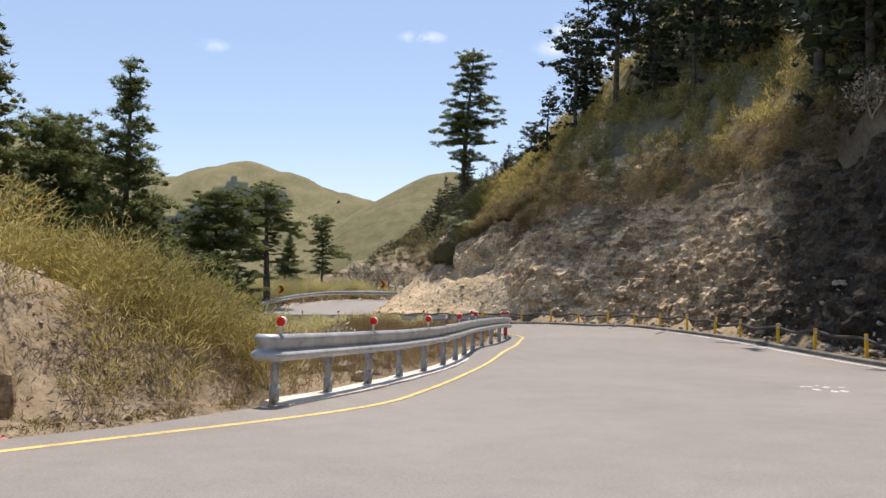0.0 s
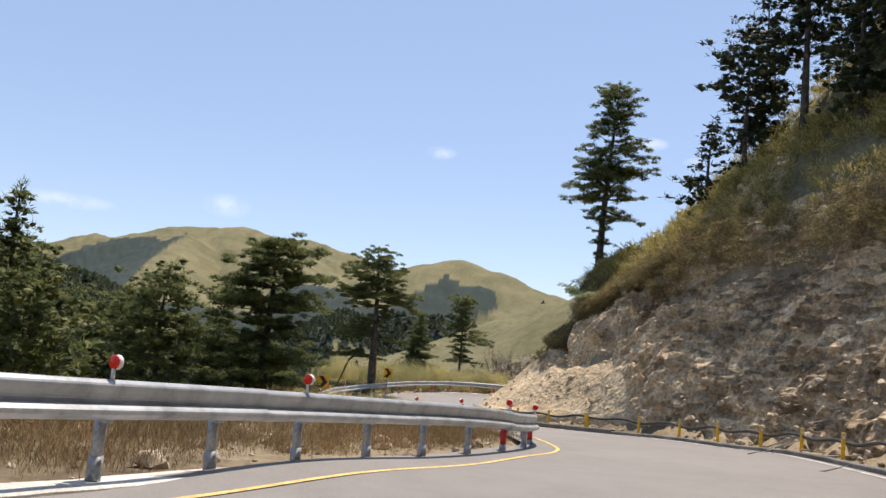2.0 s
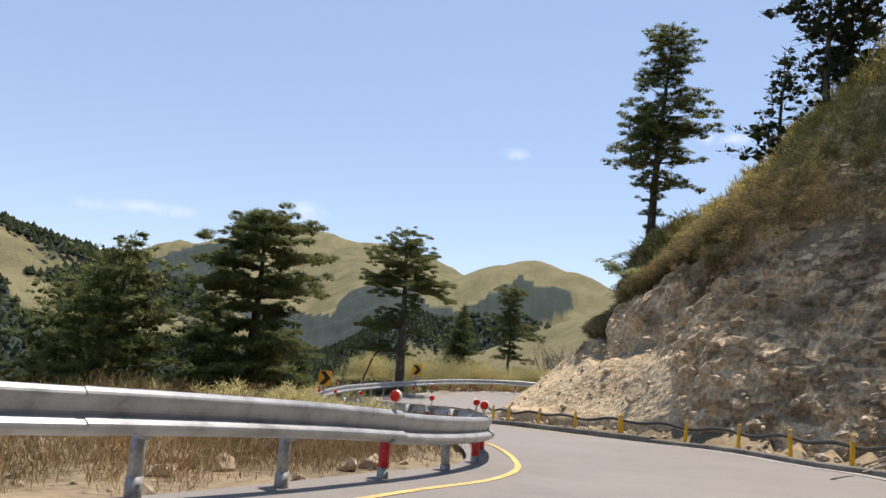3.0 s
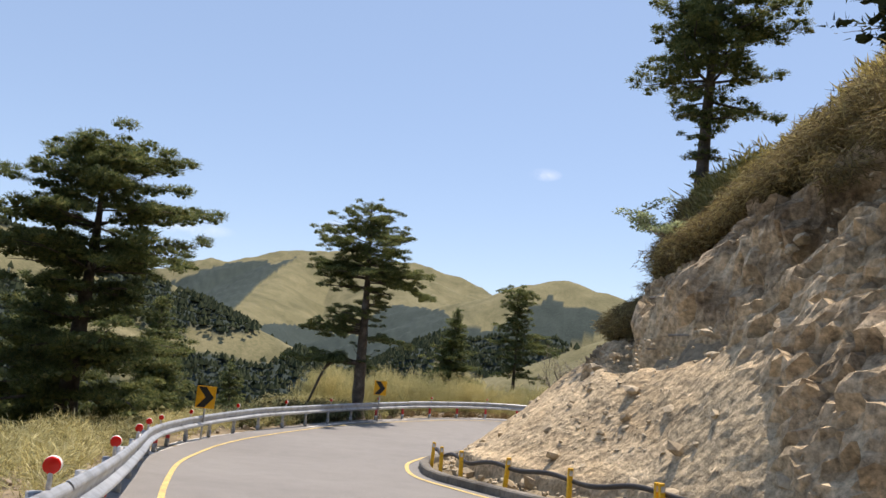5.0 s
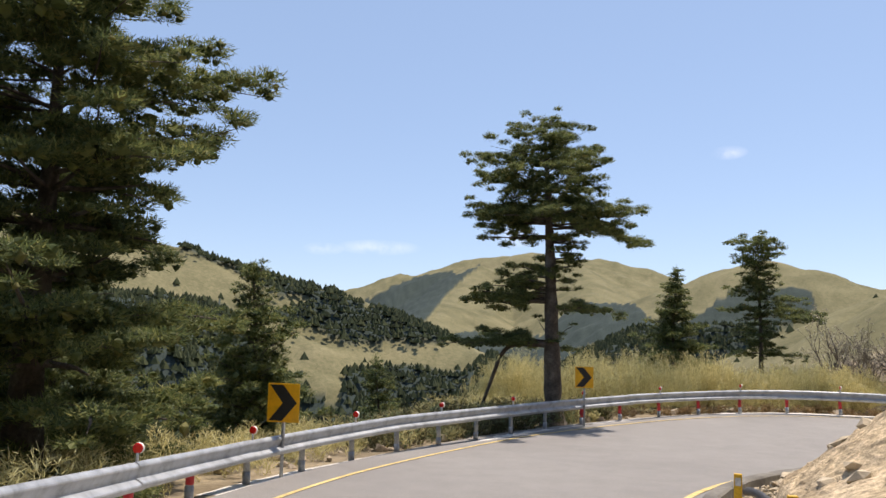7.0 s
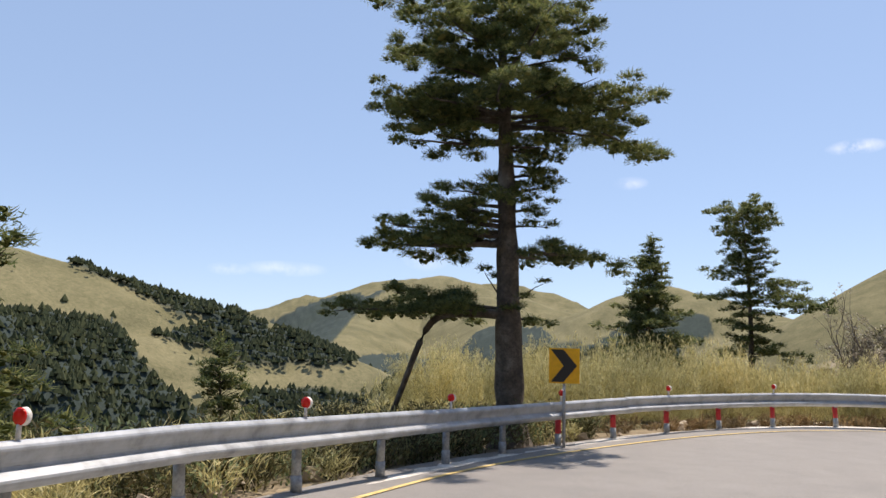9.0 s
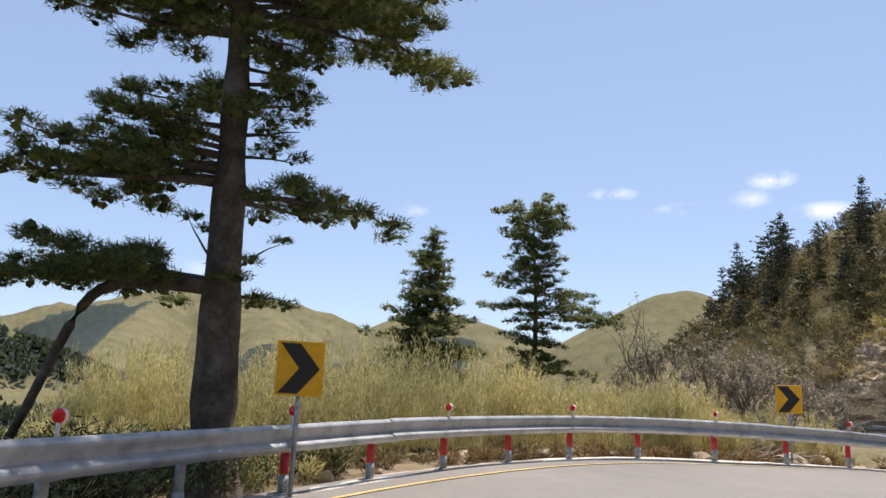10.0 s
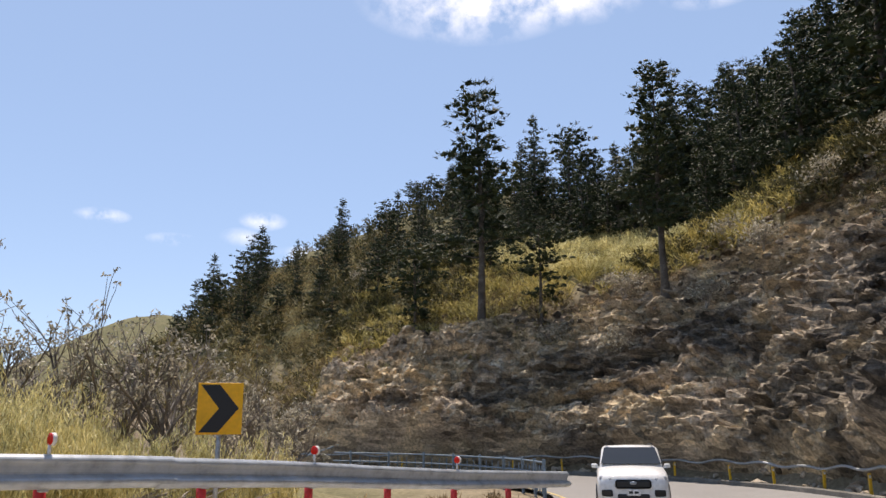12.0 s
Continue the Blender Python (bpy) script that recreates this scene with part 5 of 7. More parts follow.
# ---------------------------------------------------------------- the woods on the hill
def build_hill_trees():
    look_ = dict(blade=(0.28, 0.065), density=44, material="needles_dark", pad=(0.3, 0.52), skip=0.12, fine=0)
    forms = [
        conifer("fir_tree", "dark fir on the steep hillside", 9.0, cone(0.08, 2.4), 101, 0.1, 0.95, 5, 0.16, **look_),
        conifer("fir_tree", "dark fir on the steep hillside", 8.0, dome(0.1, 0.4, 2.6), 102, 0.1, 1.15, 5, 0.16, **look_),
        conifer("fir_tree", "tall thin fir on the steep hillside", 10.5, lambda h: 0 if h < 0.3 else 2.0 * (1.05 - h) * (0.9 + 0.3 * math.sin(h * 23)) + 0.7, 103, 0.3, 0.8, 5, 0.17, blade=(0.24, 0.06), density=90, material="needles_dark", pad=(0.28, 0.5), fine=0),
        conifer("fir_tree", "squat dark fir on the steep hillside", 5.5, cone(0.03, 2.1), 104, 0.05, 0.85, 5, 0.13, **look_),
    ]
    spots = [(11.9, 56.0, 2, 1.2), (9.3, 57.5, 1, 1.05), (7.6, 60.0, 3, 1.0), (10.4, 60, 0, 1.1), (13.8, 52.5, 0, 0.95), (15.2, 49, 1, 1.0), (14.5, 57, 0, 1.0), (17.2, 51, 2, 1.1), (17.5, 45, 0, 1.0),
             (19, 40, 1, 1.1), (17.8, 36, 0, 1.05), (19.5, 33, 2, 1.1), (18, 29.5, 0, 1.0), (20, 26, 1, 1.0), (17.6, 24, 3, 1.0), (21, 37, 0, 1.2), (22, 44, 2, 1.2), (21.5, 30, 0, 1.1), (17.0, 19, 1, 1.0), (19, 15, 0, 1.0), (18.5, 21, 0, 1.1),
             (21, 49, 0, 1.0), (24, 40, 1, 1.2), (24, 33, 0, 1.2), (23, 25, 2, 1.1), (16.5, 14, 1, 0.9), (20, 10, 0, 1.0), (18, 5, 1, 1.0),
             (12.5, 121.5, 2, 1.2), (20.2, 112.5, 2, 1.1), (15.5, 119, 1, 0.75), (9.5, 126, 1, 0.8)]
    rng = random.Random(5)
    # firs at the very edge of the high wall
    for x, y, f, sc in [(19.2, 12.5, 1, 0.9), (19.6, 16.0, 0, 1.0), (19.0, 19.5, 2, 1.0), (19.4, 23.0, 1, 1.0), (18.6, 26.5, 0, 0.95), (18.4, 30.2, 2, 1.05), (17.6, 33.5, 1, 0.9), (18.4, 9.0, 0, 1.0), (16.8, 5.5, 1, 0.95)]:
        spots.append((x, y, f, sc))
    # broad firs whose boughs hang out over the near wall
    for x, y, f, sc in [(16.6, 10.0, 1, 1.5), (17.2, 13.5, 1, 1.6), (17.4, 17.0, 3, 1.9), (17.4, 20.5, 1, 1.5), (17.2, 24.0, 3, 1.8), (16.9, 27.5, 1, 1.5), (16.6, 31.0, 3, 1.9), (16.2, 34.5, 1, 1.4), (15.4, 6.5, 1, 1.5)]:
        spots.append((x, y, f, sc))
    # the close stand above the near wall
    for k in range(260):
        y = rng.uniform(14, 57)
        x = rng.uniform(14, 34)
        d = to_line(np.array([x]), np.array([y]), EDGE_R, SPEC_R)[0][0]
        if 9.5 < d < 24 and all(math.hypot(x - q[0], y - q[1]) > 2.3 for q in spots):
            spots.append((x, y, rng.choice([0, 0, 1, 2, 3]), rng.uniform(0.9, 1.35) if d > 12 else rng.uniform(0.6, 0.9)))
    # tall firs close behind the top of the far wall
    for k in range(70):
        x, y = 19 + 16 * rng.random(), 80 + 24 * rng.random()
        d = to_line(np.array([x]), np.array([y]), EDGE_R, SPEC_R)[0][0]
        if 10.5 < d < 24 and all(math.hypot(x - q[0], y - q[1]) > 2.4 for q in spots):
            spots.append((x, y, rng.choice([0, 1, 2]), rng.uniform(1.15, 1.6)))
    for band, tries in ((0, 700), (1, 450)):
        us = np.array([rng.random() for k in range(tries)])
        xs = -4 + 54 * us + np.array([rng.uniform(-2, 2) for k in us])
        ys = 140 - 42 * us + np.array([rng.uniform(-14, 26) for k in us])
        if band:
            xs, ys = 20 + 44 * us + np.array([rng.uniform(-3, 3) for k in us]), 152 - 50 * us ** 1.6 + np.array([rng.uniform(-16, 10) for k in us])
        far = to_line(xs, ys, EDGE_R, SPEC_R)[0]
        for x, y, d in zip(xs, ys, far):
            if d < (15 if y > 101 else 10.5) or d > 58 or (18 < x < 31 and 118 < y < 133) or any(math.hypot(x - q[0], y - q[1]) < 2.1 for q in spots):
                continue
            spots.append((float(x), float(y), rng.choice([0, 0, 0, 1, 3, 3]), rng.uniform(0.34, 0.6) * (1 + 1.6 * min(1.0, max(0.0, (x - 22) / 20)))))
    zs = at_height([s[0] for s in spots], [s[1] for s in spots])
    first = set()
    for (x, y, f, sc), z in zip(spots, zs):
        m = pose(x, y, float(z) - 0.25, 0, 0, rng.uniform(0, 360)) @ Matrix.Scale(sc * rng.uniform(0.9, 1.1), 4)
        if f not in first:
            first.add(f)
            forms[f].matrix_basis = m
            tagged(forms[f], group="firs on the hillside")
        else:
            copy_thing(forms[f], m)


build_hill_trees()


# ---------------------------------------------------------------- rock walls and debris
def block_noise(s, v, bs, bh, seed):
    """Offsets of broken blocks: one step a cell of a warped, staggered grid, each block's face a little tilted."""
    ws, wv = s / bs + 0.9 * turb(s / (bs * 2.1) + seed, v / (bh * 2.4), 3), v / bh + 0.9 * turb(s / (bs * 2.3) + 31 + seed, v / (bh * 2.2), 3)
    row = np.floor(wv).astype(int)
    ws = ws + 0.37 * (row % 3)
    col = np.floor(ws).astype(int)
    g = LATTICE[(col * 7 + seed * 13) % 256, (row * 11 + seed * 5) % 256]
    tilt = (LATTICE[(col * 3 + 91) % 256, (row * 5 + 17) % 256] - 0.5) * (ws - col - 0.5) + (LATTICE[(col * 5 + 3) % 256, (row * 3 + 77) % 256] - 0.5) * (wv - row - 0.5)
    return (g - 0.5) * 2 + 0.9 * tilt


def face_patch(name, line, right, reach, res, material, label, amp, seed=0, push=0.3, start=1.05, dip=0.4, broken=1.0, ledges=(), crag=0.0, flute=0.0, other=None, gully=0.0, undercut=0.0, rough=0.0):
    """A cut face along a road edge, with broken relief standing proud of the land behind."""
    line = dense(line, res)
    o = outward(line, right)[:, :2]
    w = int(1.5 / res)
    o = np.stack([np.convolve(np.pad(o[:, k], w, mode="edge"), np.ones(2 * w + 1) / (2 * w + 1), "valid") for k in (0, 1)], 1)
    o /= np.linalg.norm(o, axis=1)[:, None]
    du = res * 0.55
    u = np.arange(start, reach, du)
    X = line[:, None, 0] + o[:, None, 0] * u[None]
    Y = line[:, None, 1] + o[:, None, 1] * u[None]
    Z = land_height(X.ravel(), Y.ravel())[0].reshape(X.shape)
    gz = np.gradient(Z, axis=1) / du
    k9 = np.ones(9) / 9
    gz = np.apply_along_axis(lambda r: np.convolve(np.pad(r, 4, mode="edge"), k9, "valid"), 1, gz)
    nrm = np.stack([-o[:, None, 0] * gz, -o[:, None, 1] * gz, np.ones_like(gz)], -1)
    nrm /= np.linalg.norm(nrm, axis=-1)[..., None]
    s = np.arange(len(line))[:, None] * res * np.ones_like(u)[None]
    v = np.cumsum(np.sqrt(1 + gz * gz) * du, axis=1)
    s2, v2 = s * math.cos(dip) - v * math.sin(dip), s * math.sin(dip) + v * math.cos(dip)
    rel = 0.9 * turb(s / 4.5 + seed, v / 3.2 + seed, 3) + 0.45 * turb(s / 1.3 + seed, v / 1.0, 5, 0.65)
    rel = rel + broken * (0.55 * block_noise(s2, v2, 1.5, 0.8, seed) + 0.45 * block_noise(s2, v2, 0.62, 0.36, seed + 3) + 0.26 * block_noise(s2, v2, 0.32, 0.22, seed + 8))
    if flute:
        rel = rel + flute * (turb(s / 0.55 + 0.15 * v, v / 4.0, 4, 0.55) - 0.4 * np.abs(turb(s / 0.23 + 7, v / 2.5, 3)))
    mask = np.zeros_like(v) if other is None else other(line[:, 1:2], u[None], s, v)
    if rough:
        rel = rel + rough * (0.7 * turb(s / 0.75 + seed, v / 0.6, 4, 0.75) + 0.5 * np.abs(turb(s / 0.3 + seed, v / 0.5, 3, 0.7)))
    if gully:
        rel = rel + gully * (turb(s / 4.6 + 0.35 * v / 4.6 + seed, v / 11.0 + seed, 3) - 0.35)
    if undercut:
        spec = to_line(line[:, 0], line[:, 1], EDGE_R, SPEC_R)[1]
        brow = (1.3 + spec[:, 1] / spec[:, 2])[:, None] + 0.3 * turb(s / 2.0, s * 0 + 5, 2)
        rel = rel - undercut / amp * np.exp(-((u[None] - brow + 0.4) / 0.35) ** 2)
    if crag:
        rel = rel + crag * mask * (0.8 * block_noise(s2, v2, 0.9, 0.6, seed + 1) + 0.6 * block_noise(s2, v2, 0.45, 0.33, seed + 6) + 0.9 * turb(s / 0.9, v / 0.7, 4, 0.65))
    for at, depth, climb in ledges:
        line_v = at + climb * s + 0.9 * turb(s / 5.0 + at, s * 0 + 3, 3)
        fade = np.clip(0.75 + 0.9 * turb(s / 9.0 + at * 7, s * 0, 2), 0.0, 1.0)
        rel = rel + depth / amp * fade / (1 + np.exp(np.clip((v - line_v) / 0.16, -30, 30)))
    edge = np.clip(np.minimum((u - start) / 0.5, (reach - u) / 0.9), 0, 1)[None]
    ends = np.clip(np.minimum(np.arange(len(line)), len(line) - 1 - np.arange(len(line))) * res / 1.5, 0, 1)[:, None]
    rel = (push + amp * rel) * edge * ends - 0.25 * (1 - edge) - 1.2 * (1 - ends)
    P = np.stack([X, Y, Z], -1) + nrm * rel[..., None]
    n, k = X.shape
    ii, jj = np.meshgrid(np.arange(n - 1), np.arange(k - 1), indexing="ij")
    F = np.stack([ii * k + jj, (ii + 1) * k + jj, (ii + 1) * k + jj + 1, ii * k + jj + 1], -1).reshape(-1, 4)
    if right:
        F = F[:, ::-1]
    me = mesh_from(name, P.reshape(-1, 3), F, material)
    me.attributes.new("other", "FLOAT", "POINT").data.foreach_set("value", mask.ravel().astype(np.float32))
    return tagged(new(name, me), label, "rock wall", kind="structure")


def edge_part(line, y0, y1, lo=0):
    i, j = span(line, y0, y1, lo)
    return line[i:j + 1]


def unshaded_share(y, u, s, v):
    """Where the slate, with tree shade painted in, gives way to tan rubble along the near wall."""
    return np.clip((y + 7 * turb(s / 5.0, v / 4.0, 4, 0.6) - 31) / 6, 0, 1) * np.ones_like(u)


def above_cone(y, u, s, v):
    """The broken face above and beside the debris cone."""
    top = np.interp(y, [48.4, 49.2, 50.6, 52, 54, 58, 66], [0.9, 1.9, 3.2, 4.1, 4.7, 5.0, 5.2])
    return np.clip((u - top + 0.7 * turb(s / 1.6, v / 1.6, 3)) / 0.45, 0, 1)


def far_tan(y, u, s, v):
    """Tan stretches of the far wall, most of all low down and where the road leaves; tree shade is painted in dark
    above.
    """
    return np.clip(0.6 + 2.6 * turb(s / 6.0 + 4, v / 3.4 + 2, 4, 0.6) + 0.055 * (y - 99) - 0.05 * (v - 5), 0, 1) * np.ones_like(u)


face_patch("rock_wall_near", edge_part(EDGE_R, 5, 50.2), True, 6.6, 0.12, M["slate"], "steep cut wall of broken slate, darkened with tree shade, and tan rubble", 0.34, 2, 0.15, broken=0.85, rough=0.9, other=unshaded_share, gully=1.3, undercut=0.75)
face_patch("rock_wall_spur", edge_part(EDGE_R, 47.0, 77), True, 10.5, 0.12, M["scree"], "sandy debris cone below a broken tan face on the spur", 0.16, 5, 0.12, broken=0.1, rough=0.5, crag=1.6, other=above_cone, ledges=((0.55, 0.32, 0.0),), undercut=0.6)
face_patch("rock_wall_far", edge_part(EDGE_R, 80, 121), True, 14.0, 0.15, M["far_slate"], "far cut wall of bedded slate, upper part darkened with shade, with ochre ledges", 0.72, 9, -0.5, dip=0.12, start=1.4, gully=1.1, other=far_tan, ledges=((2.9, 1.0, 0.01), (5.4, 0.8, -0.04), (7.8, 0.7, 0.03), (10.0, 0.6, 0.0), (12.5, 0.5, -0.03), (15.0, 0.5, 0.02)))
face_patch("earth_bank", edge_part(EDGE_L, -9, 9.6), False, 5.0, 0.09, M["earth"], "eroded sandy earth bank beside the road", 0.16, 4, 0.12, start=1.2, broken=0.12, flute=1.6)


def stones(name, spots, sizes, material, label, seed, category="stones"):
    """Loose angular stones, one mesh."""
    rng = np.random.RandomState(seed)
    ico = bmesh.new()
    bmesh.ops.create_icosphere(ico, subdivisions=1, radius=1)
    v0 = np.array([v.co[:] for v in ico.verts])
    f0 = np.array([[v.index for v in f.verts] for f in ico.faces])
    ico.free()
    pieces = []
    for p, s in zip(spots, sizes):
        v = v0 * (1 + rng.uniform(-0.35, 0.25, (len(v0), 1))) * np.array([rng.uniform(0.7, 1.3), rng.uniform(0.6, 1.1), rng.uniform(0.45, 0.8)]) * s
        q = np.array(Euler(rng.uniform(-0.6, 0.6, 3) + np.array([0, 0, rng.uniform(0, 6)])).to_matrix())
        pieces.append((v @ q.T + p, f0))
    V, F = join_arrays(pieces)
    ob = new(name, mesh_from(name, V, F, material))
    return tagged(ob, label, category, kind="stuff")


def scatter(rng, line, right, d0, d1, per_m, i0=0, i1=None, power=1.0):
    """Random places beside a line, from d0 to d1 metres out; x, y arrays."""
    seg = line[i0:i1]
    n = int(per_m * np.linalg.norm(np.diff(seg[:, :2], axis=0), axis=1).sum())
    k = rng.uniform(0, len(seg) - 1.001, n)
    i, f = k.astype(int), (k % 1)[:, None]
    p = seg[i] * (1 - f) + seg[i + 1] * f
    o = outward(seg, right)[i]
    d = d0 + (d1 - d0) * rng.uniform(0, 1, n) ** power
    q = p + o * d[:, None]
    return q[:, 0], q[:, 1], d


def off_road(x, y, clear=0.5):
    dr = to_line(x, y, EDGE_R, SPEC_R)[0]
    dl = to_line(x, y, EDGE_L, SPEC_L)[0]
    dg = to_line(x, y, RAIL, np.zeros((len(RAIL), 1)))[0]
    return ~in_road(x, y) & (np.minimum(dr, dl) > clear) & (dg > 0.45)


def stones_beside(name, line, right, d0, d1, per_m, sizes, material, label, seed, i0=0, i1=None, lift=0.0, power=1.0):
    rng = np.random.RandomState(seed)
    x, y, d = scatter(rng, line, right, d0, d1, per_m, i0, i1, power)
    ok = off_road(x, y, 0.6)
    x, y = x[ok], y[ok]
    z = at_height(x, y) + lift * np.minimum(d[ok] / 3, 1)
    size = sizes[0] + (sizes[1] - sizes[0]) * rng.uniform(0, 1, len(x)) ** 4
    return stones(name, np.stack([x, y, z + size * 0.2], 1), size, material, label, seed)


s_i, s_j = span(EDGE_R, 49, 66)
stones_beside("debris_stones", EDGE_R, True, 0.9, 6.5, 190, (0.012, 0.1), M["sand_stone"], "loose sandy stones on the debris cone", 3, s_i, s_j, 0.1)
stones_beside("cone_blocks", EDGE_R, True, 0.9, 5.0, 14, (0.06, 0.24), M["sand_stone"], "larger tan blocks lying on the debris cone", 23, s_i, s_j, 0.16, 1.6)
w_i, w_j = span(EDGE_R, 8, 48.5)
stones_beside("wall_foot_stones", EDGE_R, True, 0.7, 2.2, 26, (0.025, 0.17), M["stone"], "small fallen stones along the foot of the rock wall", 4, w_i, w_j, 0.15)
f_i, f_j = span(EDGE_R, 86, 120)
stones_beside("far_foot_stones", EDGE_R, True, 0.7, 2.6, 16, (0.06, 0.42), M["stone"], "rubble along the foot of the far wall", 5, f_i, f_j, 0.2)
# stones that stand out of the far face
a_i, a_j = span(EDGE_R, 86, 119)
stones_beside("far_blocks", EDGE_R, True, 1.4, 10.0, 60, (0.05, 0.3), M["far_slate"], "slate and ochre blocks standing out of the far wall", 16, a_i, a_j, 0.4)
stones_beside("verge_stones", RAIL, False, 0.5, 5.0, 7, (0.03, 0.3), M["stone"], "scattered pale stones behind the guardrail", 6)
m_i, m_j = span(EDGE_L, -8, 12)
stones_beside("mound_stones", EDGE_L, False, 0.5, 3.2, 70, (0.012, 0.065), M["stone"], "small stones fallen from the earth bank", 8, m_i, m_j)


# ---------------------------------------------------------------- grass
def grass_clumps(name, x, y, lift, tall, spread, count, length, width, material, label, seed, upright=0.6, category="grass"):
    """Tussocks: each a dome of blades. tall, spread: ranges in metres."""
    rng = np.random.RandomState(seed)
    z = at_height(x, y) + lift
    n = len(x)
    H, R = rng.uniform(*tall, n), rng.uniform(*spread, n)
    base = np.repeat(np.stack([x, y, z], 1), count, 0)
    h, r = np.repeat(H, count), np.repeat(R, count)
    a = rng.uniform(0, 2 * np.pi, n * count)
    t = rng.uniform(0, 1, n * count) ** 0.7
    rr = r * np.sqrt(rng.uniform(0, 1, n * count)) * (0.35 + 0.65 * t)
    hh = h * t * np.sqrt(np.maximum(0.05, 1 - (rr / (r * 1.3)) ** 2))
    C = base + np.stack([np.cos(a) * rr, np.sin(a) * rr, hh], 1)
    D = np.stack([np.cos(a) * (rr / r), np.sin(a) * (rr / r), np.full(len(a), upright)], 1) + rng.normal(0, 0.38, (n * count, 3))
    D /= np.linalg.norm(D, axis=1)[:, None]
    L = length * rng.uniform(0.55, 1.4, n * count)
    ob = new(name, blades_mesh(name, C, D, L, np.full(len(L), width), material, rng))
    return tagged(ob, label, category, kind="stuff")


def steepness(x, y, d=0.35):
    gx = (at_height(x + d, y) - at_height(x - d, y)) / (2 * d)
    gy = (at_height(x, y + d) - at_height(x, y - d)) / (2 * d)
    return np.hypot(gx, gy)


def build_grass():
    rng = np.random.RandomState(77)
    # brow of the near wall, spur, slope above
    a, b = span(EDGE_R, 4, 66)
    x, y, d = scatter(rng, EDGE_R, True, 4.2, 10.5, 26, a, b)
    brow = lambda yy: np.interp(yy, [48, 52, 54, 57, 70], [4.75, 4.9, 5.4, 6.6, 7.0])
    dr = to_line(x, y, EDGE_R, SPEC_R)[0]
    ok = (steepness(x, y) < 1.9) & (dr > brow(y))
    grass_clumps("bamboo_grass_brow", x[ok], y[ok], 0.1, (0.6, 1.2), (0.4, 0.75), 105, 0.32, 0.032, M["bamboo"], "thick yellow-green bamboo grass over the brow of the wall", 1)
    x, y, d = scatter(rng, EDGE_R, True, 8.5, 17, 9, a, b)
    ok = to_line(x, y, EDGE_R, SPEC_R)[0] > 8
    grass_clumps("bamboo_grass_slope", x[ok], y[ok], 0.0, (0.8, 1.5), (0.5, 0.9), 60, 0.5, 0.06, M["bamboo"], "bamboo grass on the slope under the firs", 2)
    # dark shrubs hanging over the high wall at the start
    x, y, d = scatter(rng, EDGE_R, True, 4.0, 8.5, 9, *span(EDGE_R, 2, 30))
    ok = to_line(x, y, EDGE_R, SPEC_R)[0] > 4.7
    ok &= turb(x / 4, y / 4, 3) > -0.15
    grass_clumps("wall_top_scrub", x[ok], y[ok], 0.2, (0.6, 1.6), (0.5, 1.0), 110, 0.32, 0.05, M["undergrowth"], "dark scrub hanging over the top of the rock wall", 33, 0.3, "undergrowth")
    # brush that droops over the undercut brow
    x, y, d = scatter(rng, EDGE_R, True, 3.6, 7.0, 52, *span(EDGE_R, 30, 66))
    dr = to_line(x, y, EDGE_R, SPEC_R)[0]
    ok = (dr > brow(y) - 0.75) & (dr < brow(y) + 0.25)
    grass_clumps("hanging_brush", x[ok], y[ok], 0.45, (0.5, 1.0), (0.45, 0.85), 150, 0.26, 0.02, M["brush"], "dry brush drooping over the undercut brow", 36, -0.25)
    # brush hanging over the edge of the spur
    x, y, d = scatter(rng, EDGE_R, True, 4.6, 8.8, 26, *span(EDGE_R, 47, 68))
    dr = to_line(x, y, EDGE_R, SPEC_R)[0]
    ok = (dr > brow(y) - 0.1) & (dr < brow(y) + 1.9)
    grass_clumps("spur_brush", x[ok], y[ok], 0.1, (0.6, 1.1), (0.5, 0.9), 120, 0.32, 0.026, M["brush"], "dry brush hanging over the edge of the rockfall", 31, 0.3)
    # the earth bank at the start
    a, b = span(EDGE_L, -9, 13.5)
    x, y, d = scatter(rng, EDGE_L, False, 2.3, 9.0, 20, a, b)
    x2, y2, d2 = scatter(rng, EDGE_L, False, 1.4, 5.0, 16, *span(EDGE_L, 9.4, 14))
    x, y = np.concatenate([x, x2]), np.concatenate([y, y2])
    ok = off_road(x, y, 1.4) & ((y > 9.4) | (to_line(x, y, EDGE_L, SPEC_L)[0] > 2.3))
    grass_clumps("bamboo_grass_bank", x[ok], y[ok], 0.0, (0.7, 1.4), (0.45, 0.85), 330, 0.16, 0.014, M["bamboo"], "yellow bamboo grass on top of the earth bank", 3)
    x, y, d = scatter(rng, EDGE_L, False, 0.45, 2.6, 26, a, b)
    ok = off_road(x, y, 0.5)
    grass_clumps("bank_weeds", x[ok], y[ok], 0.0, (0.04, 0.14), (0.1, 0.3), 34, 0.09, 0.014, M["brush"], "low green and dry weeds at the foot of the bank", 4)
    # behind the guardrail
    k1 = next(i for i in range(len(RAIL)) if RAIL[i, 1] > 38)
    k2 = next(i for i in range(len(RAIL)) if RAIL[i, 1] > 77.2)
    x, y, d = scatter(rng, RAIL, False, 0.4, 7, 44, 0, k1)
    ok = off_road(x, y, 0.8)
    tall_stand("dry_weeds_inner", x[ok], y[ok], M["dry_grass"], "reddish brown dry weeds inside the bend", (0.3, 0.8), 9, 14, (0.07, 0.18), 0.009, 10)
    x, y, d = scatter(rng, RAIL, False, 0.5, 7.5, 16, k1, k2)
    ok = off_road(x, y, 0.8)
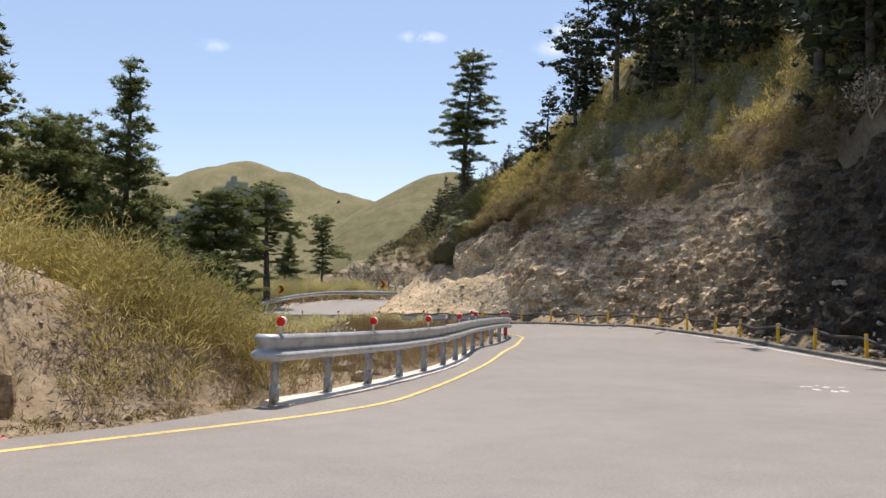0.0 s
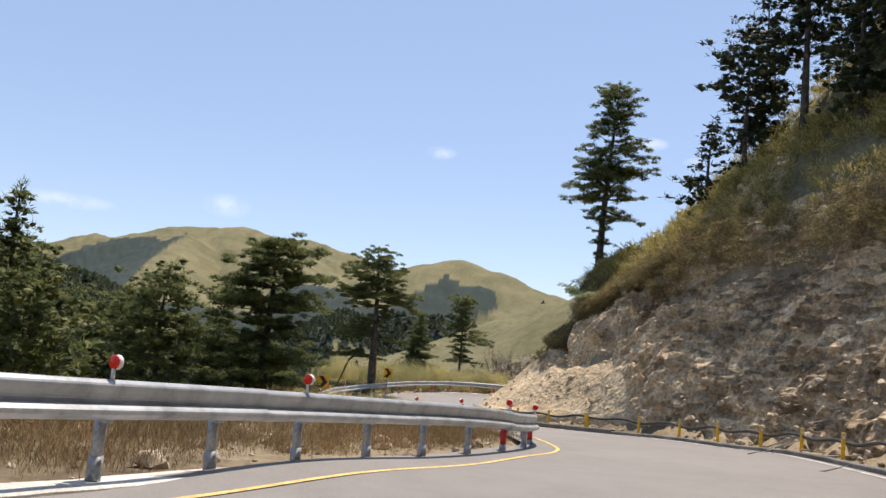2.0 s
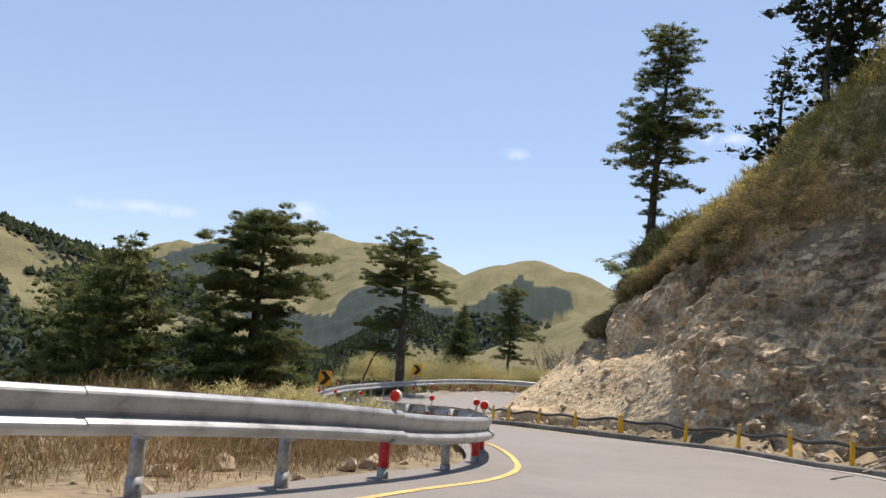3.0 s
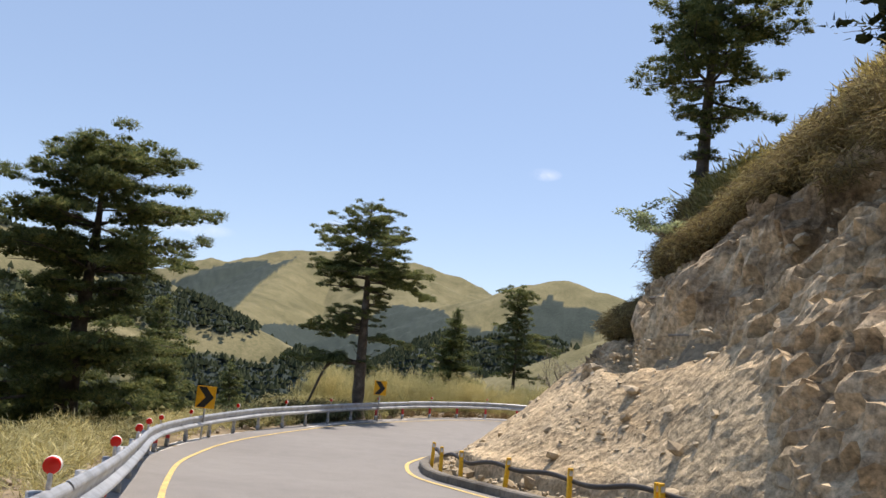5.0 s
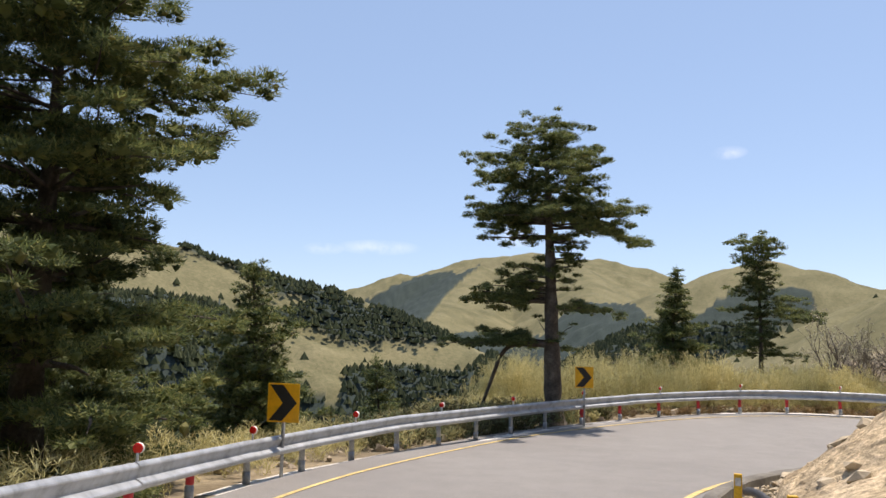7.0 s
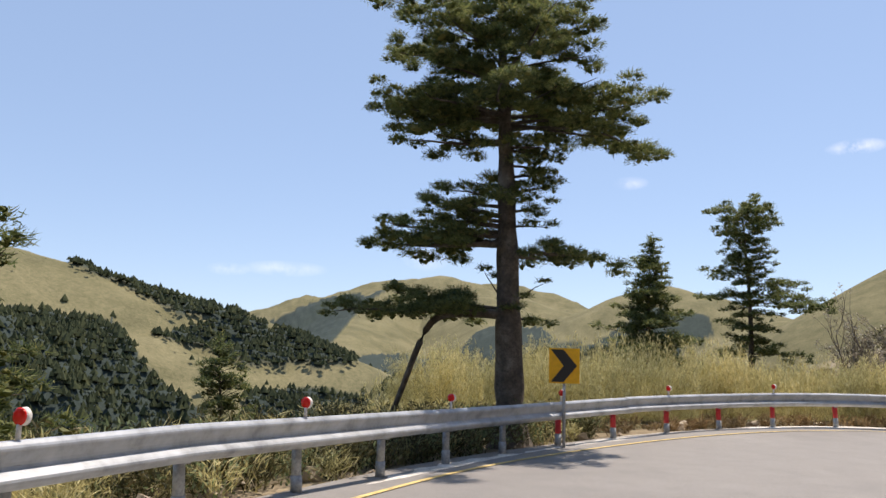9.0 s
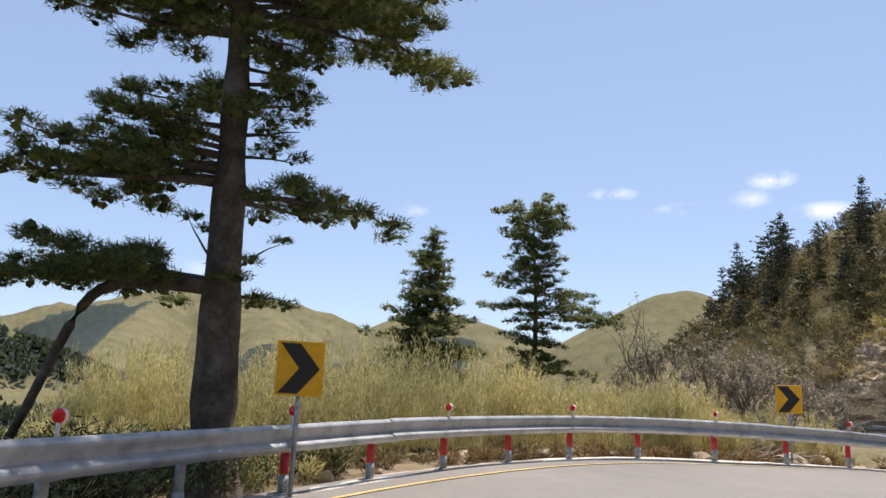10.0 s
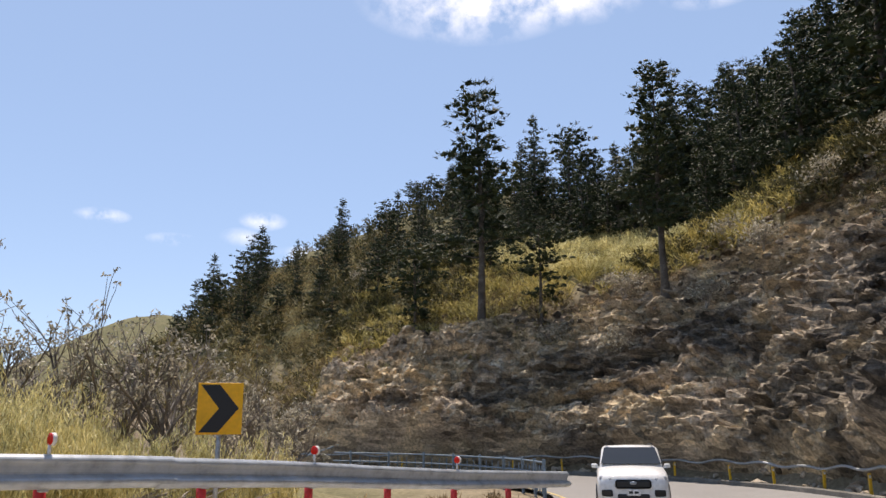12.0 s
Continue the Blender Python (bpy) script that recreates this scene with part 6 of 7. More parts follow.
    grass_clumps("bamboo_grass_verge", x[ok], y[ok], 0.0, (0.4, 1.1), (0.25, 0.55), 170, 0.2, 0.016, M["tall_grass"], "pale bamboo grass behind the guardrail", 6)
    # scrub round the foot of the flat-topped fir
    x, y = rng.uniform(-20.5, -15.9, 620), rng.uniform(64, 77.5, 620)
    dg = to_line(x, y, RAIL, np.zeros((len(RAIL), 1)))[0]
    ok = off_road(x, y, 0.8) & (dg > 0.55) & (dg < 4.0)
    grass_clumps("rail_scrub", x[ok][::2], y[ok][::2], 0.0, (0.5, 1.15), (0.3, 0.7), 130, 0.16, 0.026, M["undergrowth"], "dark scrub behind the guardrail under the fir", 37, 0.5, "undergrowth")
    grass_clumps("pale_scrub", x[ok][1::2], y[ok][1::2], 0.0, (0.4, 1.1), (0.25, 0.6), 70, 0.1, 0.035, M["shrub"], "light green leafy scrub behind the guardrail", 38, 0.6, "undergrowth")
    # tall stand past the second chevron
    k3 = next(i for i in range(k2, len(RAIL)) if RAIL[i, 1] > 89.0)
    x, y, d = scatter(rng, RAIL, False, 1.3, 10.5, 30, k2, k3)
    ok = off_road(x, y, 1.2) & (np.hypot(x + 7.15, y - 87.85) > 1.3) & (np.hypot(x + 15.62, y - 74.6) > 0.7)
    tall_stand("tall_grass", x[ok], y[ok], M["tall_grass"], "tall yellow bamboo grass standing behind the guardrail", (1.8, 2.8), 12, 80, (0.09, 0.2), 0.015, 9)
    x, y, d = scatter(rng, RAIL, False, 0.45, 1.6, 6, k2, len(RAIL))
    ok = off_road(x, y, 0.9)
    grass_clumps("dry_grass_outer", x[ok], y[ok], 0.0, (0.15, 0.5), (0.15, 0.35), 50, 0.26, 0.025, M["dry_grass"], "dry grass tufts along the outer guardrail", 7)
    # hillside above the far wall
    a, b = span(EDGE_R, 84, 121)
    x, y, d = scatter(rng, EDGE_R, True, 5, 19, 22, a, b)
    ok = (to_line(x, y, EDGE_R, SPEC_R)[0] > 4.0) & (steepness(x, y) < 1.3) & (y > 106)
    grass_clumps("bamboo_grass_far", x[ok], y[ok], 0.1, (0.6, 1.5), (0.5, 1.0), 60, 0.55, 0.07, M["bamboo"], "green and yellow bamboo grass above the far wall", 8)
    x, y = rng.uniform(18, 31, 420), rng.uniform(118, 137, 420)
    ok = (np.abs(x - 24.5 + 4.5 * turb(x / 5, y / 5, 3)) < 5.5) & (to_line(x, y, EDGE_R, SPEC_R)[0] > 8)
    grass_clumps("bamboo_grass_patch", x[ok], y[ok], 0.1, (0.9, 1.7), (0.6, 1.1), 110, 0.4, 0.05, M["tall_grass"], "sunlit yellow-green bamboo grass in a gap of the firs", 22)
    # undergrowth between the grass and the woods of the far hill
    a, b = span(EDGE_R, 84, 122)
    x, y, d = scatter(rng, EDGE_R, True, 8, 20, 12, a, b)
    ok = (to_line(x, y, EDGE_R, SPEC_R)[0] > 8.5) & ((x + y > 118) | (d > 10)) & ~((x > 18) & (x < 31) & (y > 118) & (y < 136)) & (turb(x / 5, y / 5, 3) > -0.1)
    grass_clumps("undergrowth_far", x[ok], y[ok], 0.0, (0.8, 2.0), (0.6, 1.2), 90, 0.4, 0.09, M["undergrowth"], "dark tangled undergrowth at the foot of the firs", 18, 0.4, "undergrowth")
    x, y, d = scatter(rng, EDGE_R, True, 10.2, 25, 44, *span(EDGE_R, 80, 108), 1.6)
    ok = to_line(x, y, EDGE_R, SPEC_R)[0] > 10.3
    grass_clumps("brow_scrub_far", x[ok], y[ok], 0.0, (0.7, 1.8), (0.6, 1.3), 90, 0.36, 0.08, M["undergrowth"], "dark scrub along the top of the far wall", 35, 0.4, "undergrowth")
    # scrub holding on to the upper ledges of the far wall
    x, y, d = scatter(rng, EDGE_R, True, 5, 13, 30, *span(EDGE_R, 82, 103))
    ok = (turb(x / 3.5, y / 3.5, 3) > 0.02) & (d > 5.5 + 0.12 * (y - 84))
    grass_clumps("ledge_scrub", x[ok][::2], y[ok][::2], 0.0, (0.4, 1.1), (0.4, 0.9), 80, 0.26, 0.05, M["undergrowth"], "dark scrub on the ledges of the far wall", 41, 0.4, "undergrowth")
    grass_clumps("ledge_grass", x[ok][1::2], y[ok][1::2], 0.0, (0.3, 0.9), (0.3, 0.7), 70, 0.26, 0.03, M["brush"], "dry grass on the ledges of the far wall", 42, 0.4)
    x, y, d = scatter(rng, EDGE_R, True, 14, 46, 16, *span(EDGE_R, 104, 127))
    ok = (to_line(x, y, EDGE_R, SPEC_R)[0] > 12) & ~((x > 18) & (x < 31) & (y > 118) & (y < 136)) & (turb(x / 6, y / 6, 3) > -0.35)
    grass_clumps("undergrowth_high", x[ok], y[ok], 0.0, (0.9, 2.2), (0.9, 1.7), 70, 0.5, 0.12, M["undergrowth"], "dark scrub between the firs on the hill", 20, 0.4, "undergrowth")
    x, y = rng.uniform(-8, 18, 1500), rng.uniform(116, 152, 1500)
    ok = (to_line(x, y, EDGE_R, SPEC_R)[0] > 5) & (x > -4 - 0.2 * (y - 120))
    grass_clumps("bamboo_grass_low", x[ok], y[ok], 0.0, (0.5, 1.3), (0.6, 1.2), 45, 0.4, 0.055, M["brush"], "brown and yellow scrub grass on the low hillside", 21, 0.5)
    x, y, d = scatter(rng, EDGE_R, True, 3, 14, 10, *span(EDGE_R, 108, 127))
    ok = (to_line(x, y, EDGE_R, SPEC_R)[0] > 3) & (x < 8)
    grass_clumps("undergrowth_low", x[ok], y[ok], 0.0, (0.4, 1.1), (0.4, 0.9), 90, 0.3, 0.05, M["undergrowth"], "brown and olive shrubs on the low slope", 19, 0.4, "undergrowth")


def tall_stand(name, x, y, material, label, tall, k, leaves, length, width, seed):
    """Upright tall grass: stems with leaves all the way up."""
    rng = np.random.RandomState(seed)
    z = at_height(x, y)
    n = len(x)
    base = np.repeat(np.stack([x, y, z], 1), k, 0)
    base[:, :2] += rng.normal(0, 0.22, (n * k, 2))
    bush = 0.68 + 0.55 * vnoise(x / 1.2, y / 1.2)
    h = np.repeat(rng.uniform(*tall, n) * np.minimum(bush, 1.15) * np.interp(y, [84, 90], [1.0, 0.72]), k) * rng.uniform(0.75, 1.1, n * k)
    lean = rng.normal(0, 0.1, (n * k, 2))
    t = rng.uniform(0.1, 1.0, (n * k, leaves)) ** 0.8
    C = np.repeat(base, leaves, 0)
    hh = np.repeat(h, leaves) * t.ravel()
    C[:, :2] += np.repeat(lean, leaves, 0) * hh[:, None] + rng.normal(0, 0.05, (len(C), 2))
    C[:, 2] += hh
    D = rng.normal(0, 0.34, (len(C), 3)) + np.array([0, 0, 0.85])
    D /= np.linalg.norm(D, axis=1)[:, None]
    L = rng.uniform(*length, len(C))
    ob = new(name, blades_mesh(name, C, D, L, np.full(len(C), width), material, rng))
    tagged(ob, label, "grass", kind="stuff")


build_grass()


# ---------------------------------------------------------------- shrubs and dead wood
def twig_tree(seed, height, spread, levels=3, thick=0.05, gnarl=0.25, kids=3, tilt=0.55):
    """Branch tubes of a bare shrub, and their tips."""
    rng = np.random.RandomState(seed)
    tubes, tips = [], []

    def grow(p, d, ln, r, lev):
        n = 5
        pts = [p]
        for k in range(n):
            d = d + rng.normal(0, gnarl * 0.4, 3) + np.array([0, 0, 0.05])
            d = d / np.linalg.norm(d)
            pts.append(pts[-1] + d * ln / n)
        tubes.append(tube_arrays(np.array(pts), np.linspace(r, r * 0.55, n + 1), 5))
        if lev == 0:
            tips.append((pts[-1], d))
            return
        for k in range(kids + (rng.rand() < 0.4)):
            q = pts[rng.randint(2, n + 1)]
            e = d + rng.normal(0, tilt, 3) * np.array([spread, spread, 0.6])
            grow(q, e / np.linalg.norm(e), ln * rng.uniform(0.5, 0.8), r * 0.5, lev - 1)

    for k in range(2 if levels > 2 else 3):
        d0 = np.array([rng.normal(0, 0.25 * spread), rng.normal(0, 0.25 * spread), 1.0])
        grow(np.zeros(3), d0 / np.linalg.norm(d0), height * 0.42, thick, levels)
    return join_arrays(tubes), tips


def bare_shrub(x, y, height, seed, turn=0):
    (V, F), tips = twig_tree(seed, height * 0.8, 0.95, 3, 0.07, 0.22, 3, 0.45)
    ob = thing("bare_shrub", "leafless grey shrub with a few dry seed heads above the grass", "shrub", pose(x, y, float(at_height([x], [y])[0]) - 0.1, 0, 0, turn), "bare shrubs by the third chevron")
    child("branchwork", mesh_from("branchwork", V, F, M["twig"], True), ob)
    rng = np.random.RandomState(seed)
    C = np.concatenate([p + rng.normal(0, 0.05, (6, 3)) for p, d in tips])
    D = rng.normal(0, 1, C.shape)
    D /= np.linalg.norm(D, axis=1)[:, None]
    child("seed_tuft", blades_mesh("seed_tuft", C, D, np.full(len(C), 0.12), np.full(len(C), 0.045), M["pale_shrub"], rng), ob, "dry pale seed heads")["kind"] = "stuff"


for k, (x, y, h) in enumerate([(-9.6, 93.5, 6.6), (-8.2, 92.6, 6.2), (-10.9, 93.6, 6.2), (-7.3, 92.9, 7.0), (-11.6, 95.0, 6.0), (-7.9, 94.8, 6.4), (-6.2, 94.5, 5.0), (-9.0, 95.4, 6.4), (-5.2, 96.0, 4.6), (-10.2, 92.4, 5.2), (-4.4, 98.0, 4.4), (-6.8, 97.2, 5.2), (-3.2, 101.5, 4.4), (-5.4, 100.2, 4.6)]):
    bare_shrub(x, y, h, 200 + k, k * 47)


def leafy_shrub(name, label, at, radius, seed, material, tilt=(0, 0, 0), flat=0.6, count=1800, leaf=(0.12, 0.05), height=1.0, group=""):
    """A shrub: bent stem and branches, leaves gathered at the branch ends."""
    rng = np.random.RandomState(seed)
    (V, F), tips = twig_tree(seed, height, 1.3, 2, 0.06, 0.35, 4, 0.8)
    ob = thing(name, label, "shrub", Matrix.Translation(at) @ Euler([radians(a) for a in tilt]).to_matrix().to_4x4(), group)
    child("branchwork", mesh_from("branchwork", V, F, M["deadwood"], True), ob)
    P = np.array([p for p, d in tips])
    i = rng.randint(0, len(P), count)
    C = P[i] + rng.normal(0, 1, (count, 3)) * np.array([radius, radius, radius * flat]) * 0.3
    D = rng.normal(0, 0.6, (count, 3)) + np.array([0, 0, 0.4])
    D /= np.linalg.norm(D, axis=1)[:, None]
    child("leaves", blades_mesh("leaves", C, D, leaf[0] * rng.uniform(0.6, 1.3, count), np.full(count, leaf[1]), M[material], rng), ob)
    return ob


# the crooked small tree that leans out from the spur
def crooked_tree():
    rng = np.random.RandomState(301)
    ob = thing("crooked_tree", "small crooked broadleaf tree leaning out over the rockfall", "tree")
    stem = smooth_line([(2.9, 58.8, 1.5), (2.0, 59.0, 2.7), (1.5, 59.2, 2.85), (1.0, 59.4, 3.05), (0.55, 59.6, 3.4), (0.25, 59.7, 3.75)], 0.1)
    tubes = [tube_arrays(stem, np.linspace(0.09, 0.03, len(stem)), 7)]
    C, D, L, W = [], [], [], []
    for k in range(16):
        st = stem[int(len(stem) * rng.uniform(0.55, 0.98))]
        az, ln = rng.uniform(0, 6.28), rng.uniform(0.5, 1.1)
        ll = limb_line(rng, st, az, ln, rng.uniform(0.3, 0.9), 0.2, 0.1)
        tubes.append(tube_arrays(ll, np.linspace(0.03, 0.008, len(ll)), 5))
        for q in (0.6, 1.0):
            c = ll[int((len(ll) - 1) * q)]
            for lst, v in zip((C, D, L, W), pad_blades(rng, c, (math.cos(az), math.sin(az), 0.2), 0.3, 80, 0.1, 0.045, 0.45)):
                lst.append(v)
    V, F = join_arrays(tubes)
    child("trunk", mesh_from("trunk", V, F, M["deadwood"], True), ob, "grey crooked stem")
    child("crown", blades_mesh("crown", np.concatenate(C), np.concatenate(D), np.concatenate(L), np.concatenate(W), M["pale_leaf"], rng), ob, "flat grey-green crown")


crooked_tree()
# pale-leaved shrubs on the slopes
for k, (x, y) in enumerate([(15.9, 29.5), (15.5, 117.5), (20.5, 109.5), (22.5, 107), (17.5, 113.5), (8.8, 122.0), (25, 104.5), (19, 115), (24, 111.5), (26, 101), (27.5, 97.5), (32.7, 134.5), (17.7, 143.3), (9.6, 140.2)]):
    z = float(at_height([x], [y])[0])
    leafy_shrub("pale_shrub", "pale flowering shrub on the steep slope", (x, y, z), 1.1, 320 + k, "pale_shrub", (0, 0, k * 50), 0.5, 700, (0.2, 0.09), 2.2, "pale shrubs on the slopes")
leafy_shrub("pale_shrub", "white flowering shrub behind the guardrail", (-2.6, 22.0, float(at_height([-2.6], [22.0])[0])), 0.6, 341, "pale_shrub", (0, 0, 0), 0.5, 500, (0.1, 0.05), 1.0)


def dead_pile(x, y, seed, count, length, label, slope=0.0, spread=(0.9, 0.6)):
    rng = np.random.RandomState(seed)
    pile = thing("brushwood", label, "branches")
    for k in range(count):
        bx, by = x + rng.normal(0, spread[0]), y + rng.normal(0, spread[1])
        z0 = float(at_height([bx], [by])[0]) + rng.uniform(0.02, 0.35)
        a = rng.uniform(-0.5, 0.9)
        ln = length * rng.uniform(0.4, 1.2)
        t = np.linspace(0, 1, 6)[:, None]
        p = np.array([bx, by, z0]) + t * ln * np.array([math.cos(a), math.sin(a), rng.uniform(-0.05, 0.4)]) + np.sin(t * 3 + k) * rng.normal(0, 0.06, 3)
        V, F = tube_arrays(p, np.linspace(0.03, 0.008, 6) * rng.uniform(0.6, 1.5), 5)
        child("branch", mesh_from("branch", V, F, M["deadwood"], True), pile)
    return pile


dead_pile(-8.3, 88.9, 1, 60, 1.3, "heap of bleached dead branches beside the chevron sign")
dead_pile(3.0, 58.2, 2, 46, 1.6, "dead roots and branches hanging under the brow", spread=(1.3, 0.9))
dead_pile(1.8, 60.6, 4, 34, 1.4, "broken grey roots at the edge of the rockfall", spread=(0.9, 0.9))
dead_pile(9.6, 41.5, 3, 30, 1.0, "dry twigs caught at the foot of the wall", spread=(0.5, 3.0))


def boulder(x, y, size, seed, material, label):
    bm = bmesh.new()
    bmesh.ops.create_icosphere(bm, subdivisions=3, radius=1)
    for v in bm.verts:
        n = noise.fractal(v.co * 1.1 + Vector((seed * 3.1, 0, 0)), 0.8, 2.0, 4)
        v.co *= 1 + 0.35 * n
        v.co = Vector((v.co.x * size[0], v.co.y * size[1], v.co.z * size[2]))
    me = mesh_of("boulder", bm, material)
    ob = new("boulder", me)
    ob.matrix_basis = pose(x, y, float(at_height([x], [y])[0]) + size[2] * 0.35, 0, 0, seed * 40)
    return tagged(ob, label, "boulder", "boulders behind the guardrail")


for k, (x, y, s) in enumerate([(-7.2, 87.9, 0.45), (-6.3, 88.9, 0.4), (-9.6, 86.9, 0.25), (-11.2, 86.6, 0.3), (-13.3, 84.3, 0.28), (-14.9, 80.6, 0.2), (-0.2, 27.5, 0.3), (-1.2, 26.0, 0.22), (-0.9, 23.2, 0.25), (0.2, 30.6, 0.25), (-2.0, 29.0, 0.35)]):
    boulder(x, y, (s, s * 0.8, s * 0.6), k + 1, M["stone"], "pale weathered boulder in the dry grass")


# ---------------------------------------------------------------- the steel fence past the guardrail
def build_fence():
    i, j = span(EDGE_L, 97.0, 112.5, lo=140)
    line = dense(EDGE_L[i:j + 1], 0.25)
    o = outward(line, False)
    s = np.concatenate([[0], np.cumsum(np.linalg.norm(np.diff(line[:, :2], axis=0), axis=1))])
    fence = thing("steel_fence", "blue-grey painted steel fence on the outer edge of the road", "fence")
    post_me = mesh_of("post", (lambda b: (box(b, (0.09, 0.09, 1.35), (0, 0, 0.5), bevel=0.008), b)[1])(bmesh.new()), M["blue_steel"])
    bar_me = mesh_of("baluster", (lambda b: (box(b, (0.03, 0.03, 0.85), (0, 0, 0.55)), b)[1])(bmesh.new()), M["blue_steel"])
    for k in range(int(s[-1] / 2.0) + 1):
        q = [np.interp(k * 2.0, s, (line + o * 0.6)[:, c]) for c in range(3)]
        child("post", post_me, fence, at=Matrix.Translation(q))
    for k in range(int(s[-1] / 0.5) + 1):
        if k % 4 == 0:
            continue
        q = [np.interp(k * 0.5, s, (line + o * 0.6)[:, c]) for c in range(3)]
        child("baluster", bar_me, fence, at=Matrix.Translation(q))
    for h in (0.35, 0.72, 1.08):
        V, F = tube_arrays(line + o * 0.6 + np.array([0, 0, h]), np.full(len(line), 0.035), 6)
        child("bar", mesh_from("bar", V, F, M["blue_steel"], True), fence)
    # sloping brace at the far end
    e, oe = line[-1] + o[-1] * 0.6, line[-1] - line[-3]
    oe = oe / np.linalg.norm(oe)
    V, F = tube_arrays(np.array([e + np.array([0, 0, 1.35]), e + oe * 2.0 + np.array([0, 0, 0.7]), e + oe * 3.4 + np.array([0, 0, 0.1])]), np.full(3, 0.04), 6)
    child("brace", mesh_from("brace", V, F, M["blue_steel"], True), fence)


build_fence()


# ---------------------------------------------------------------- the white car
def loft(rings, closed_ends=True):
    R = np.asarray(rings, float)
    n, k = R.shape[:2]
    i, j = np.meshgrid(np.arange(n - 1), np.arange(k), indexing="ij")
    j2 = (j + 1) % k
    F = np.stack([i * k + j, i * k + j2, (i + 1) * k + j2, (i + 1) * k + j], -1).reshape(-1, 4)
    bm = bmesh.new()
    vs = [bm.verts.new(v) for v in R.reshape(-1, 3)]
    for f in F:
        bm.faces.new([vs[a] for a in f])
    if closed_ends:
        bm.faces.new([vs[a] for a in range(k)][::-1])
        bm.faces.new([vs[(n - 1) * k + a] for a in range(k)])
    bmesh.ops.recalc_face_normals(bm, faces=bm.faces)
    return bm


def car_ring(y, pts):
    """A mirrored cross-section at y: half points (x, z) from the bottom centre up to the top centre."""
    right = [(x, y, z) for x, z in pts]
    left = [(-x, y, z) for x, z in pts[::-1] if x > 1e-6]
    return right + left


def build_car(x, y, z, yaw):
    car = thing("car", "white sport utility car with dark glass, facing along the road", "car", pose(x, y, z, 0, 0, yaw))
    # front at -y; lower body
    rings = []
    for yy, w, z0, zb, zt in [(-2.24, 0.66, 0.34, 0.62, 0.78), (-2.2, 0.82, 0.26, 0.68, 0.88), (-2.0, 0.9, 0.22, 0.82, 0.98), (-1.55, 0.915, 0.22, 0.92, 1.06), (-1.05, 0.92, 0.22, 0.97, 1.12), (0.0, 0.92, 0.22, 1.0, 1.12), (1.3, 0.92, 0.22, 1.02, 1.14), (1.95, 0.9, 0.26, 1.02, 1.14), (2.25, 0.8, 0.32, 0.9, 1.08)]:
        rings.append(car_ring(yy, [(0, z0), (w * 0.9, z0), (w, z0 + 0.12), (w, (z0 + zb) / 2), (w * 0.985, zb), (w * 0.9, zt - 0.03), (w * 0.55, zt), (0, zt + 0.015)]))
    part("body", loft(rings), M["car_white"], car, "glossy white bodywork", True)
    # cabin
    rings = []
    for yy, w, zt in [(-0.98, 0.8, 1.14), (-0.72, 0.8, 1.3), (-0.3, 0.76, 1.6), (0.1, 0.74, 1.66), (0.9, 0.73, 1.66), (1.6, 0.72, 1.58), (2.05, 0.76, 1.2)]:
        zl = 1.06
        rings.append(car_ring(yy, [(0, zl), (0.84, zl), (0.5 * (0.84 + w), 0.5 * (zl + zt)), (w, zt - 0.05), (w * 0.9, zt), (0, zt + 0.02)]))
    cabin = part("cabin", loft(rings), M["car_white"], car, "white roof and pillars", True)
    # windscreen, side glass
    bm = bmesh.new()
    vs = [bm.verts.new(v) for v in ((-0.79, -1.01, 1.17), (0.79, -1.01, 1.17), (0.69, -0.34, 1.6), (-0.69, -0.34, 1.6))]
    bm.faces.new(vs)
    r = bmesh.ops.extrude_face_region(bm, geom=bm.faces[:])
    bmesh.ops.translate(bm, vec=(0, -0.02, 0.012), verts=[v for v in r["geom"] if isinstance(v, bmesh.types.BMVert)])
    bmesh.ops.recalc_face_normals(bm, faces=bm.faces)
    part("windscreen", bm, M["car_glass"], cabin, "dark windscreen")
    for sx in (-1, 1):
        bm = bmesh.new()
        vs = [bm.verts.new(v) for v in ((sx * 0.845, -0.75, 1.12), (sx * 0.845, 1.7, 1.14), (sx * 0.76, 1.5, 1.56), (sx * 0.775, -0.1, 1.58))]
        bm.faces.new(vs)
        r = bmesh.ops.extrude_face_region(bm, geom=bm.faces[:])
        bmesh.ops.translate(bm, vec=(sx * 0.015, 0, 0), verts=[v for v in r["geom"] if isinstance(v, bmesh.types.BMVert)])
        bmesh.ops.recalc_face_normals(bm, faces=bm.faces)
        part("side_window", bm, M["car_glass"], cabin, "dark side glass")
        bm = bmesh.new()
        box(bm, (0.17, 0.1, 0.12), (sx * 0.97, -0.68, 1.12), bevel=0.03)
        box(bm, (0.1, 0.04, 0.04), (sx * 0.9, -0.72, 1.08))
        part("mirror", bm, M["car_white"], car, "white door mirror")
        bm = bmesh.new()
        box(bm, (0.34, 0.1, 0.12), (sx * 0.68, -2.13, 0.82), (0, sx * -10, sx * 24), 0.03)
        part("headlight", bm, M["car_lamp"], car, "clear headlamp")
        bm = bmesh.new()
        box(bm, (0.3, 0.06, 0.17), (sx * 0.66, -2.235, 0.48), (0, 0, sx * 16), 0.03)
        part("fog_lamp_housing", bm, M["black"], car, "black fog lamp recess")
        bm = bmesh.new()
        box(bm, (0.05, 1.7, 0.04), (sx * 0.62, 0.6, 1.71), bevel=0.015)
        part("roof_rail", bm, M["black"], car, "black roof rail")
        for yy in (-1.4, 1.35):
            w = thing_wheel(car, sx * 0.83, yy)
    bm = bmesh.new()
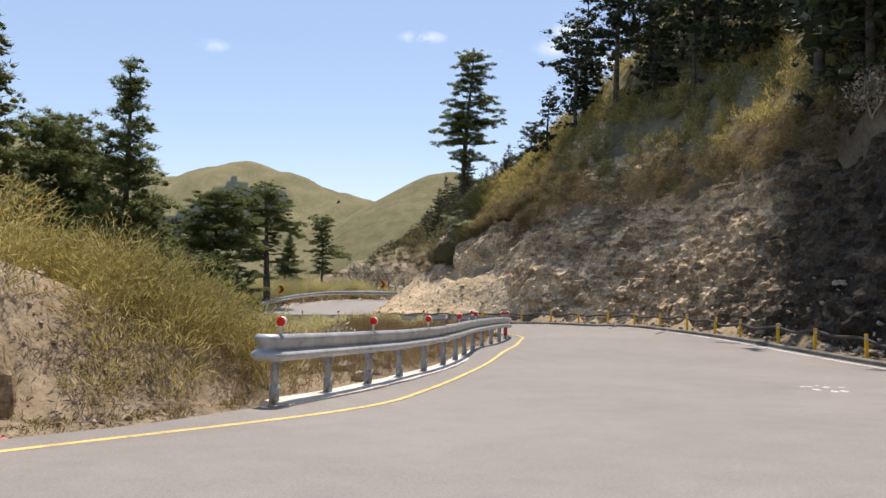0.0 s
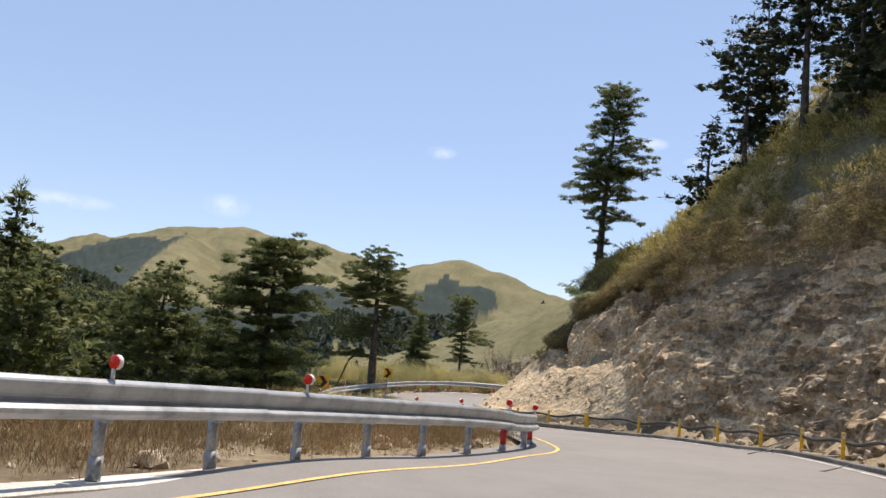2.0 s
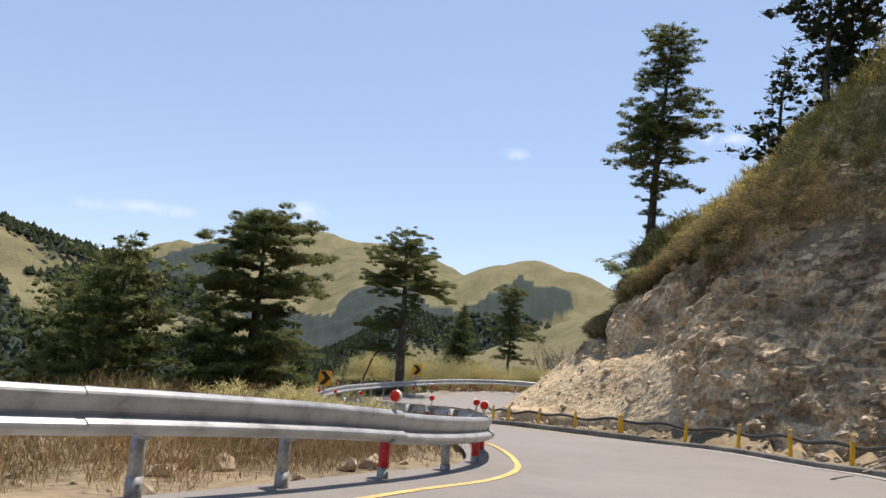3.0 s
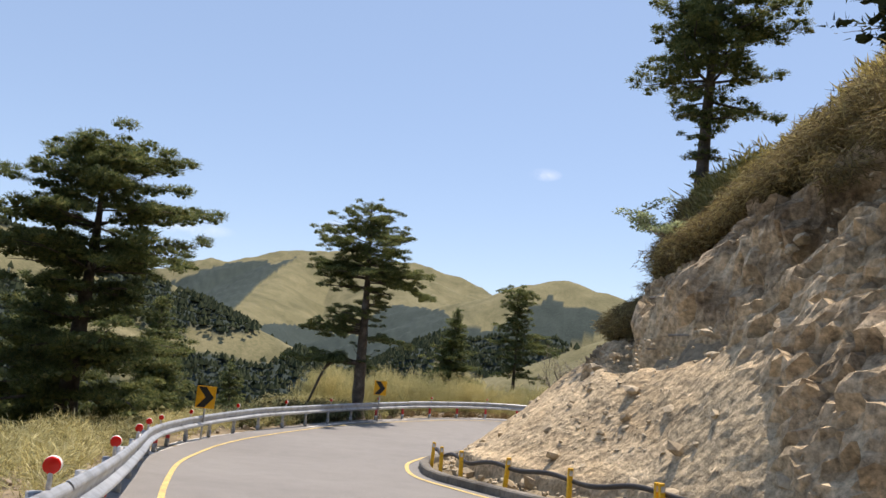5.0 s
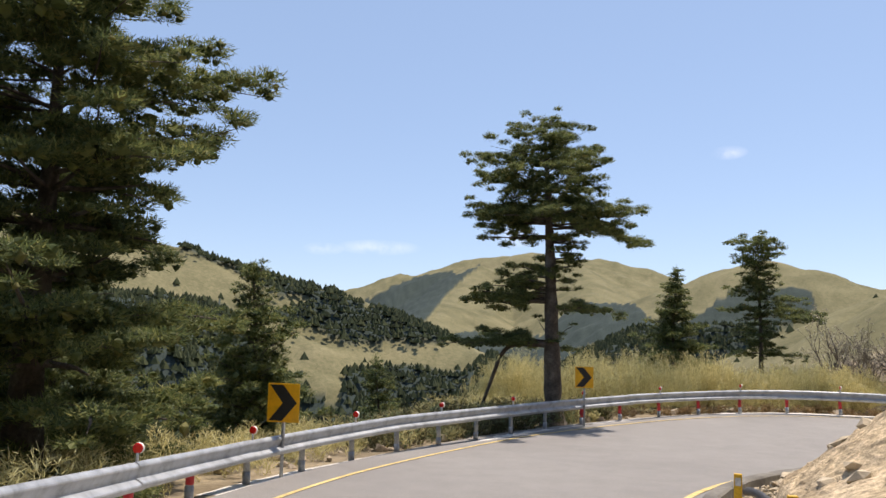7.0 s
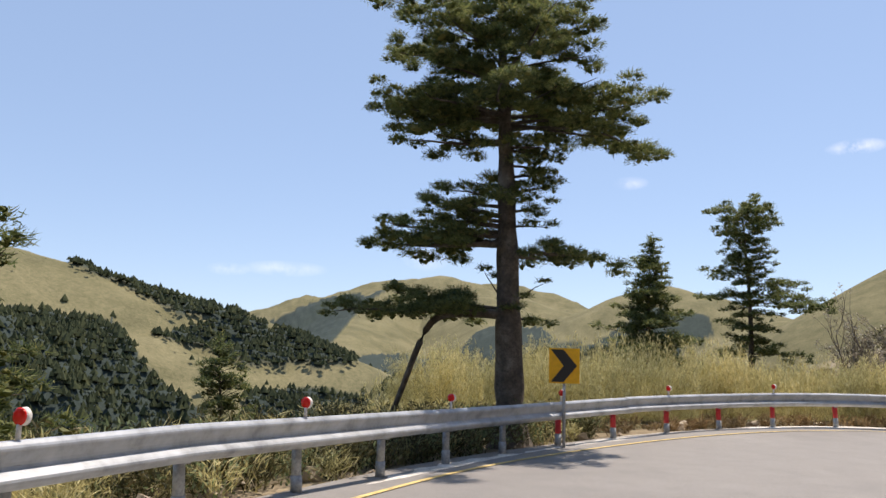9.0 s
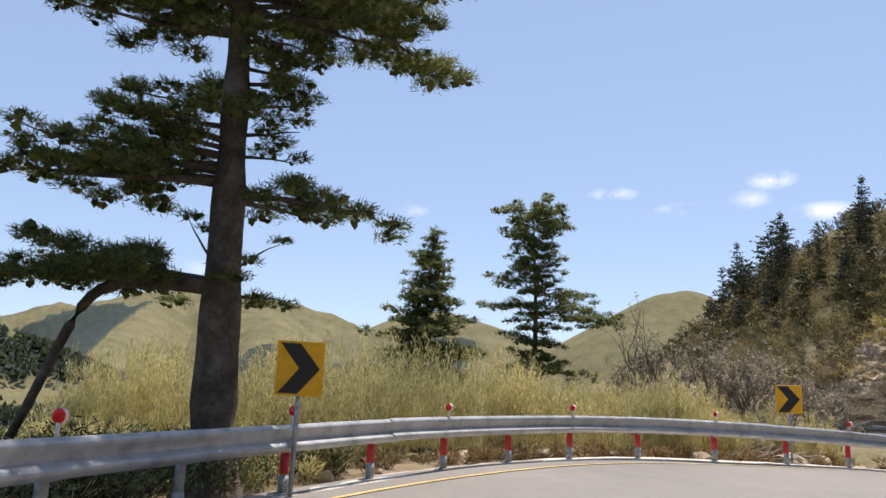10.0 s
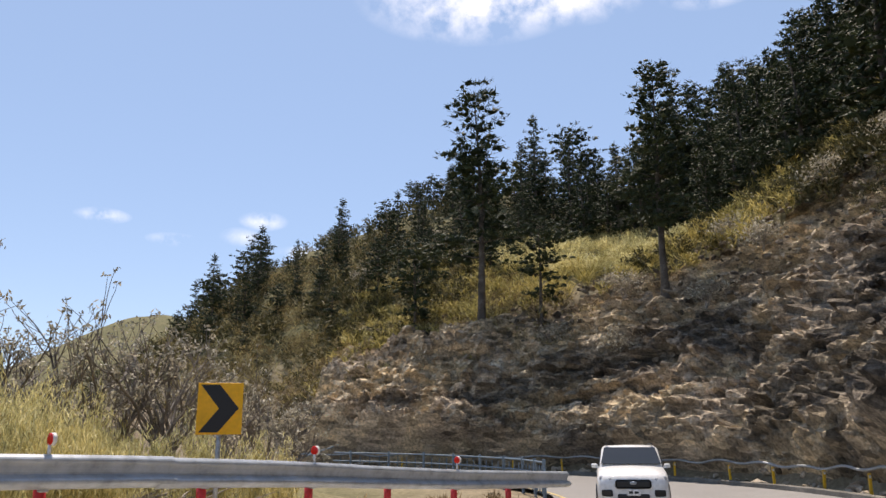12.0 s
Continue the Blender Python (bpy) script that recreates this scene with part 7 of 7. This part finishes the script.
    box(bm, (0.9, 0.06, 0.22), (0, -2.25, 0.7), bevel=0.05)
    part("grille", bm, M["black"], car, "dark grille")
    bm = bmesh.new()
    bmesh.ops.create_uvsphere(bm, u_segments=12, v_segments=6, radius=0.07, matrix=Matrix.Translation((0, -2.285, 0.73)) @ Matrix.Diagonal((1.3, 0.2, 0.6, 1)))
    part("badge", bm, M["zinc"], car, "plain oval badge", True)
    bm = bmesh.new()
    box(bm, (0.8, 0.05, 0.12), (0, -2.25, 0.4), bevel=0.03)
    part("lower_intake", bm, M["black"], car, "black lower intake")
    bm = bmesh.new()
    box(bm, (0.34, 0.02, 0.15), (0, -2.29, 0.5), bevel=0.004)
    plate = part("plate", bm, M["white"], car, "white plate with plain bars")
    bm = bmesh.new()
    for k in range(2):
        box(bm, (0.1, 0.006, 0.06), (-0.07 + 0.14 * k, -2.302, 0.5))
    part("plate_bar", bm, M["black"], plate)


def thing_wheel(car, x, y):
    bm = bmesh.new()
    bmesh.ops.create_cone(bm, cap_ends=True, segments=24, radius1=0.35, radius2=0.35, depth=0.23, matrix=Matrix.Translation((x, y, 0.35)) @ Matrix.Rotation(radians(90), 4, "Y"))
    bmesh.ops.bevel(bm, geom=[e for e in bm.edges if len(e.link_faces) == 2 and any(len(f.verts) > 4 for f in e.link_faces)], offset=0.03, segments=2, affect="EDGES")
    wheel = part("wheel", bm, M["black"], car, "black tyre", True)
    bm = bmesh.new()
    bmesh.ops.create_cone(bm, cap_ends=True, segments=16, radius1=0.23, radius2=0.21, depth=0.245, matrix=Matrix.Translation((x, y, 0.35)) @ Matrix.Rotation(radians(90), 4, "Y"))
    part("rim", bm, M["zinc"], wheel, "grey alloy rim", True)
    return wheel


build_car(4.9, 94.9, -4.88, -33)


# ---------------------------------------------------------------- small things on the road
def road_marks():
    """Worn white dabs of paint in the road."""
    rng = np.random.RandomState(2)
    bm = bmesh.new()
    for k in range(9):
        x, y = 7.95 + rng.uniform(-0.65, 0.65), 16.3 + rng.uniform(-0.9, 0.9)
        zz = road_z(x, y) + 0.006
        n = 7
        vs = [bm.verts.new((x + rng.uniform(0.04, 0.11) * math.cos(a), y + rng.uniform(0.04, 0.16) * math.sin(a), zz)) for a in np.linspace(0, 2 * np.pi, n, endpoint=False)]
        bm.faces.new(vs)
    a = np.linspace(0, 2 * np.pi, 29)[:-1]
    ring = [[bm.verts.new((4.75 + (0.38 + w) * math.cos(t), 8.62 + (0.28 + w) * math.sin(t), road_z(4.75, 8.62) + 0.008)) for t in a] for w in (-0.03, 0.03)]
    for k in range(28):
        j = (k + 1) % 28
        bm.faces.new((ring[0][k], ring[1][k], ring[1][j], ring[0][j]))
    me = mesh_of("paint_dabs", bm, M["white_line"])
    tagged(new("paint_dabs", me), "worn white paint dabs on the asphalt", "road marking", kind="structure")


def road_z(x, y):
    X, Y = np.array([x], float), np.array([y], float)
    dr, vr, _ = to_line(X, Y, EDGE_R, SPEC_R)
    dl, vl, _ = to_line(X, Y, EDGE_L, SPEC_L)
    return float((vr[0, 0] * dl[0] + vl[0, 0] * dr[0]) / (dl[0] + dr[0])) + 0.01


road_marks()


def red_scrap():
    bm = bmesh.new()
    bmesh.ops.create_grid(bm, x_segments=7, y_segments=5, size=0.5)
    for v in bm.verts:
        v.co = Vector((v.co.x * 0.5, v.co.y * 0.22, 0.05 + 0.06 * noise.fractal(v.co * 2.5, 1, 2, 3)))
    bmesh.ops.solidify(bm, geom=bm.faces[:], thickness=0.006)
    ob = new("cloth_scrap", mesh_of("cloth_scrap", bm, M["red"]))
    ob.matrix_basis = pose(-3.9, 8.35, float(at_height([-3.9], [8.35])[0]) + 0.02, 0, 0, 20)
    tagged(ob, "crumpled red cloth scrap lying on the verge", "litter")


red_scrap()


# ---------------------------------------------------------------- woods on the far slopes
def far_woods():
    rng = np.random.RandomState(12)
    X, Y, Z, W, R = FAR
    area = R * math.radians(0.11) * R * 0.015
    want = np.where(W > 0.5, 1.0, 0.003) * area / 9.0 * (R > 440) * (R < 1150) * (np.abs(np.degrees(np.arctan2(-X, Y - 45)) - 34) < 37)
    idx = np.repeat(np.arange(X.size), rng.poisson(np.minimum(want.ravel(), 40)))
    if len(idx) > 110000:
        idx = rng.choice(idx, 110000, replace=False)
    A, D = np.arctan2(-X.ravel()[idx], Y.ravel()[idx] - 45), R.ravel()[idx]
    A, D = A + math.radians(0.11) * rng.normal(0, 0.9, len(idx)), D * (1 + 0.015 * rng.normal(0, 0.9, len(idx)))
    x, y, z = -np.sin(A) * D, 45 + np.cos(A) * D, Z.ravel()[idx] - 1.0
    h = 2.6 + 5.0 * rng.uniform(0, 1, len(x)) ** 2
    w = h * rng.uniform(0.45, 0.7, len(x))
    a = np.linspace(0, 2 * np.pi, 4, endpoint=False)[None] + rng.uniform(0, 6, (len(x), 1))
    ring = np.stack([x[:, None] + w[:, None] * np.cos(a), y[:, None] + w[:, None] * np.sin(a), np.repeat((z + 0.05 * h)[:, None], 4, 1)], -1)
    tip = np.stack([x + rng.normal(0, 0.1, len(x)) * w, y, z + h], -1)[:, None]
    V = np.concatenate([ring, tip], 1).reshape(-1, 3)
    b = np.arange(len(x))[:, None] * 5
    F = np.stack([np.concatenate([b + k, b + (k + 1) % 4, b + 4], 1) for k in range(4)], 1).reshape(-1, 3)
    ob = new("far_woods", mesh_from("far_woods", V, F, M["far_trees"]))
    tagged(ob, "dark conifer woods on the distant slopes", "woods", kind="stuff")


far_woods()
